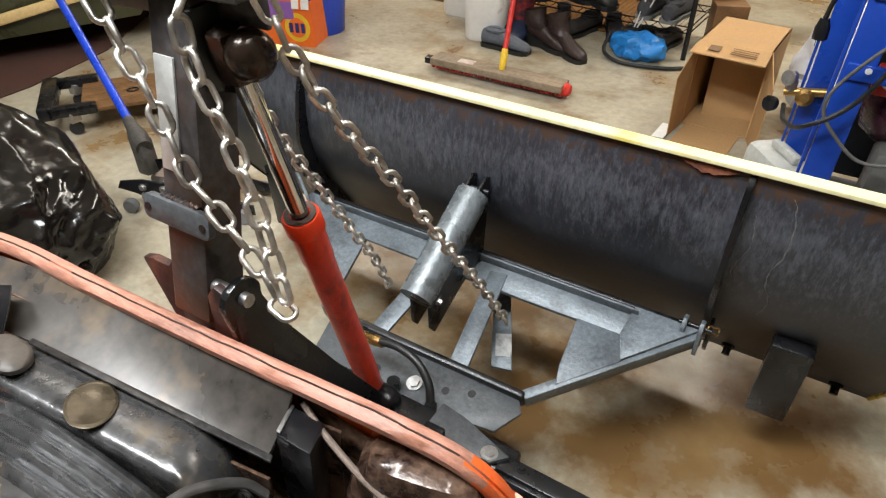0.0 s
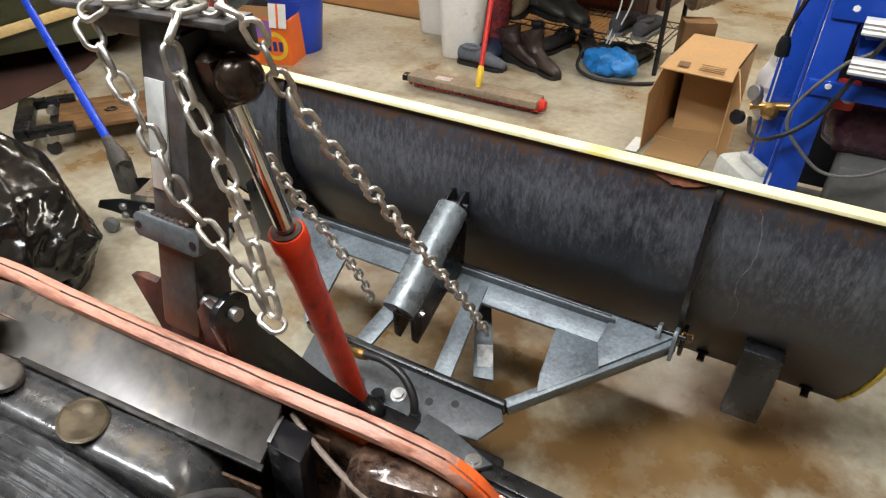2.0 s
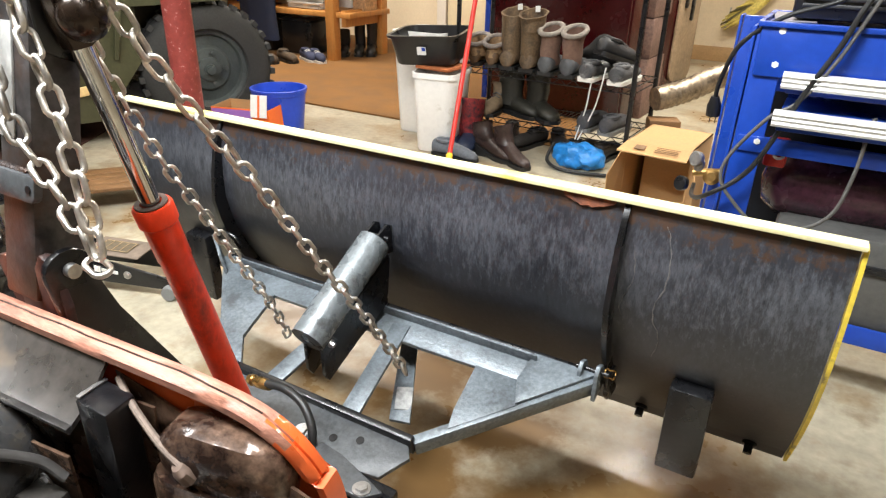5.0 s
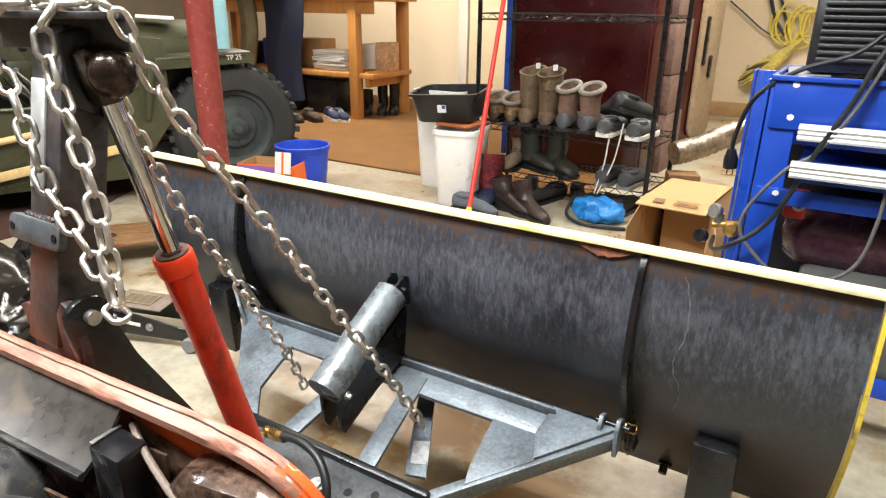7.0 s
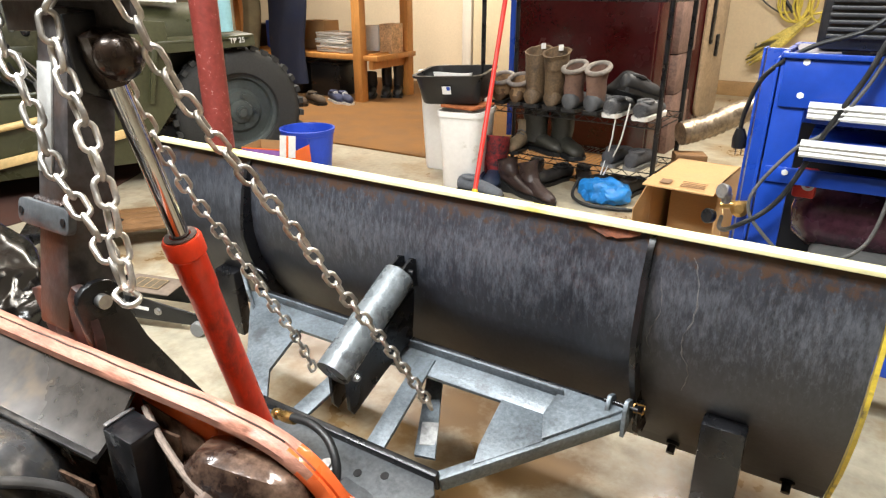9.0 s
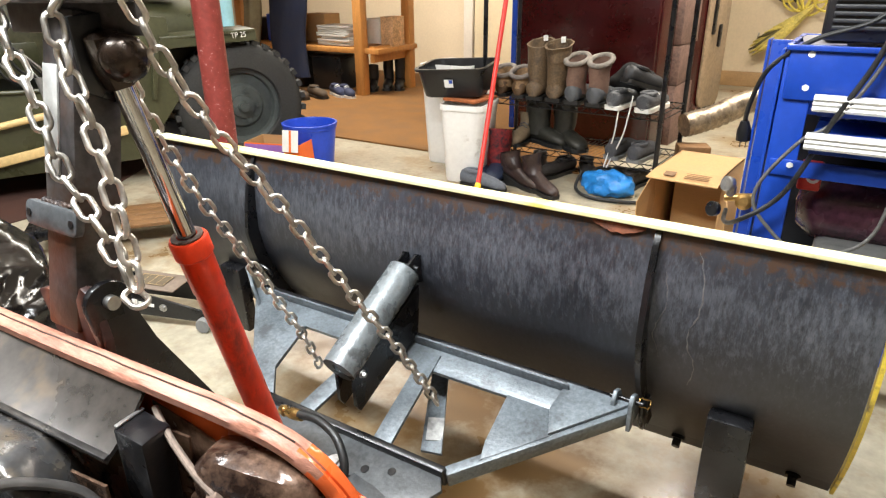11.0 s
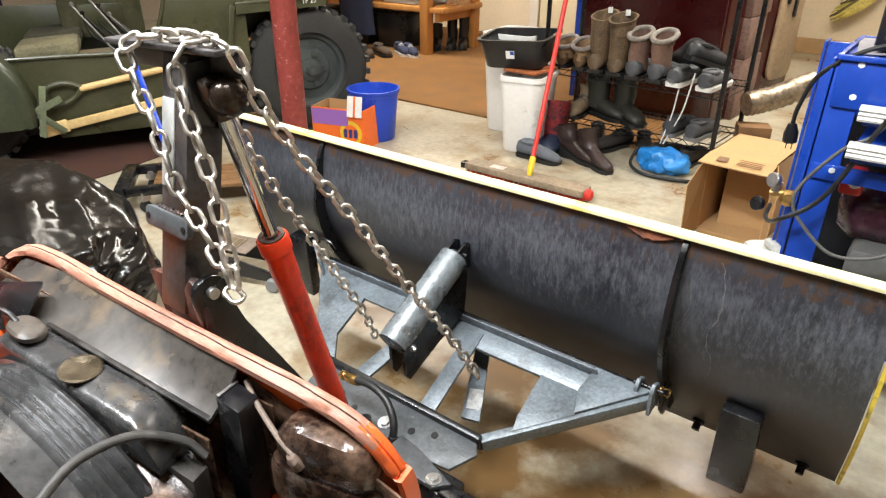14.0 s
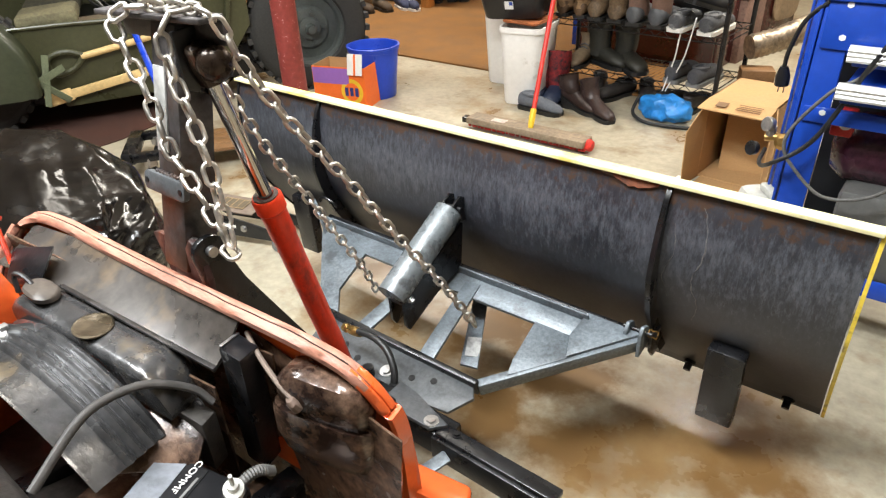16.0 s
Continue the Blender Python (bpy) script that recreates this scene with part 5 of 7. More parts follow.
def broom():
    t = thing("push_broom", (-0.5, 1.0, 0), "push broom with red handle and red bristles", "broom")
    a, b = Vector((-0.895, 1.015, 0.065)), Vector((-0.165, 1.005, 0.065))
    bm = B()
    beam(bm, a + Vector((0, 0, -0.012)), b + Vector((0, 0, -0.012)), 0.110, 0.036, bevel=0.006)
    part("block", bm, mat("grey_wood", (0.24, 0.18, 0.12), 0.7, var=0.2, scale=6, fine=60), t, "worn grey wooden block")
    bm = B()
    for i in range(60):
        for j in range(4):
            p = a.lerp(b, (i + 0.5) / 60) + Vector((random.uniform(-.004, .004), -0.032 + 0.021 * j, -0.012))
            q = p + Vector((random.uniform(-0.008, 0.008), random.uniform(-0.008, 0.004), -0.034))
            rod(bm, p, q, 0.0055, 0.0065, 5, True)
    part("bristles", bm, mat("red_bristle", (0.42, 0.028, 0.018), 0.75, var=0.35, scale=4), t, "red bristles")
    bm = B()
    lathe(bm, [(0.0, -0.024), (0.026, -0.022), (0.031, 0.0), (0.024, 0.016), (0.0, 0.020)], (-0.152, 1.005, 0.042), (1, 0, 0), 18)
    part("end_brush", jitter(bm, 0.004, 40), mat("red_tuft", (0.60, 0.030, 0.018), 0.7, var=0.2), t, "bright red end tuft")
    bm = B()
    box(bm, (-0.915, 1.005, 0.045), (0.05, 0.05, 0.03), rot=(0, 0, 8), bevel=0.004)
    part("end_bracket", bm, BLACKP, t, "dark steel end bracket")
    bm = B()
    box(bm, (-0.70, 1.005, 0.0722), (0.085, 0.050, 0.0014), rot=(0, 0, 3))
    part("sticker", bm, mat("faded_sticker", (0.55, 0.44, 0.38), 0.7, var=0.2, scale=40), t, "faded paper sticker")
    p0, p1 = Vector((-0.500, 1.00, 0.068)), Vector((-0.590, 1.56, 1.24))
    ax = (p1 - p0).normalized()
    bm = B()
    lathe(bm, [(0.0, 0.0), (0.013, 0.0), (0.017, 0.03), (0.017, 0.09), (0.014, 0.10), (0.0, 0.10)], p0, ax, 14)
    part("socket", bm, YELPL, t, "yellow plastic socket")
    bm = B()
    rod(bm, p0 + ax * 0.09, p1, 0.0125, seg=14)
    part("handle", bm, REDPL, t, "red handle")


place(moved((-0.528, 1.079), (-0.386, 1.259), 0.9, 0.82, 0.864))
broom()
place()


# ---- rack with footwear ----
place(moved((-0.293, 1.640), (-0.251, 1.917), -3.1, 0.910, 0.864))
RX0, RX1, RY0, RY1 = -0.80, 0.215, 1.60, 1.98
SHELVES = (0.165, 0.435, 1.055)


def rack():
    t = thing("wire_rack", (-0.3, 1.79, 0), "black wire shelving rack holding footwear", "rack")
    for x in (RX0, RX1):
        for y in (RY0, RY1):
            bm = B()
            rod(bm, (x, y, 0), (x, y, 1.75), 0.0125, seg=14)
            part("post", bm, BLACKP, t)
    for z in SHELVES + (1.6,):
        bm = B()
        for y in (RY0, RY1):
            for dz in (0.0, -0.032):
                rod(bm, (RX0, y, z + dz), (RX1, y, z + dz), 0.0035, seg=6)
            n = 26
            for k in range(n):
                x = RX0 + (RX1 - RX0) * k / n
                dx = (RX1 - RX0) / n
                rod(bm, (x, y, z - 0.032 * (k % 2)), (x + dx, y, z - 0.032 * ((k + 1) % 2)), 0.0022, seg=4)
        for x in (RX0, RX1):
            for dz in (0.0, -0.032):
                rod(bm, (x, RY0, z + dz), (x, RY1, z + dz), 0.0035, seg=6)
        for k in range(1, 40):
            x = RX0 + (RX1 - RX0) * k / 40
            rod(bm, (x, RY0, z + 0.004), (x, RY1, z + 0.004), 0.0018, seg=4)
        part("shelf", bm, BLACKP, t, "black wire shelf")


rack()


def shoe(x, y, z, rot, upper, sole, L=0.28, W=0.10, shaft=0.0, shaft_r=0.055, cuff=None, tag=False, toe_h=0.055, lean=0.0, name="boot", label="", laces=None, heel=0.0, group="footwear on the rack", cap=None, pitch=0.0):
    """Footwear with its toe along local -y, heel at y +."""
    t = thing(name, (x, y, z), label, name, group, rot=rot)
    m = pose(x, y, z, pitch, 0, rot)
    bm = B()

    def ring(u, w, z0, z1, n=12):
        yy = L * (0.5 - u)
        return [m @ Vector((w / 2 * math.cos(2 * math.pi * k / n), yy, (z0 + z1) / 2 + (z1 - z0) / 2 * math.sin(2 * math.pi * k / n))) for k in range(n)]
    prof = [(0.0, 0.62), (0.05, 0.82), (0.2, 0.86), (0.4, 0.78), (0.62, 0.98), (0.82, 1.0), (0.94, 0.82), (1.0, 0.45)]
    rings = []
    for u, w in prof:
        lift = heel * (1 - min(1, u / 0.5)) ** 1.0
        yy = L * (0.5 - u)
        rings.append([m @ Vector((sx * W * w / 2, yy, zz)) for sx, zz in ((-1, (0 if u < 0.26 else lift * 0.9)), (1, (0 if u < 0.26 else lift * 0.9)), (1.03, 0.022 + lift), (-1.03, 0.022 + lift))])
    loft(bm, rings)
    part("sole", bm, sole, t, smooth=30)
    bm = B()
    top = 0.09 if shaft else 0.075
    rings = []
    for u, w, zt in ((0.0, 0.55, top * 0.9), (0.05, 0.78, top), (0.2, 0.82, top * 1.05), (0.4, 0.76, top * 1.0), (0.55, 0.84, top * 0.85), (0.72, 0.92, toe_h + 0.012), (0.86, 0.86, toe_h), (0.96, 0.62, toe_h * 0.75), (1.0, 0.3, toe_h * 0.5)):
        lift = heel * (1 - min(1, u / 0.5))
        rings.append(ring(u, W * w, 0.012 + lift, zt + 0.02 + lift))
    loft(bm, rings)
    up = part("upper", bm, cap or upper, t, smooth=60)
    if shaft:
        bm = B()
        rings = []
        for k, s in enumerate((0.0, 0.15, 0.4, 0.7, 0.92, 1.0)):
            zz = 0.055 + heel + (shaft - 0.055) * s
            r = shaft_r * (0.93 + 0.13 * s + (0.34 * s ** 5 if tag else 0)) + (0.005 if tag or heel else 0.002) * math.sin(k * 5 + x * 40)
            cy = L * 0.27 + lean * s
            rings.append([m @ Vector((r * math.cos(2 * math.pi * j / 16) * 0.88 + 0.004 * math.sin(s * 9 + x * 30), cy + r * math.sin(2 * math.pi * j / 16) * 1.15, zz - (0.016 * math.sin(2 * math.pi * j / 16) * (0.4 + s) if s > 0.9 else 0))) for j in range(16)])
        cen = sum(rings[-1], Vector()) / 16
        rings.append([cen + (p - cen) * 0.86 for p in rings[-1]])
        rings.append([cen + (p - cen) * 0.80 - Vector((0, 0, 0.08)) for p in rings[-2]])
        loft(bm, rings)
        part("shaft", jitter(bm, 0.006 if tag or heel else 0.002, 22), upper, t, smooth=60)
        if cuff:
            bm = B()
            ringp = [cen + (p - cen) * 1.02 + Vector((0, 0, 0.004)) for p in rings[-3]]
            pipe(bm, ringp + [ringp[0]], 0.014, 8)
            part("cuff", bm, cuff, t, "fleece cuff", smooth=60)
        if tag:
            bm = B()
            box(bm, None, (0.026, 0.002, 0.032), m=m @ pose(0, L * 0.27 + lean - shaft_r * 0.98, shaft + 0.018, 10, 6, 0))
            part("tag", bm, PAPER, t, "white tag")
    else:
        bm = B()
        o = [m @ Vector((W * 0.30 * math.cos(2 * math.pi * j / 14), L * 0.24 + L * 0.17 * math.sin(2 * math.pi * j / 14), 0.092 + heel)) for j in range(14)]
        pipe(bm, o + [o[0]], 0.011, 6)
        part("collar", bm, cuff or upper, t, smooth=60)
    if laces:
        for k in range(4):
            bm = B()
            yy = L * (0.5 - 0.46 - 0.07 * k)
            zz = 0.118 - 0.014 * k if shaft else 0.098 - 0.010 * k
            pipe(bm, [m @ Vector((-W * 0.26, yy, zz - 0.012)), m @ Vector((0, yy, zz)), m @ Vector((W * 0.26, yy, zz - 0.012))], 0.0035, 6)
            part("lace", bm, laces, t)
    return t


Z2, Z1 = SHELVES[1] + 0.008, SHELVES[0] + 0.008
for x in (-0.715, -0.605):
    shoe(x, 1.73, Z2, 188, mat("tan_leather", (0.26, 0.16, 0.08), 0.7, var=0.25), RUBBER, 0.27, 0.10, shaft=0.14, shaft_r=0.060, cuff=mat("grey_fleece", (0.20, 0.17, 0.15), 0.95, var=0.2, bump=0.5), name="duck_shoe", label="low tan duck shoe with brown rubber foot", cap=mat("brown_rubber", (0.10, 0.055, 0.025), 0.5, var=0.2))
for x, l in ((-0.505, -0.03), (-0.385, 0.01)):
    shoe(x, 1.74, Z2, 186, LEATHER, RUBBER, 0.30, 0.120, shaft=0.310, shaft_r=0.062, tag=True, lean=l, name="boot", label="tall worn brown leather boot with a white tag")
for x in (-0.262, -0.140):
    shoe(x, 1.72, Z2, 182, mat("brown_nubuck", (0.15, 0.085, 0.06), 0.8, var=0.15), RUBBER, 0.29, 0.118, shaft=0.235, shaft_r=0.058, cuff=mat("fleece", (0.24, 0.21, 0.18), 0.95, var=0.15, bump=0.5), name="boot", label="winter boot with fleece cuff and grey rubber foot", cap=mat("slate_rubber", (0.06, 0.062, 0.066), 0.5, var=0.15))
for x in (-0.02, 0.135):
    shoe(x, 1.70, Z2, 178, GREYFAB, WHITESOLE, 0.29, 0.105, name="trainer", label="grey trainer with a thick white sole", laces=WHITESOLE)
shoe(0.07, 1.72, Z2 + 0.10, 150, mat("black_mesh", (0.022, 0.022, 0.024), 0.6, var=0.2), RUBBER, 0.27, 0.10, name="trainer", label="black trainer lying on the grey pair", laces=RUBBER, pitch=18)
for x, r in ((-0.44, 0), (-0.30, -20)):
    shoe(x, 1.70, Z1, r + 70, GREENRUB, RUBBER, 0.30, 0.12, shaft=0.262, shaft_r=0.070, name="rubber_boot", label="muddy olive rubber boot on the lowest shelf")
shoe(-0.575, 1.66, Z1, 5, mat("tan_nubuck", (0.17, 0.12, 0.07), 0.8, var=0.15), RUBBER, 0.27, 0.10, shaft=0.16, shaft_r=0.052, name="hiking_boot", label="tan and grey hiking boot", laces=GREYFAB)
for x in (0.0, 0.12):
    shoe(x, 1.70, Z1, 175, mat("charcoal_fabric", (0.05, 0.05, 0.055), 0.8, var=0.2), GREYPL, 0.28, 0.10, name="shoe", label="charcoal walking shoe on the lowest shelf", laces=RUBBER)
PLAID = mat("plaid_fabric", (0.22, 0.018, 0.02), 0.8, var=0.35, scale=40, fine=60, spot=(0.02, 0.015, 0.02), spot_amount=0.5, spot_scale=25)
for x, y in ((-0.69, 1.38), (-0.60, 1.42)):
    shoe(x, y, 0.0, 20, PLAID, RUBBER, 0.27, 0.12, shaft=0.28, shaft_r=0.072, name="plaid_boot", label="red and black plaid rain boot on the floor", group="footwear on the floor", cap=mat("navy_rubber", (0.02, 0.03, 0.06), 0.4))
for x, y, r in ((-0.40, 1.36, 75), (-0.28, 1.33, 62)):
    shoe(x, y, 0.0, r, DARKLEA, RUBBER, 0.27, 0.085, shaft=0.145, shaft_r=0.05, lean=0.03, heel=0.045, name="ankle_boot", label="dark brown slouched heeled ankle boot", group="footwear on the floor", toe_h=0.045)
DARKSHOE = mat("dark_shoe", (0.028, 0.024, 0.022), 0.6, var=0.25)
for x, y, r in ((-0.50, 1.72, 20), (-0.36, 1.68, -15), (-0.20, 1.74, 30), (-0.05, 1.70, 160), (0.08, 1.74, 175)):
    shoe(x, y, 0.0, r, DARKSHOE, RUBBER, 0.28, 0.10, name="shoe", label="dark scuffed shoe under the rack", group="footwear on the floor", laces=RUBBER)
bm = B()
bmesh.ops.create_icosphere(bm, subdivisions=4, radius=1.0, matrix=Matrix.Translation((-0.03, 1.86, Z2 + 0.11)) @ Matrix.Diagonal((0.15, 0.07, 0.09, 1)))
for v in bm.verts:
    v.co += v.normal * 0.05 * noise.noise(v.co * 9)
    v.co.z = max(v.co.z, Z2)
solo("black_cloth", bm, mat("black_cloth", (0.012, 0.012, 0.012), 0.9, var=0.2), "crumpled black cloth behind the trainers", "cloth", smooth=50)
shoe(-0.57, 1.23, 0.0, 88, mat("blue_grey_suede", (0.11, 0.12, 0.14), 0.85, var=0.15), RUBBER, 0.27, 0.095, name="slip_on_shoe", label="blue-grey slip-on shoe on the floor", group="footwear on the floor", toe_h=0.04)

for x0, dx in ((0.01, -0.05), (0.065, -0.09)):
    bm = B()
    pipe(bm, spline([(x0, 1.60, 0.52), (x0 - 0.005, 1.575, 0.42), (x0 + dx * 0.3, 1.57, 0.30), (x0 + dx, 1.56, 0.13)], 6), 0.004, 6)
    solo("shoelace", bm, WHITESOLE, "white shoelace hanging from a trainer", "shoelace", "shoelaces")

bm = B()
bmesh.ops.create_icosphere(bm, subdivisions=4, radius=1.0, matrix=Matrix.Translation((0.02, 1.50, 0.06)) @ Matrix.Diagonal((0.135, 0.085, 0.070, 1)))
for v in bm.verts:
    v.co += v.normal * 0.022 * noise.noise(v.co * 26) + v.normal * 0.016 * abs(noise.noise(v.co * 14 + Vector((4, 0, 0))))
    v.co.z = max(0.004, v.co.z)
solo("plastic_sheet", bm, BLUETARP, "crumpled bright blue plastic sheet", "plastic sheet", smooth=25)
bm = B()
pipe(bm, spline([(-0.14, 1.52, 0.10), (-0.13, 1.43, 0.03), (-0.03, 1.37, 0.012), (0.10, 1.38, 0.012), (0.2, 1.42, 0.012), (0.3, 1.5, 0.012)], 8), 0.009, 8)
solo("cable", bm, RUBBER, "black rubber cable on the floor", "cable", "cables")


place()


# ---- cabinets and back wall things ----
def fridge():
    t = thing("cabinet", (-0.30, 2.4, 0), "tall glossy maroon cabinet behind the rack", "cabinet")
    part("body", box(B(), (-0.42, 2.42, 0.93), (0.88, 0.62, 1.86), bevel=0.012), MAROON, t)
    part("door", box(B(), (-0.42, 2.098, 0.95), (0.86, 0.03, 1.78), bevel=0.008), MAROON, t)
    part("hinge_strip", box(B(), (-0.865, 2.075, 0.95), (0.03, 0.02, 1.78), bevel=0.004), BLUEP, t, "dark blue edge trim")
    place(moved((0.130, 2.930), (0.051, 3.736), -2.0, 1.078, 1.033))
    t = thing("metal_cabinet", (0.05, 2.9, 0), "dark maroon steel cabinet with a tan-grey door", "cabinet")
    bm = B()
    prism(bm, [(-0.10, 2.58, 0.05), (0.055, 2.58, 0.05), (0.153, 3.04, 0.05), (-0.05, 3.06, 0.05)], (0, 0, 1), 1.55, 0.006)
    part("body", bm, MAROON, t)
    d, n = Vector((0.15, 0.70, 0)).normalized(), Vector((0.70, -0.15, 0)).normalized()
    o = Vector((0.055, 2.58, 0)) + n * 0.003
    bm = B()
    prism(bm, [o + d * u + Vector((0, 0, z)) for u, z in roundrect(0.310, 0.66, 0.28, 1.10, 0.07)], n, 0.018, 0.005)
    leaf = part("door", bm, GREYBOX, t, "stained tan-grey door with rounded corners")
    for u, z, h in ((0.24, 0.72, 0.30), (0.33, 0.56, 0.14)):
        bm = B()
        prism(bm, [o + n * 0.019 + d * uu + Vector((0, 0, zz)) for uu, zz in roundrect(u, z, 0.035, h, 0.015)], n, 0.012, 0.003)
        part("handle", bm, BLACKP, leaf, "dark upright handle")
    for x, y in ((-0.07, 2.62), (0.03, 2.62), (0.12, 2.99), (-0.02, 3.0)):
        part("foot", box(B(), (x, y, 0.025), (0.04, 0.04, 0.05)), BLACKP, t)
    z = 0.0
    for h in (0.34, 0.22, 0.30, 0.20):
        bm = B()
        box(bm, (0.080 + random.uniform(-.005, .005), 2.28, z + h / 2 + 0.001), (0.10, 0.30, h - 0.004), rot=(0, 0, random.uniform(-3, 3)), bevel=0.004)
        solo("carton", bm, mat("pinkish_card", (0.17, 0.10, 0.078), 0.8, var=0.25, scale=12) if z == 0 else bpy.data.materials["pinkish_card"], "narrow pinkish-brown carton stacked beside the cabinet", "carton", "pile of cartons")
        z += h


place(moved((-0.420, 2.390), (-0.456, 2.923), -2.9, 0.992, 0.955))
fridge()
place()


def door_and_trim():
    t = thing("door_1", (-1.6, Y1, 0), "cream slab door in a white frame", "door", kind="structure")
    part("leaf", box(B(), (-1.913, Y1 - 0.03, 1.02), (0.88, 0.04, 2.04), bevel=0.006), mat("cream_door", (0.78, 0.66, 0.44), 0.5, var=0.04, scale=2), t)
    for x in (-2.42, -1.405):
        part("jamb", box(B(), (x, Y1 - 0.03, 1.05), (0.10, 0.06, 2.1), bevel=0.006), mat("white_trim", (0.76, 0.70, 0.60), 0.5, var=0.03), t)
    bm = B()
    box(bm, ((XS + X1) / 2, Y2 - 0.012, 0.065), (X1 - XS, 0.024, 0.13), bevel=0.004)
    solo("baseboard", bm, mat("wood_base", (0.42, 0.26, 0.12), 0.6, var=0.1), "stained wooden baseboard along the wall", "baseboard", kind="structure")


door_and_trim()


def bench():
    t = thing("workbench", (-3.8, 3.1, 0), "orange-stained timber workbench with lower shelf", "workbench")
    bm = B()
    box(bm, (-3.95, 3.12, 1.06), (2.55, 0.74, 0.05), bevel=0.006)
    part("top", bm, WOOD, t)
    part("apron", box(B(), (-3.95, 2.80, 0.985), (2.5, 0.04, 0.11), bevel=0.004), WOOD, t)
    part("lower_shelf", box(B(), (-3.95, 3.14, 0.40), (2.45, 0.66, 0.045), bevel=0.004), WOOD, t)
    part("rail", box(B(), (-2.82, 3.14, 0.37), (0.05, 0.60, 0.14), bevel=0.004), WOOD, t)
    for x, y in ((-2.93, 2.82), (-2.80, 3.42), (-5.1, 2.82), (-5.1, 3.42)):
        part("leg", box(B(), (x, y, 0.52), (0.095, 0.095, 1.04), bevel=0.006), WOOD, t)
    for k in range(9):
        bm = B()
        box(bm, (-3.30 + random.uniform(-.02, .02), 3.02 + random.uniform(-.02, .02), 0.436 + 0.020 * k), (0.40 + random.uniform(-.05, .03), 0.28, 0.016), rot=(0, 0, random.uniform(-7, 7)), bevel=0.002)
        solo("magazine", bm, PAPER, "white magazine piled on the bench shelf", "magazines", "paper on the bench shelf")
    for x, z, s, m_, lab in ((-3.00, 0.55, (0.17, 0.20, 0.22), PAPER, "white and red printed carton"), (-2.83, 0.55, (0.14, 0.2, 0.26), mat("printed_carton", (0.62, 0.40, 0.22), 0.6, var=0.3, scale=12), "colourful printed carton on the shelf"), (-3.72, 0.56, (0.30, 0.24, 0.26), CARD, "open brown cardboard carton")):
        bm = B()
        box(bm, (x, 3.20, z), s, bevel=0.004)
        solo("carton", bm, m_, lab, "carton", "cartons on the bench shelf")
    for x, w, h, m_ in ((-3.45, 0.36, 0.30, BLACKPL), (-3.95, 0.40, 0.33, DARKSHOE), (-4.45, 0.42, 0.28, BLACKPL)):
        bm = B()
        box(bm, (x, 3.12, h / 2 + 0.013), (w, 0.44, h), rot=(0, 0, random.uniform(-5, 5)), bevel=0.02)
        box(bm, (x, 3.12, h + 0.02), (w + 0.03, 0.46, 0.02), bevel=0.008)
        solo("storage_box", bm, m_, "dark lidded storage box under the bench", "storage box", "boxes under the bench")
    for x, h, m_ in ((-3.98, 0.20, BLACKPL), (-4.20, 0.26, BLUEP), (-4.5, 0.22, DARKLEA)):
        bm = B()
        box(bm, (x, 3.14, 0.425 + h / 2), (0.19, 0.28, h), rot=(0, 0, random.uniform(-9, 9)), bevel=0.012)
        solo("tool_box", bm, m_, "dark tool box on the bench shelf", "tool box", "boxes on the bench shelf")
    bm = B()
    rings = []
    for k in range(12):
        u = k / 11
        rings.append([(-3.70 + 0.02 * math.sin(u * 7) + (0.25 - 0.05 * u) * math.cos(a), 2.70 + (0.075 + 0.012 * math.sin(a * 5 + u * 5)) * math.sin(a), 1.10 - 0.95 * u) for a in [2 * math.pi * j / 20 for j in range(20)]])
    loft(bm, rings)
    solo("trousers", bm, DENIM, "dark denim trousers hanging from the bench edge", "trousers", smooth=60)
    bm = B()
    rings = []
    for k in range(12):
        u = k / 11
        rings.append([(-4.18 + 0.05 * math.sin(u * 4) + 0.10 * math.cos(a), 2.68 + (0.06 + 0.015 * math.sin(a * 4)) * math.sin(a), 1.12 - 0.75 * u) for a in [2 * math.pi * j / 20 for j in range(20)]])
    loft(bm, rings)
    solo("canvas_coat", bm, KHAKI, "khaki canvas coat hanging from the bench", "coat", smooth=60)
    bm = B()
    bmesh.ops.create_icosphere(bm, subdivisions=4, radius=1.0, matrix=Matrix.Translation((-3.85, 2.74, 1.16)) @ Matrix.Diagonal((0.42, 0.2, 0.12, 1)))
    for v in bm.verts:
        v.co += v.normal * 0.05 * noise.noise(v.co * 9)
        v.co.z = max(v.co.z, 1.086)
    solo("jacket", bm, KHAKI, "crumpled khaki jacket heaped on the bench", "jacket", smooth=50)
    shoe(-3.22, 2.50, 0.012, 68, mat("brown_suede", (0.07, 0.045, 0.025), 0.85, var=0.2), RUBBER, 0.30, 0.11, name="shoe", label="dark brown worn shoe on the carpet", group="footwear by the bench", laces=RUBBER)
    shoe(-3.34, 2.36, 0.012, 74, mat("brown_suede_dark", (0.06, 0.038, 0.022), 0.85, var=0.2), RUBBER, 0.30, 0.11, name="shoe", label="dark brown worn shoe on the carpet", group="footwear by the bench", laces=RUBBER)
    for x in (-3.11, -3.00):
        shoe(x, 2.66, 0.012, 60, mat("navy_fabric", (0.03, 0.035, 0.07), 0.8, var=0.2), WHITESOLE, 0.28, 0.10, name="trainer", label="navy trainer with pale laces on the carpet", group="footwear by the bench", laces=WHITESOLE)
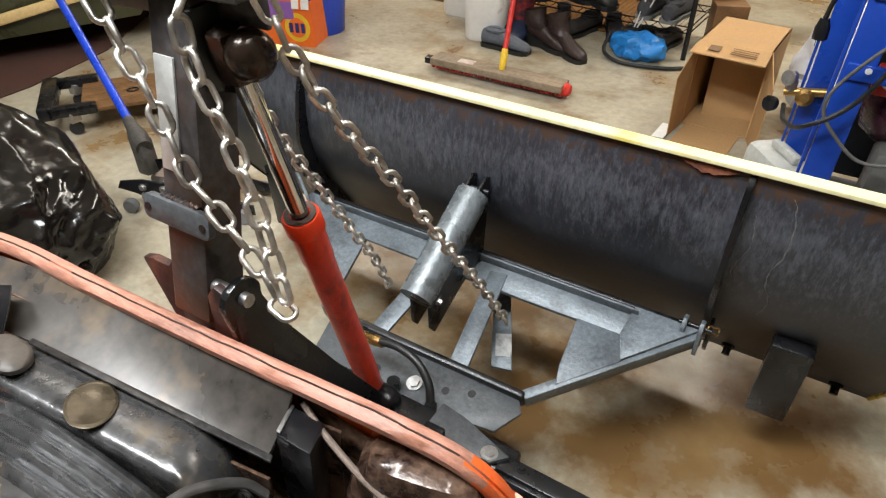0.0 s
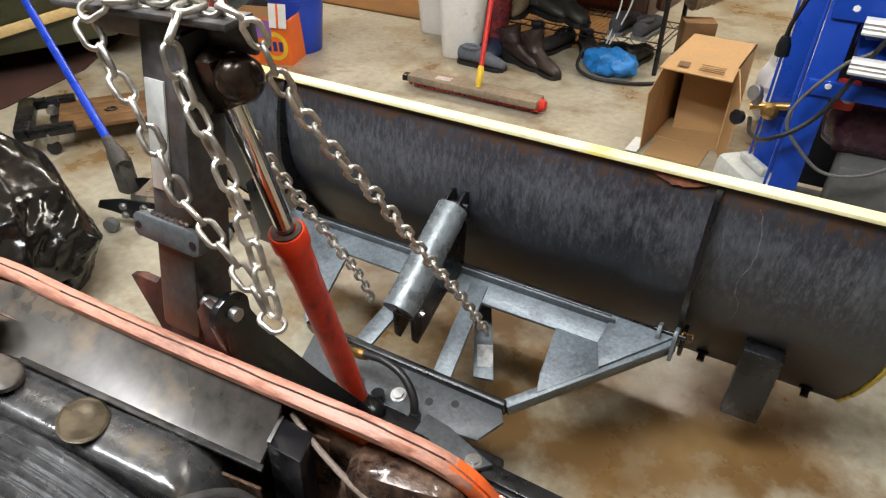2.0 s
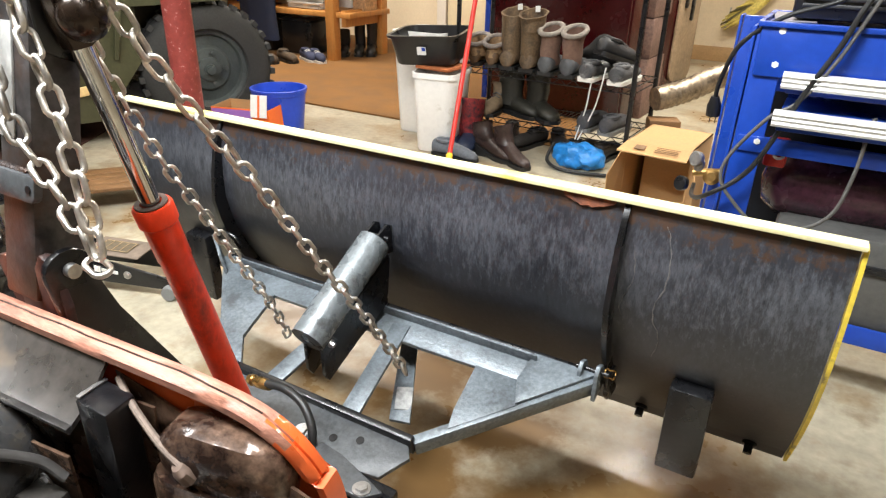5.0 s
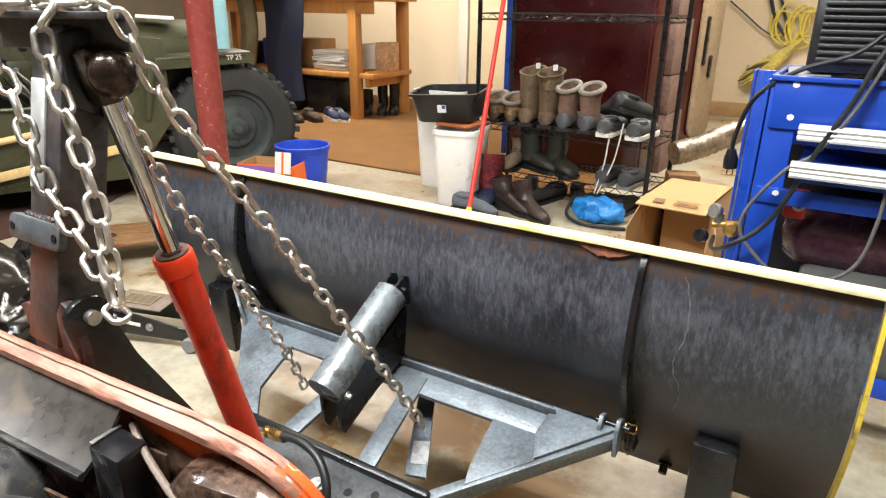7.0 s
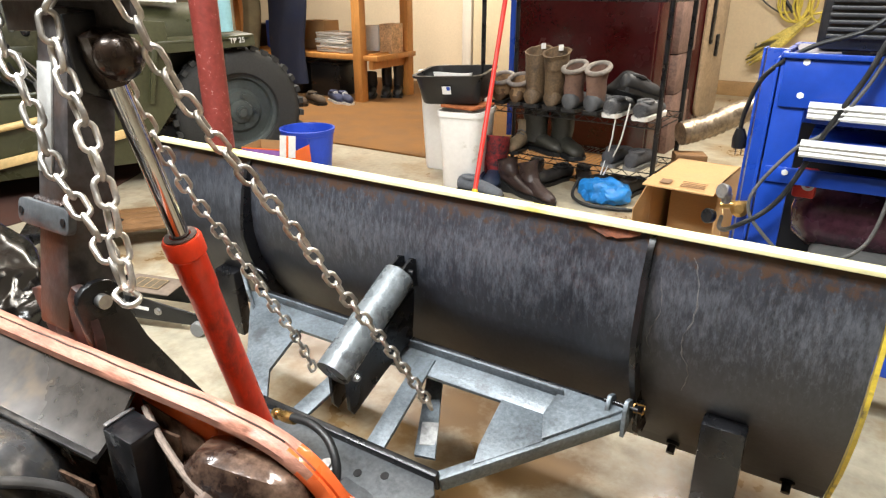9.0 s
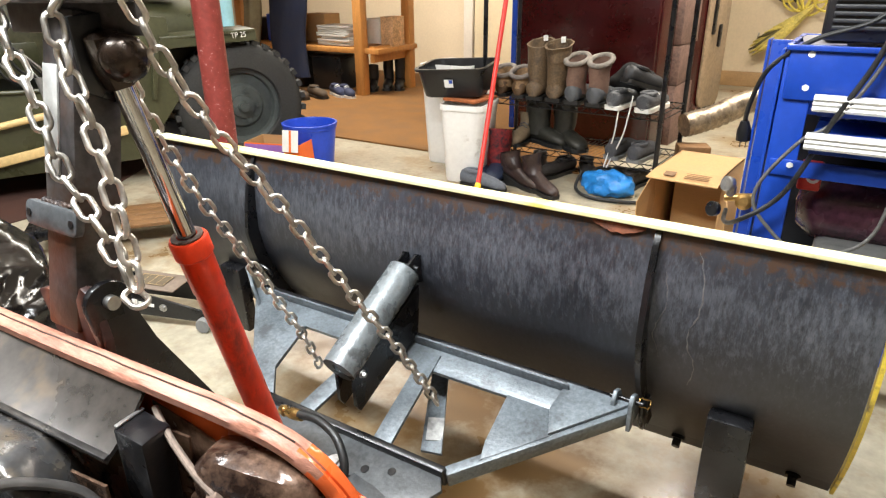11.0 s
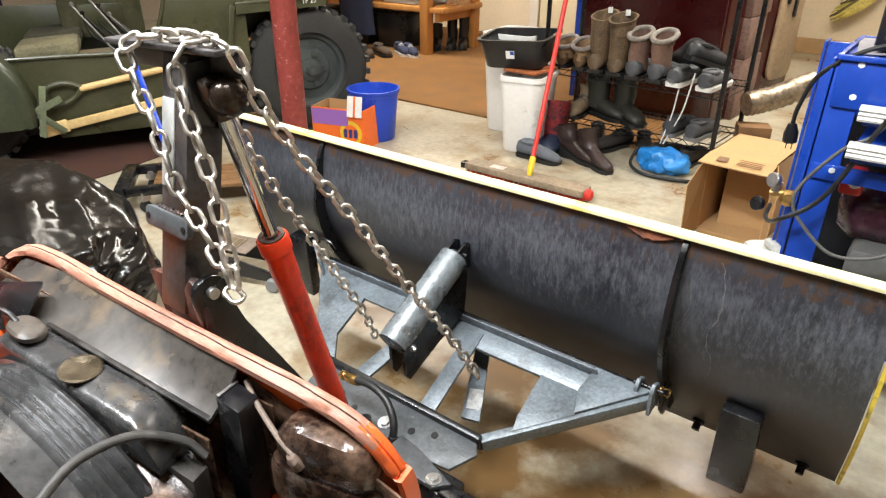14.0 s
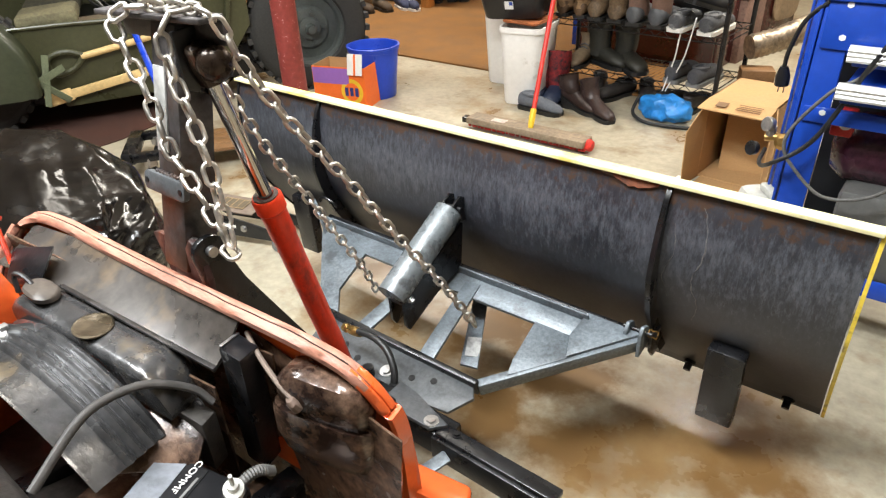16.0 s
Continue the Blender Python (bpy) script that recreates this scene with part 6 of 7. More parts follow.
    for x, y in ((-3.02, 3.10), (-2.92, 3.22), (-2.82, 3.28)):
        shoe(x, y, 0.012, 30, RUBBER, RUBBER, 0.28, 0.105, shaft=0.40 if x > -2.95 else 0.22, shaft_r=0.06, name="rubber_boot", label="black rubber boot against the wall", group="footwear by the bench")


place(moved((-3.076, 2.764), (-2.827, 3.305), 1.4, 0.90, 0.937))
bench()
place()


# ---- cardboard box, duct and litter ----
def cardboard_box():
    t = thing("cardboard_box", (0.51, 1.2, 0), "open brown cardboard box lying on its side", "cardboard box")
    m = pose(0.325, 1.20, 0, 0, 0, 4)
    w, d, h, k = 0.285, 0.36, 0.285, 0.005
    for name, c, s in (("base", (w / 2, d / 2, k / 2 + 0.001), (w, d, k)), ("wall", (k / 2, d / 2, h / 2), (k, d, h)), ("wall", (w - k / 2, d / 2, h / 2), (k, d, h)), ("wall", (w / 2, d - k / 2, h / 2), (w - 2 * k, k, h)), ("lid", (w / 2, d / 2, h - k / 2), (w, d, k))):
        bm = B()
        box(bm, None, s, m=m @ Matrix.Translation(c))
        part(name, bm, CARD, t)

    def flap(pts, label=""):
        bm = B()
        q = [m @ Vector(p) for p in pts]
        prism(bm, q, (q[1] - q[0]).cross(q[2] - q[0]), 0.004)
        return part("flap", bm, CARD, t, label)
    top = flap([(0.0, 0.0, h), (w, 0.0, h), (w + 0.005, -0.12, h - 0.012), (-0.005, -0.115, h - 0.012)], "front flap with printed marks")
    flap([(0.0, 0.0, 0.0), (0.0, 0.0, h), (-0.02, -0.16, h - 0.09), (-0.01, -0.16, 0.0)])
    flap([(w, 0.0, 0.0), (w, 0.0, h), (w + 0.06, -0.16, h - 0.06), (w + 0.06, -0.17, 0.0)])
    flap([(0.02, 0.0, 0.004), (w - 0.03, 0.0, 0.004), (w - 0.03, -0.19, 0.004), (0.02, -0.20, 0.004)])
    for u, v, sx, sy in ((0.08, 0.55, 0.045, 0.045), (0.195, 0.75, 0.10, 0.006), (0.195, 0.62, 0.10, 0.006), (0.195, 0.49, 0.09, 0.005), (0.195, 0.34, 0.10, 0.005)):
        bm = B()
        box(bm, None, (sx, sy, 0.0008), m=m @ Matrix.Translation((u, -0.118 * v, h + 0.0012 + 0.004 - 0.012 * v)) @ pose(0, 0, 0, 5.8, 0, 0))
        part("print", bm, mat("brown_ink", (0.20, 0.11, 0.05), 0.85, var=0.1), top, "faded printed marks")
    bm = B()
    box(bm, (0.46, 1.40, 0.13), (0.22, 0.012, 0.28), rot=(-14, 0, 18))
    solo("cardboard_sheet", bm, CARD, "loose sheet of brown cardboard leaning", "cardboard")
    bm = B()
    jitter(box(bm, (0.30, 1.06, 0.006), (0.05, 0.15, 0.002), rot=(0, 0, 5)), 0.002, 20)
    solo("paper_scrap", bm, PAPER, "scrap of white paper on the floor", "paper")


place(moved((0.460, 1.300), (0.489, 1.294), -7.6, 0.823, 1.10))
cardboard_box()
place()


def duct():
    t = thing("duct", (0.5, 2.1, 0), "crinkled aluminium flexible duct on the floor", "duct")
    bm = B()
    path = spline([(0.27, 1.90, 0.27), (0.38, 2.0, 0.30), (0.52, 2.12, 0.36), (0.78, 2.35, 0.44), (1.05, 2.6, 0.50)], 14)
    pipe(bm, path, lambda u: 0.052 + 0.003 * math.sin(u * 220) , 18)
    part("hose", jitter(bm, 0.004, 40), FOIL, t, smooth=50)
    bm = B()
    bmesh.ops.create_icosphere(bm, subdivisions=4, radius=1.0, matrix=Matrix.Translation((0.80, 1.32, 0.17)) @ Matrix.Diagonal((0.16, 0.18, 0.20, 1)))
    for v in bm.verts:
        v.co += v.normal * 0.05 * noise.noise(v.co * 13) + v.normal * 0.02 * noise.noise(v.co * 40)
        v.co.z = max(0.003, v.co.z)
    solo("plastic_bag", bm, mat("white_bag", (0.72, 0.72, 0.74), 0.4, var=0.05, bump=0.2), "crumpled white plastic bag by the cart", "plastic bag", smooth=30)
    t = thing("wood_block", (0.24, 2.0, 0), "rough timber block beside the rack", "wood block")
    part("block", box(B(), (0.33, 1.85, 0.10), (0.14, 0.10, 0.20), rot=(0, 0, 20), bevel=0.004), CREEPW, t)


place(moved((0.613, 2.207), (0.588, 2.431), 3.7, 1.019, 1.082))
duct()
place()


def rope():
    y = 3.92
    t = thing("rope_coil", (0.45, y, 0.6), "coil of yellow rope hanging on the wall", "rope")
    for k in range(8):
        bm = B()
        r = 0.055 + 0.014 * (k % 3)
        pts = [(0.36 + 0.035 * k + r * math.cos(a), y - 0.008 * k, 0.70 - 0.03 * (k % 2) + (r * 1.7) * math.sin(a) + 0.01 * math.sin(3 * a + k)) for a in [2 * math.pi * j / 20 for j in range(21)]]
        pipe(bm, pts, 0.008, 6)
        part("turn", bm, YELROPE, t)
    t = thing("strap_bundle", (0.4, y, 0.4), "yellow and black webbing bundle hanging on the wall", "webbing")
    for k in range(9):
        a = radians(-62 + 11 * k)
        top = Vector((0.55, y - 0.02 - 0.004 * k, 0.60))
        end = top + Vector((math.cos(math.pi + a) * 0.40, -0.03 * math.sin(k), -abs(math.sin(radians(18 + 7.5 * k))) * 0.36))
        mid = top.lerp(end, 0.5) + Vector((0, -0.05, -0.03))
        line = spline([top, mid, end], 8)
        bm = B()
        rings = []
        for i, p in enumerate(line):
            u = i / (len(line) - 1)
            w = 0.012 + 0.045 * math.sin(math.pi * min(1, u * 1.1)) ** 0.7
            up = Vector((-0.35, 0, 1)).normalized() * w
            rings.append([p - up * 0.5, p + Vector((0, -0.012, 0)), p + up * 0.5, p + Vector((0, 0.006, 0))])
        loft(bm, rings)
        part("strap", bm, mat("yellow_webbing", (0.50, 0.40, 0.09), 0.7, var=0.25, scale=14) if k == 0 else bpy.data.materials["yellow_webbing"] if k % 3 else mat("dark_webbing", (0.10, 0.085, 0.03), 0.8, var=0.2), t, smooth=50)
    bm = B()
    pipe(bm, spline([(0.20, y, 0.40), (0.195, y, 0.33), (0.19, y, 0.30), (0.215, y, 0.275), (0.195, y, 0.25), (0.175, y, 0.275), (0.19, y, 0.295)], 6), 0.006, 6)
    part("hook", bm, BARE, t, "small steel snap hook")
    for pts, r in (([(0.18, y, 1.3), (0.25, y, 0.98), (0.33, y, 0.74), (0.42, y - 0.02, 0.62)], 0.013), ([(0.24, y, 1.3), (0.30, y, 1.0), (0.38, y, 0.80), (0.44, y - 0.02, 0.64)], 0.010), ([(0.0, y, 0.85), (0.12, y, 0.76), (0.25, y, 0.66), (0.36, y, 0.60)], 0.006)):
        bm = B()
        pipe(bm, spline(pts, 8), r, 8)
        solo("cable", bm, RUBBER, "black cable hanging down the back wall", "cable", "cables")


place(moved((0.400, 3.920), (0.307, 5.480), 0.1, 1.155, 1.187))
rope()
place()


CART = moved((0.818, 0.860), (0.790, 0.430), 0.0, 0.66, 0.62, 0.256)
# ---- blue tool cart ----
def tool_cart():
    t = thing("tool_cart", (1.25, 1.1, 0), "blue steel tool cart with two part-open drawers", "tool cart")
    xl, xr, yf, yb = 0.832, 1.72, 0.86, 1.31
    part("top_tray", box(B(), ((xl + xr) / 2, (yf + yb) / 2, 0.815), (xr - xl, yb - yf, 0.165), bevel=0.007), BLUEP, t)
    bm = B()
    for c, s in ((((xl + xr) / 2, yf - 0.004, 0.902), (xr - xl + 0.02, 0.016, 0.018)), (((xl + xr) / 2, yb + 0.004, 0.902), (xr - xl + 0.02, 0.016, 0.018)), ((xl - 0.004, (yf + yb) / 2, 0.902), (0.016, yb - yf, 0.018))):
        box(bm, c, s, bevel=0.003)
    part("tray_lip", bm, BLUEP, t)
    for x, y in ((0.862, 0.872), (0.776, 1.22), (1.70, 0.872), (1.70, 1.25)):
        bm = B()
        if x < 1:
            prism(bm, [(x - 0.040, y, 0.893), (x + 0.050, y, 0.893), (x + 0.046, y, -0.22), (x - 0.046, y, -0.22)], (0, 1, 0), 0.012, 0.003)
            prism(bm, [(x - 0.044, y, 0.893), (x - 0.044, y + 0.085, 0.893), (x - 0.054, y + 0.085, -0.22), (x - 0.054, y, -0.22)], (-1, 0, 0), 0.010, 0.003)
        else:
            box(bm, (x, y, 0.335), (0.05, 0.05, 1.11), bevel=0.004)
        part("leg", bm, BLUEP, t)
        bm = B()
        rod(bm, (x, y + 0.03, -0.23), (x, y + 0.03, -0.30), 0.014, seg=12)
        rod(bm, (x - 0.022, y + 0.03, -0.335), (x + 0.022, y + 0.03, -0.335), 0.070, seg=24)
        part("castor", bm, RUBBER, t, "black rubber castor")
    for z in (0.882, 0.775, 0.512):
        bolt(t, (0.893, 0.868, z), (0, -1, 0), 0.011, 0.010, WHITEP, "bolt", "bright zinc bolt head")
    part("lower_rail", box(B(), ((xl + xr) / 2, yf + 0.012, 0.500), (xr - xl, 0.022, 0.055), bevel=0.003), BLUEP, t)
    # Tray and added back panel are black to keep the cart's inside dark.
    part("lower_tray", box(B(), ((xl + xr) / 2, (yf + yb) / 2, -0.13), (xr - xl - 0.02, yb - yf, 0.035), bevel=0.006), BLACKPL, t, "black lower tray")
    part("tray_lip", box(B(), ((xl + xr) / 2 + 0.05, yf + 0.005, -0.135), (xr - xl - 0.10, 0.012, 0.075), bevel=0.003), BLUEP, t)
    part("lower_panel", box(B(), ((xl + xr) / 2, yb - 0.012, 0.26), (xr - xl - 0.06, 0.01, 0.70)), BLACKPL, t, "added black back panel that darkens the cart's inside")
    part("back_panel", box(B(), ((xl + xr) / 2, yb - 0.01, 0.60), (xr - xl, 0.01, 0.30)), BLUEP, t)
    pull = mat("brushed_aluminium", (0.72, 0.71, 0.68), 0.45, metal=0.15, var=0.05, stretch=(0.2, 4, 4))
    for z, out in ((0.735, 0.02), (0.617, 0.055)):
        bm = B()
        box(bm, (1.34, yf + 0.21 - out, z - 0.015), (0.80, 0.42, 0.06), bevel=0.003)
        dr = part("drawer", bm, BLUEP, t)
        bm = B()
        x0, x1, yy = 0.925, 1.74, yf - 0.014 - out
        pr = [(0.016, -0.026), (-0.012, -0.026), (-0.016, -0.018), (-0.012, -0.010), (-0.017, -0.002), (-0.012, 0.006), (-0.020, 0.014), (-0.014, 0.024), (0.0, 0.028), (0.016, 0.026)]
        loft(bm, [[(x, yy + a, z + b) for a, b in pr] for x in (x0, x1)])
        part("pull", bm, pull, dr, "ridged brushed aluminium pull strip", smooth=20)
    t2 = thing("battery_charger", (1.27, 1.1, 0.9), "black ribbed charger standing on the cart", "charger")
    part("case", box(B(), (1.25, 1.13, 1.043), (0.70, 0.36, 0.26), bevel=0.02), BLACKPL, t2)
    for k in range(10):
        part("fin", box(B(), (1.25, 0.945, 0.960 + 0.022 * k), (0.65, 0.014, 0.012), bevel=0.003), mat("charger_fin", (0.03, 0.03, 0.032), 0.4) if k == 0 else bpy.data.materials["charger_fin"], t2)
    bm = B()
    rod(bm, (0.955, 0.952, 0.955), (0.955, 0.945, 0.955), 0.012, seg=16)
    part("port", bm, RUBBER, t2)
    part("switch", box(B(), (1.50, 0.935, 1.130), (0.075, 0.016, 0.060), bevel=0.004), GREYPL, t2, "grey rocker switch plate")
    bm = B()
    jitter(box(bm, (0.90, 1.12, 0.9045), (0.12, 0.34, 0.006), rot=(0, 0, 6), bevel=0.002), 0.004, 12)
    solo("cloth", bm, mat("grey_cloth", (0.25, 0.23, 0.24), 0.9, var=0.1), "grey cloth lying on the cart top", "cloth")
    t3 = thing("air_tank", (1.3, 1.17, 0.09), "dark maroon-brown tank inside the cart", "tank")
    bm = B()
    lathe(bm, [(0.0, -0.33), (0.09, -0.315), (0.135, -0.26), (0.14, -0.2), (0.14, 0.3), (0.0, 0.36)], (1.25, 1.10, 0.325), (1, 0.03, 0.0), 32)
    part("shell", bm, mat("maroon_tank", (0.050, 0.016, 0.026), 0.26, var=0.3, scale=6), t3, smooth=50)
    for x in (1.10, 1.42):
        part("foot", box(B(), (x, 1.10, 0.04), (0.05, 0.18, 0.28), bevel=0.004), BLACKP, t3)
    bm = B()
    box(bm, (0.955, 0.955, 0.46), (0.07, 0.06, 0.10), bevel=0.01)
    tr = solo("red_tin", bm, REDPL, "red tin with a white mark in the cart", "tin")
    bm = B()
    lathe(bm, [(0.010, 0.0), (0.020, 0.0), (0.020, 0.003), (0.010, 0.003)], (0.965, 0.9245, 0.46), (0, -1, 0), 20, caps=False)
    part("mark", bm, WHITEP, tr)
    bm = B()
    box(bm, (1.38, 1.02, 0.692), (0.56, 0.26, 0.03), bevel=0.008)
    solo("tool_roll", bm, LEATHER, "brown leather tool roll in the cart", "tool roll")
    t5 = thing("tool_case", (1.3, 1.0, 0.09), "dark grey plastic case on the cart's lower tray", "tool case")
    part("shell", box(B(), (1.34, 0.98, 0.055), (0.67, 0.20, 0.35), bevel=0.03), mat("charcoal_plastic", (0.085, 0.083, 0.078), 0.5, var=0.1), t5)
    part("case_handle", box(B(), (1.36, 0.875, 0.12), (0.18, 0.02, 0.03), bevel=0.008), BLACKPL, t5)
    place(moved((0.755, 0.970), (0.745, 0.640), 14, 0.95, 1.0))
    t6 = thing("canister", (0.78, 0.99, 0), "pale grey plastic canister beside the cart", "canister")
    part("shell", box(B(), (0.755, 0.97, 0.125), (0.11, 0.24, 0.25), rot=(0, 0, 24), bevel=0.03), mat("pale_plastic", (0.45, 0.45, 0.42), 0.5, var=0.08), t6)
    part("handle", box(B(), (0.755, 0.97, 0.262), (0.03, 0.12, 0.025), rot=(0, 0, 24), bevel=0.01), mat("pale_plastic_grip", (0.45, 0.45, 0.42), 0.5), t6)


place(CART)
tool_cart()


def regulator():
    t = thing("gas_regulator", (0.74, 0.93, 0.36), "brass gas regulator with two black gauges", "regulator")
    c = Vector((0.735, 0.93, 0.360))
    bm = B()
    rod(bm, c + Vector((-0.03, 0, 0)), c + Vector((0.09, 0.0, 0.02)), 0.013, seg=12)
    lathe(bm, [(0.0, 0.0), (0.022, 0.002), (0.026, 0.02), (0.014, 0.03), (0.0, 0.03)], c + Vector((0.03, -0.01, 0.0)), (0, -1, 0.2), 16)
    part("body", bm, BRASS, t)
    for off in ((-0.05, -0.02, -0.035), (-0.02, 0.0, 0.045)):
        bm = B()
        lathe(bm, [(0.0, 0.0), (0.022, 0.0), (0.024, 0.018), (0.021, 0.022), (0.0, 0.020)], c + Vector(off), (-0.5, -0.8, 0.2), 20)
        part("gauge", bm, BLACKPL if off[2] < 0 else BARE, t)
    bm = B()
    lathe(bm, [(0.0, 0.0), (0.016, 0.0), (0.016, 0.03), (0.0, 0.03)], c + Vector((-0.015, 0, 0.01)), (0, 0, 1), 8)
    part("valve", bm, BARE, t)
    place()
    for pts, r, mm, lab in (([(0.700, 0.640, 0.385), (0.716, 0.520, 0.395), (0.760, 0.405, 0.440), (0.840, 0.400, 0.519), (0.906, 0.400, 0.688), (0.947, 0.402, 0.783), (0.972, 0.410, 0.860), (1.010, 0.450, 0.930), (1.060, 0.492, 0.960)], 0.0054, RUBBER, "thick black rubber hose draped over the cart"),
                            ([(1.050, 0.492, 0.930), (1.000, 0.430, 0.885), (0.950, 0.404, 0.760), (0.900, 0.402, 0.672), (0.853, 0.400, 0.634), (0.795, 0.398, 0.545), (0.786, 0.396, 0.490), (0.817, 0.396, 0.445), (0.884, 0.396, 0.394), (0.959, 0.396, 0.405), (1.013, 0.396, 0.452), (1.032, 0.398, 0.542), (1.036, 0.408, 0.640), (1.042, 0.425, 0.652)], 0.0040, GREYRUB, "grey cable hanging in a loop before the cart"),
                            ([(0.728, 0.500, 0.640), (0.735, 0.480, 0.690), (0.765, 0.450, 0.770), (0.838, 0.428, 0.830), (0.931, 0.420, 0.868), (0.985, 0.440, 0.915), (1.050, 0.492, 0.945)], 0.0050, RUBBER, "black mains cable with a plug")):
        bm = B()
        pipe(bm, spline(pts, 12), r, 10)
        solo("cable", bm, mm, lab, "cable", "cables")
    bm = B()
    lathe(bm, [(0.0, 0.0), (0.009, 0.0), (0.016, 0.022), (0.016, 0.045), (0.0, 0.046)], (0.728, 0.500, 0.645), (0.05, 0.1, -1), 10)
    for dx in (-0.006, 0.006):
        box(bm, (0.731 + dx, 0.505, 0.592), (0.0016, 0.006, 0.018))
    solo("plug", bm, BLACKPL, "black mains plug on a cable", "plug")


place(moved((0.738, 0.930), (0.718, 0.655), 0.9, 0.82, 0.84, 0.110))
regulator()
place()


# ---- dirt on the floor ----
def crumbs():
    bm = B()
    for k in range(260):
        c = random.choice(((-0.38, 0.72, 0.20, 0.10, 120), (0.42, 0.60, 0.16, 0.08, 40), (-0.1, 0.5, 0.7, 0.35, 60)))
        x, y = random.gauss(c[0], c[2] * 0.6), random.gauss(c[1], c[3] * 0.6)
        r = random.uniform(0.002, 0.010) * random.random() + 0.0018
        bmesh.ops.create_icosphere(bm, subdivisions=1, radius=1.0, matrix=pose(x, y, 0.001, 0, 0, random.uniform(0, 180)) @ Matrix.Diagonal((r * random.uniform(1, 2.2), r, r * 0.5, 1)))
    solo("dirt_crumbs", jitter(bm, 0.003, 90), mat("dried_mud", (0.05, 0.038, 0.025), 0.9, var=0.3), "scattered crumbs of dried mud on the floor", "dirt", kind="stuff")
    for x, y, r, lab in ((0.165, 0.83, 0.055, "dark irregular oil stain on the concrete"), (-0.42, 0.74, 0.05, "dark irregular oil stain on the concrete"), (0.44, 0.575, 0.03, "dark irregular oil stain on the concrete")):
        bm = B()
        ring = []
        for j in range(40):
            a = 2 * math.pi * j / 40
            q = r * (0.8 + 0.7 * noise.noise((math.cos(a) * 2 + x * 9, math.sin(a) * 2, y * 7)))
            ring.append((x + q * math.cos(a) * 1.2, y + q * math.sin(a), 0.0005))
        prism(bm, ring, (0, 0, 1), 0.0012)
        solo("oil_stain", bm, mat("oil_stain", (0.055, 0.042, 0.026), 0.35, var=0.3, scale=30), lab, "stain", "stains on the floor", kind="stuff")


place(moved((0.062, 0.715), (0.118, 0.863), -7.9, 0.860, 0.860))
crumbs()
place()


# ---- things beside the tractor: jack, creeper, bag, jeep ----
def floor_jack():
    t = thing("floor_jack", (-1.2, -0.42, 0), "black trolley jack with a blue handle", "trolley jack")
    a, b = Vector((-1.455, -0.480, 0)), Vector((-0.905, -0.305, 0))
    d = (b - a).normalized()
    n = Vector((d.y, -d.x, 0))
    for s in (0.085, -0.085):
        bm = B()
        q = [a + n * s + d * u + Vector((0, 0, z)) for u, z in ((0.0, 0.10), (0.02, 0.135), (0.12, 0.15), (0.30, 0.135), (0.58, 0.075), (0.58, 0.03), (0.16, 0.05), (0.08, 0.085))]
        prism(bm, q, n, 0.008, 0.002)
        side = part("side_plate", bm, BLACKP, t, "black steel side plate")
        if s > 0:
            for u, z in ((0.115, 0.115), (0.115, 0.075), (0.205, 0.115), (0.36, 0.085)):
                bolt(side, a + n * (s + 0.008) + d * u + Vector((0, 0, z)), n, 0.011, 0.012, BARE, "bolt")
            bm = B()
            bw = 0.0085
            m = Matrix.Translation(a + n * (s + bw) + d * 0.275 + Vector((0, 0, 0.096))) @ Matrix(((d.x, 0, n.x, 0), (d.y, 0, n.y, 0), (0, 1, n.z, 0), (0, 0, 0, 1))) @ pose(0, 0, 0, 0, 0, -7)
            box(bm, None, (0.125, 0.036, 0.001), m=m)
            lb = part("label", bm, BLACKPL, side, "black maker's label with pale bars")
            bm = B()
            box(bm, None, (0.026, 0.026, 0.0015), m=m @ Matrix.Translation((-0.042, 0, 0.001)))
            box(bm, None, (0.070, 0.015, 0.0015), m=m @ Matrix.Translation((0.010, 0, 0.001)))
            part("mark", bm, WHITEP, lb)
    bm = B()
    q = [a + d * u + n * v + Vector((0, 0, 0.158 - 0.06 * (u - 0.18) - 0.0)) for u, v in ((0.17, 0.075), (0.40, 0.075), (0.40, -0.075), (0.17, -0.075))]
    prism(bm, q, (0, 0, 1), 0.006, 0.002)
    pan = part("cover", bm, mat("dusty_cover", (0.16, 0.12, 0.09), 0.6, var=0.15), t, "dusty cover with a printed panel")
    bm = B()
    q = [a + d * u + n * v + Vector((0, 0, 0.1655 - 0.06 * (u - 0.18))) for u, v in ((0.20, 0.045), (0.34, 0.045), (0.34, -0.045), (0.20, -0.045))]
    prism(bm, q, (0, 0, 1), 0.0012)
    print_ = part("printed_panel", bm, mat("brown_print", (0.10, 0.075, 0.045), 0.6, var=0.25, scale=40), pan)
    bm = B()
    tops = lambda u, v: a + d * u + n * v + Vector((0, 0, 0.1675 - 0.06 * (u - 0.18)))
    for (u0, v0), (u1, v1) in [((0.205, s), (0.335, s)) for s in (0.04, -0.04)] + [((u, 0.04), (u, -0.04)) for u in (0.205, 0.237, 0.27, 0.302, 0.335)]:
        beam(bm, tops(u0, v0), tops(u1, v1), 0.0028, 0.001)
    part("print_line", bm, mat("tan_print", (0.38, 0.26, 0.13), 0.6, var=0.2, scale=40), print_, "faded tan ruled lines")
    for u in (0.05, 0.54):
        for s in (0.11, -0.11):
            bm = B()
            c = a + d * u + n * s + Vector((0, 0, 0.032))
            lathe(bm, [(0.0, -0.016), (0.028, -0.016), (0.032, -0.008), (0.032, 0.008), (0.028, 0.016), (0.0, 0.016)], c, n, 20)
            part("wheel", bm, GREYPL, t)
    bm = B()
    place()
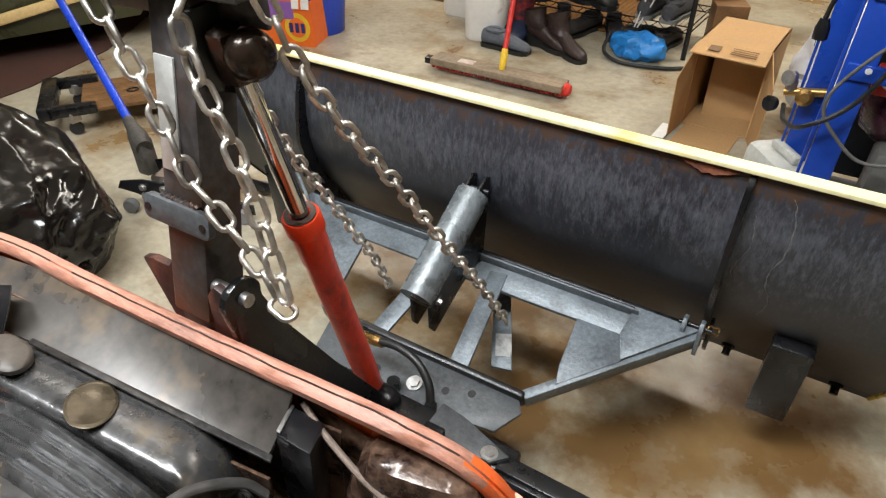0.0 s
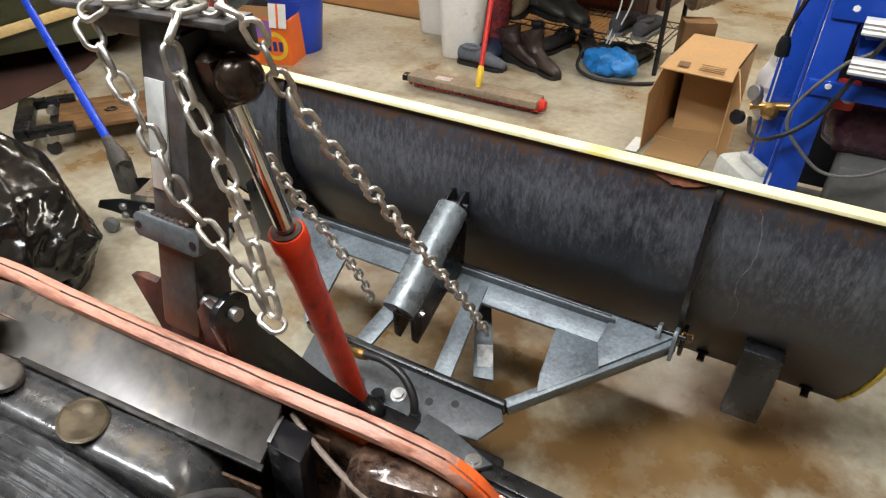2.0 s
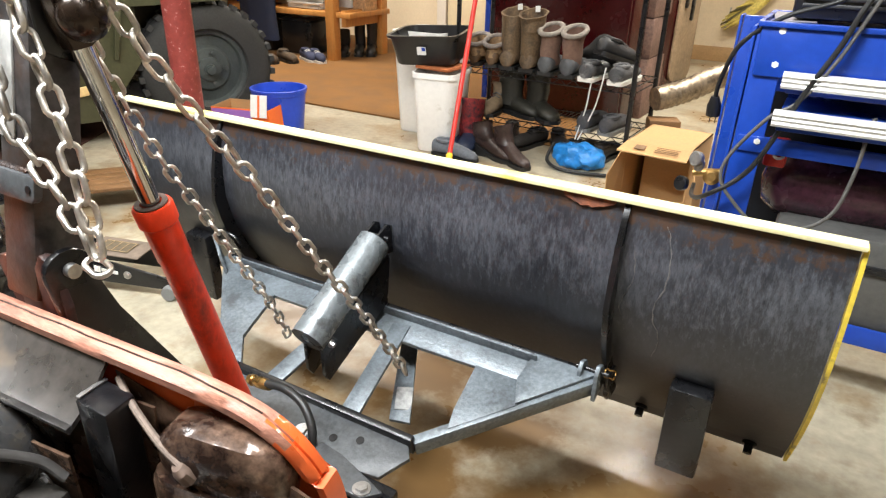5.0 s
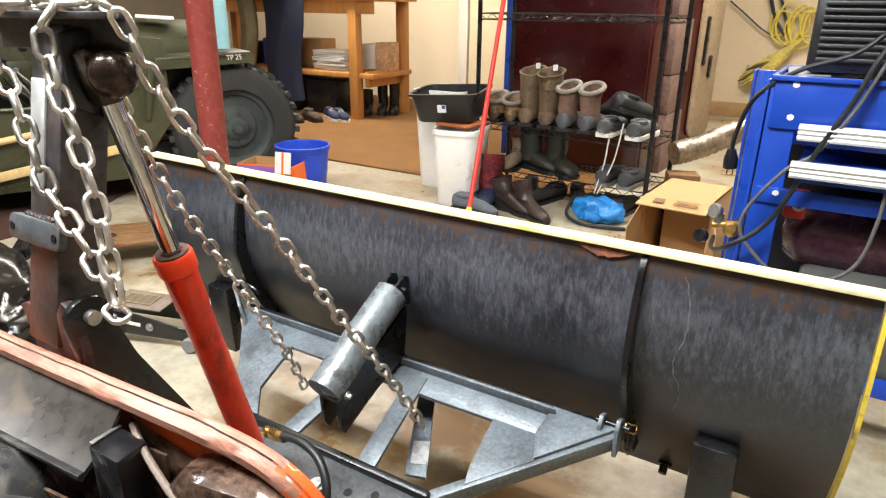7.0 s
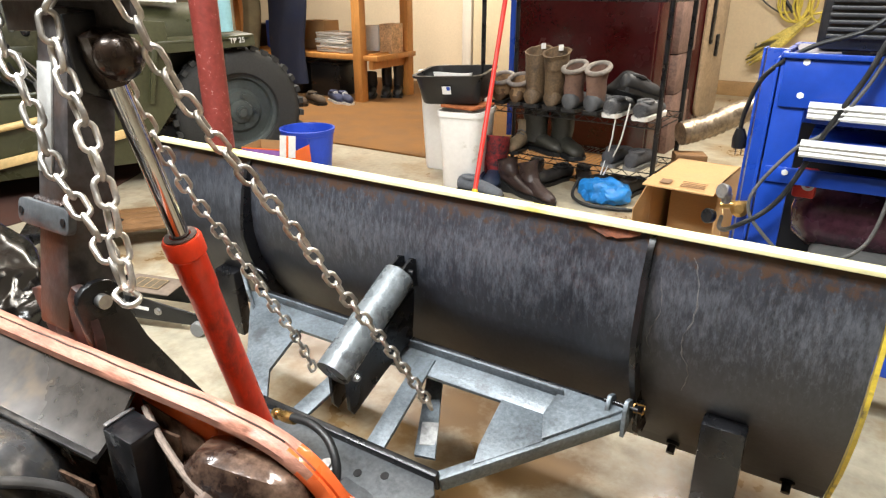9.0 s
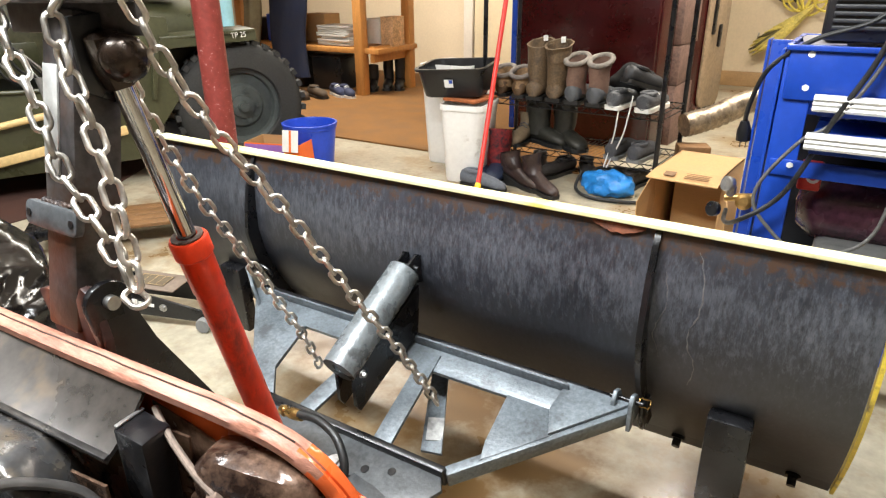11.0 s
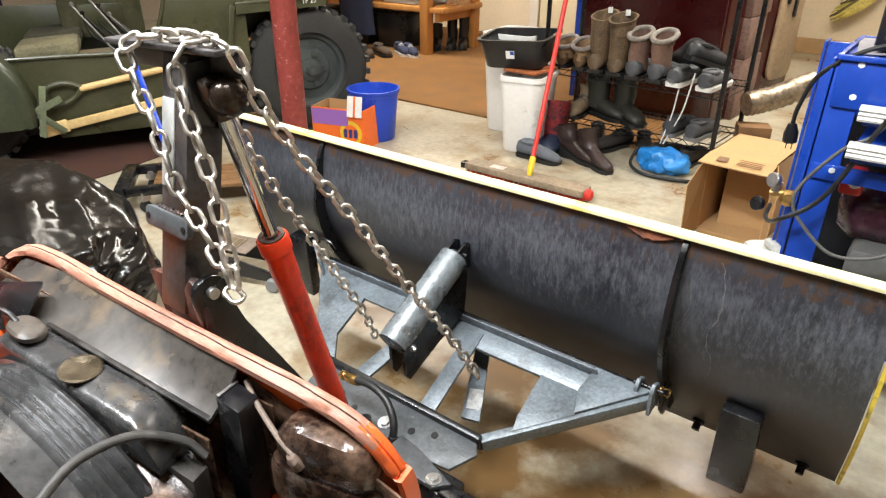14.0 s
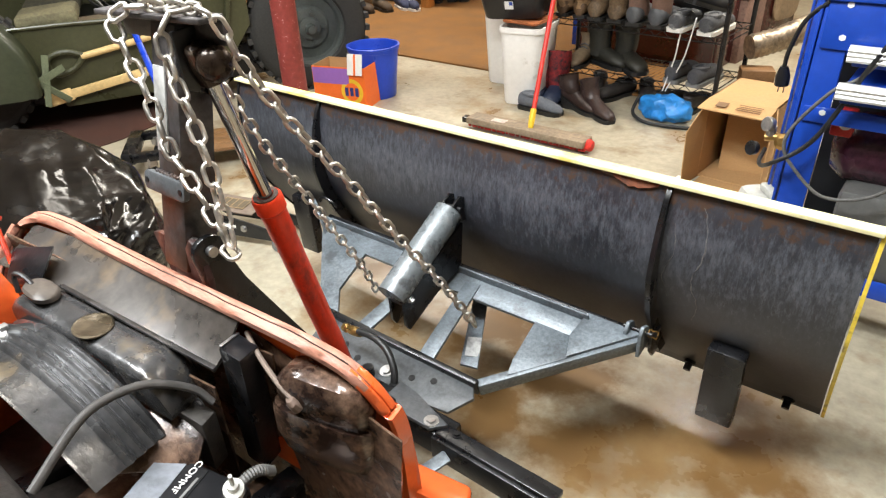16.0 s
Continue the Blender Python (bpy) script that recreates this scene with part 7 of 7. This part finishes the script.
    hb = Vector((-0.945, -0.080, 0.170))
    ht = Vector((-1.860, 0.298, 0.506))
    ax = (ht - hb).normalized()
    lathe(bm, [(0.0, -0.05), (0.025, -0.05), (0.030, 0.0), (0.020, 0.04), (0.018, 0.08), (0.0, 0.08)], hb, ax, 14)
    beam(bm, hb - ax * 0.03 + Vector((0, 0, -0.10)), hb - ax * 0.02 + Vector((0, 0, 0.01)), 0.05, 0.05, bevel=0.008)
    part("yoke", bm, mat("grimy_iron", (0.075, 0.068, 0.06), 0.55, metal=0.3, var=0.3), t, "grimy cast yoke")
    bm = B()
    rod(bm, hb + ax * 0.06, ht, 0.0135, seg=18)
    part("handle", bm, mat("blue_handle", (0.01, 0.05, 0.48), 0.3, var=0.04), t, "blue painted handle tube")
    bm = B()
    rod(bm, ht - ax * 0.02, ht + ax * 0.16, 0.016, seg=18)
    part("grip", bm, GREYRUB, t)


place(moved((-1.238, -0.417), (-0.779, -0.096), 3.9, 0.72, 0.726))
floor_jack()
place()


def creeper():
    t = thing("mechanics_creeper", (-1.95, -0.05, 0), "stained wooden creeper board on castors", "creeper")
    a, b = Vector((-1.95, -0.35, 0.10)), Vector((-1.50, 0.215, 0.10))
    d = (b - a).normalized()
    n = Vector((d.y, -d.x, 0))
    for k in range(4):
        off = -0.123 + 0.082 * k
        bm = B()
        beam(bm, a + n * off, b + n * off, 0.078, 0.018, bevel=0.003)
        part("plank", bm, CREEPW, t)
    bm = B()
    p = a - d * 0.13 + Vector((0, 0, 0.015))
    beam(bm, p + n * -0.19, p + n * 0.19, 0.07, 0.06, bevel=0.012)
    part("end_rail", bm, BLACKP, t, "black head-end rail")
    for s in (-0.165, 0.165):
        bm = B()
        beam(bm, p + n * s, p + n * s + d * 0.20, 0.05, 0.045, bevel=0.008)
        part("rail_bracket", bm, BLACKP, t)
        bm = B()
        q = b + n * s + Vector((0, 0, 0.015))
        beam(bm, q - d * 0.05, q + d * 0.03, 0.05, 0.05, bevel=0.008)
        part("rail_bracket", bm, BLACKP, t)
    bm = B()
    pipe(bm, [a + d * 0.22 + n * (0.02 + 0.02 * math.cos(x)) + d * 0.025 * math.sin(x) + Vector((0, 0, 0.012)) for x in [k * math.pi / 6 for k in range(13)]], 0.004, 6)
    part("ring", bm, BLACKP, t)
    for u, s in ((-0.05, 0.16), (-0.05, -0.16), (0.95, 0.16), (0.95, -0.16)):
        bm = B()
        p = a.lerp(b, u) + n * s
        lathe(bm, [(0.0, -0.012), (0.028, -0.012), (0.030, 0.0), (0.028, 0.012), (0.0, 0.012)], (p.x, p.y, 0.030), n, 16)
        wheel = part("castor", bm, RUBBER, t)
        bm = B()
        box(bm, (p.x, p.y, 0.085), (0.05, 0.05, 0.05), bevel=0.006)
        part("fork", bm, BARE, wheel)


place(moved((-1.763, 0.016), (-1.400, 0.417), 1.5, 0.807, 0.806))
creeper()
place()


def rubbish_bag():
    bm = B()
    bmesh.ops.create_icosphere(bm, subdivisions=6, radius=1.0, matrix=Matrix.Identity(4))
    rnd = random.Random(4)
    cuts = []
    for k in range(110):
        n = Vector((rnd.gauss(0, 1), rnd.gauss(0, 1), rnd.gauss(0, 0.8))).normalized()
        cuts.append((n, rnd.uniform(0.84, 1.0)))
    for v in bm.verts:
        d = v.co.normalized()
        u = d + noise.noise_vector(d * 1.6) * 0.10
        u.normalize()
        near = sorted(h / max(0.05, u.dot(n)) for n, h in cuts)[:2]
        edge = math.exp(-((near[1] - near[0]) / 0.02) ** 2)
        fold = noise.noise(Vector((u.x * 5 + u.z * 9, u.y * 5 - u.z * 6, u.z * 3))) + 0.5 * noise.noise(Vector((u.x * 11, u.y * 11, u.z * 34)))
        r = min(1.06, near[0]) + 0.012 * edge + 0.024 * fold
        p = d * r
        z = 0.24 + 0.38 * p.z
        flat_ = math.hypot(p.x, p.y) + 1e-9
        k = max(0.7, (abs(p.x / flat_) ** 3 + abs(p.y / flat_) ** 3) ** (1 / 3))
        v.co = Vector((-1.77 + 0.72 * p.x / k + 0.27 * (0.3 - z), -0.95 + 0.40 * p.y / k, max(0.003, z)))
    solo("rubbish_bag", bm, BAGP, "full glossy black plastic rubbish bag on the floor", "rubbish bag", smooth=50)


place(moved((-1.550, -0.763), (-0.939, -0.398), -0.9, 0.706, 0.706))
rubbish_bag()
place()

# the jeep stands askew: its own frame has s along the body (front is +s) and w out of its near side
JO, JA = Vector((-2.37, 1.13, 0)), radians(47)
JD = Vector((math.cos(JA), math.sin(JA), 0))
JW = Vector((JD.y, -JD.x, 0))


def J(s, w, z):
    return JO + JD * s + JW * w + Vector((0, 0, z))


def jeep():
    t = thing("jeep", J(-1.0, -0.6, 0), "olive drab military jeep with a shovel and an axe strapped on", "jeep")

    def wheel(s):
        """The wheels are round and stand on the floor."""
        hub = PLACE @ J(s, 0, 0.355)
        place(Matrix.Translation((hub.x, hub.y, 0.33)) @ pose(0, 0, 0, 0, 0, 15.1) @ Matrix.Scale(0.33 / 0.355, 4) @ Matrix.Translation(-J(s, 0, 0.355)))
        bm = B()
        R, w = 0.355, 0.075
        lathe(bm, [(0.205, -w), (0.215, -w - 0.012), (0.30, -w - 0.012), (0.340, -w + 0.01), (0.350, -0.03), (0.350, 0.03), (0.340, w - 0.01), (0.30, w + 0.012), (0.215, w + 0.012), (0.205, w)], J(s, -w, 0.355), JW, 48, caps=False)
        ty = part("tyre", bm, TYRE, t, "worn bar-tread tyre", smooth=50)
        bm = B()
        for k in range(32):
            a = 2 * math.pi * k / 32
            for side in (-1, 1):
                aa = a + (math.pi / 32 if side > 0 else 0)
                m = Matrix.Translation(J(s, -w + side * 0.040, 0.355)) @ Matrix.Rotation(aa, 4, JW) @ Matrix.Translation((0, 0, 0.352)) @ Matrix.Rotation(JA, 4, "Z")
                box(bm, None, (0.032, 0.062, 0.026), bevel=0.0, m=m)
        part("tread", bm, TYRE, ty, "chunky tread bars")
        bm = B()
        lathe(bm, [(0.0, 0.030), (0.028, 0.030), (0.032, 0.010), (0.062, 0.006), (0.065, -0.008), (0.11, -0.012), (0.125, -0.03), (0.175, -0.035), (0.185, -0.012), (0.210, -0.004), (0.212, 0.004), (0.205, 0.006), (0.205, -0.06), (0.0, -0.07)], J(s, -0.01, 0.355), JW, 40)
        rim = part("rim", bm, RIMG, t, "grey-green steel wheel", smooth=40)
        for k in range(5):
            a = 2 * math.pi * k / 5
            bolt(rim, J(s, -0.016, 0.355) + JD * 0.088 * math.cos(a) + Vector((0, 0, 0.088 * math.sin(a))), JW, 0.011, 0.012, RIMG, "wheel_nut")
        bm = B()
        rod(bm, J(s, 0.018, 0.355), J(s, 0.045, 0.355), 0.022, seg=14)
        part("hub", bm, RIMG, rim)
        place(JEEP)
    wheel(0.0)
    wheel(-2.40)

    def plate(name, pts, w0, thick, m_=OLIVE, label="", bevel=0.004):
        bm = B()
        prism(bm, [J(s, w0, z) for s, z in pts], JW, -thick, bevel)
        return part(name, bm, m_, t, label)
    # front fender: flat top, turned down edge
    bm = B()
    prism(bm, [J(-0.52, 0.06, 0.86), J(0.07, 0.06, 0.885), J(0.145, 0.02, 0.885), J(0.145, -0.45, 0.885), J(-0.52, -0.45, 0.86)], (0, 0, 1), 0.02, 0.006)
    prism(bm, [J(-0.52, 0.062, 0.81), J(-0.52, 0.062, 0.868), J(0.07, 0.062, 0.898), J(0.145, 0.02, 0.898), J(0.150, 0.02, 0.835), J(0.07, 0.062, 0.835)], JW, -0.014, 0.003)
    part("front_fender", bm, OLIVE, t, "olive front fender")
    bm = B()
    prism(bm, [J(-0.52, 0.06, 0.86), J(-0.60, 0.06, 0.52), J(-0.63, 0.06, 0.52), J(-0.56, 0.06, 0.87)], JW, -0.5, 0.004)
    part("fender_stay", bm, OLIVE, t)
    lettering("TP 25", 0.046, Matrix.Translation(J(0.012, 0.0645, 0.872)) @ Matrix(((JD.x, 0, JW.x, 0), (JD.y, 0, JW.y, 0), (0, 1, 0, 0), (0, 0, 0, 1))) @ pose(0, 0, 0, 0, 0, 3), PAPER, t, "white stencilled lettering")
    # hood, cowl and tub
    bm = B()
    rings = []
    for s in (0.08, 0.06, 0.0, -0.3, -0.58):
        hw = (0.36 if s < 0.07 else 0.32) + 0.10 * (0.36 - s)
        rings.append([J(s, -0.72 + hw * u, 0.90 + (0.17 + 0.03 * (0.36 - s)) * (1 - abs(u) ** 3) ** 0.7) for u in [-1 + 0.125 * j for j in range(17)]] + [J(s, -0.72 + hw, 0.62), J(s, -0.72 - hw, 0.62)])
    loft(bm, rings)
    part("hood", bm, OLIVE, t, "rounded olive hood", smooth=50)
    plate("body_side", [(-0.45, 0.50), (-0.45, 0.99), (-0.95, 1.03), (-1.06, 0.74), (-1.20, 0.62), (-2.25, 0.62), (-2.40, 0.78), (-2.85, 0.80), (-2.88, 0.40), (-1.90, 0.30), (-1.80, 0.14), (-0.75, 0.16)], 0.02, 0.03, label="olive body side with a cut-down door")
    bm = B()
    pipe(bm, spline([J(-0.95, 0.03, 1.03), J(-1.06, 0.03, 0.745), J(-1.20, 0.03, 0.63), J(-1.7, 0.03, 0.625), J(-2.25, 0.03, 0.625)], 6), 0.012, 8)
    part("door_edge", bm, OLIVE, t, "rolled edge of the door cut")
    plate("floor_pan", [(-0.6, 0.36), (-2.45, 0.36), (-2.45, 0.40), (-0.6, 0.40)], 0.0, 1.35)
    # Plain block added in the chassis's place to shade the floor below.
    bm = B()
    prism(bm, [J(-0.35, -0.12, 0.14), J(-2.75, -0.12, 0.14), J(-2.75, -1.2, 0.14), J(-0.35, -1.2, 0.14)], (0, 0, 1), 0.22, 0.02)
    part("chassis", bm, BLACKP, t, "plain black block added under the body to keep light out")
    plate("far_side", [(-0.60, 0.50), (-0.60, 0.93), (-0.80, 0.74), (-1.05, 0.58), (-1.35, 0.58), (-1.62, 0.80), (-2.45, 0.80), (-2.48, 0.45)], -1.30, 0.03)
    bm = B()
    prism(bm, [J(-0.62, 0.0, 0.5), J(-0.62, 0.0, 0.98), J(-0.62, -1.3, 0.98), J(-0.62, -1.3, 0.5)], JD, 0.02, 0.004)
    part("dashboard", bm, OLIVE, t)
    for w in (-0.3, -0.42, -0.54):
        bm = B()
        lathe(bm, [(0.0, 0.0), (0.035, 0.0), (0.037, 0.012), (0.03, 0.016), (0.0, 0.014)], J(-0.64, w, 0.88), -JD, 18)
        part("dial", bm, BLACKPL, t)
    bm = B()
    pts = [J(-0.98, -0.33 + 0.19 * math.cos(a), 0.98 + 0.17 * math.sin(a)) - JD * 0.07 * math.sin(a) for a in [2 * math.pi * k / 28 for k in range(29)]]
    pipe(bm, pts, 0.013, 8)
    wheel_s = part("steering_wheel", bm, OLIVE, t)
    bm = B()
    rod(bm, J(-0.98, -0.33, 0.98), J(-0.62, -0.33, 0.70), 0.016)
    part("column", bm, OLIVE, wheel_s)
    for w in (-0.35, -0.95):
        bm = B()
        box(bm, None, (0.40, 0.44, 0.09), bevel=0.035, m=Matrix.Translation(J(-1.78, w, 0.63)) @ Matrix.Rotation(JA, 4, "Z") @ Matrix.Rotation(radians(-3), 4, "Y"))
        part("seat", bm, mat("seat_canvas", (0.15, 0.135, 0.075) if w > -0.5 else (0.04, 0.037, 0.022), 0.85, var=0.3, scale=8, bump=0.3), t, "worn olive canvas seat cushion")
    bm = B()
    prism(bm, [J(-1.72, -0.95, 0.60), J(-1.72, -0.95, 1.12), J(-1.62, -0.95, 1.20), J(-1.12, -0.95, 1.20), J(-1.12, -0.95, 0.60)], JW, -0.30, 0.012)
    radio = part("radio_set", bm, mat("brown_olive_paint", (0.060, 0.056, 0.028), 0.4, var=0.25, scale=7, fine=60, bump=0.08), t, "olive radio set with a row of knobs")
    for k in range(11):
        bm = B()
        r = (0.016, 0.024, 0.013)[k % 3]
        lathe(bm, [(0.0, 0.0), (r * 1.3, 0.0), (r * 1.3, 0.006), (r, 0.008), (r * 0.9, 0.028), (0.0, 0.03)], J(-1.64 + 0.085 * (k % 6), -0.955, 1.06 - 0.15 * (k // 6) + 0.02 * (k % 2)), JW, 14)
        part("knob", bm, BARE if k % 2 else BLACKPL, radio)
    bm = B()
    prism(bm, [J(-1.58, -0.948, 0.68), J(-1.58, -0.948, 0.82), J(-1.26, -0.948, 0.82), J(-1.26, -0.948, 0.68)], JW, 0.012, 0.003)
    part("panel", bm, OLIVE, radio)
    for k in range(3):
        bm = B()
        pipe(bm, spline([J(-1.55 + 0.1 * k, -0.90, 0.72), J(-1.50 + 0.1 * k, -0.80, 0.62 + 0.04 * k), J(-1.35 + 0.1 * k, -0.70, 0.55), J(-1.20, -0.55 - 0.08 * k, 0.45)], 6), 0.010, 8)
        part("lead", bm, RUBBER, radio)
    for k in range(5):
        bm = B()
        rod(bm, J(-1.0 - 0.07 * k, -0.4 - 0.05 * k, 0.42), J(-1.35 - 0.06 * k, -0.34 - 0.05 * k, 0.80 + 0.05 * (k % 3)), 0.008, seg=8)
        lathe(bm, [(0.0, -0.015), (0.016, -0.008), (0.016, 0.008), (0.0, 0.015)], J(-1.35 - 0.06 * k, -0.34 - 0.05 * k, 0.81 + 0.05 * (k % 3)), (0, 0, 1), 10)
        part("lever", bm, BLACKP if k % 2 else BARE, t)
    # rear fender: a closed rounded bulge
    bm = B()
    rings = []
    for w, k in ((-0.1, 0.50), (0.22, 0.50), (0.236, 0.53), (0.236, 0.90), (0.225, 0.965), (0.195, 0.995), (0.15, 1.0), (0.0, 1.0), (-0.1, 1.0)):
        rings.append([J(-2.56 + 0.66 * k * math.cos(a), w, max(0.26, 0.36 + 0.50 * k * math.sin(a))) for a in [radians(-20 + 220 * j / 28) for j in range(29)]])
    loft(bm, rings, caps=False)
    part("rear_fender", bm, mat("dark_green_paint", (0.038, 0.044, 0.024), 0.34, var=0.15, scale=3, fine=50, bump=0.05), t, "rounded dark green rear fender with a wheel arch", smooth=50)
    part("light", box(B(), J(-2.75, 0.10, 0.87), (0.12, 0.09, 0.06), rot=(0, 0, 47), bevel=0.01), WHITEP, t)
    # tools on the side
    sh = part("shovel", rod(B(), J(-0.95, 0.055, 0.530), J(-1.62, 0.055, 0.435), 0.020, seg=14), HANDLEW, t, "wooden shovel handle strapped to the side")
    bm = B()
    pipe(bm, spline([J(-1.60, 0.055, 0.44), J(-1.70, 0.055, 0.475), J(-1.81, 0.055, 0.455), J(-1.83, 0.055, 0.39), J(-1.79, 0.055, 0.345), J(-1.68, 0.055, 0.375), J(-1.60, 0.055, 0.44)], 6), 0.017, 8)
    part("grip", bm, OLIVE, sh, "olive D-shaped grip")
    bm = B()
    beam(bm, J(-0.82, 0.05, 0.355), J(-1.80, 0.05, 0.215), 0.028, 0.055, bevel=0.010)
    beam(bm, J(-1.74, 0.05, 0.225), J(-1.92, 0.05, 0.195), 0.03, 0.078, bevel=0.012)
    part("axe_handle", bm, HANDLEW, t, "pale wooden axe handle strapped to the side")
    web = mat("webbing_olive", (0.12, 0.135, 0.075), 0.9, var=0.15, fine=150)
    for p0, p1 in (((-1.83, 0.48), (-1.90, 0.19)), ((-1.74, 0.40), (-1.98, 0.31)), ((-1.76, 0.20), (-1.96, 0.38))):
        bm = B()
        beam(bm, J(p0[0], 0.115, p0[1]), J(p1[0], 0.165, p1[1]), 0.010, 0.042, up=JD if abs(p0[1] - p1[1]) > 0.15 else (0, 0, 1), bevel=0.003)
        part("strap", jitter(bm, 0.006, 18), web, t, "faded webbing strap")
    # loose things on the hood
    bm = B()
    box(bm, J(-0.42, -0.42, 1.105), (0.26, 0.20, 0.010), rot=(3, 3, 40), bevel=0.003)
    solo("papers", bm, PAPER, "white papers lying on the jeep's hood", "papers")


JEEP = moved((-2.768, 0.651), (-1.962, 0.843), 15.1, 0.695, 0.791)
place(JEEP)
jeep()
place()


def stand():
    bm = B()
    rod(bm, J(-0.03, -0.10, 0.92), J(-0.03, -0.10, 1.9), 0.06, seg=24)
    solo("drain_pipe", bm, TEAL, "light blue plastic tube standing on the fender", "tube")
    t = thing("tool_chest", (-5.5, -0.1, 0), "dark blue tool chest with pale drawer edges", "tool chest")
    at = pose(-5.6, -0.05, 0, 0, 0, 72)
    bm = B()
    box(bm, None, (1.7, 0.6, 1.42), bevel=0.012, m=at @ Matrix.Translation((0, 0, 0.71)))
    part("body", bm, mat("navy_paint", (0.010, 0.011, 0.035), 0.35, var=0.1), t)
    for k in range(8):
        bm = B()
        box(bm, None, (1.6, 0.02, 0.018), bevel=0.004, m=at @ Matrix.Translation((0, -0.305, 0.22 + 0.145 * k)))
        part("drawer_edge", bm, BRASS, t)


place(JEEP)
stand()
place()
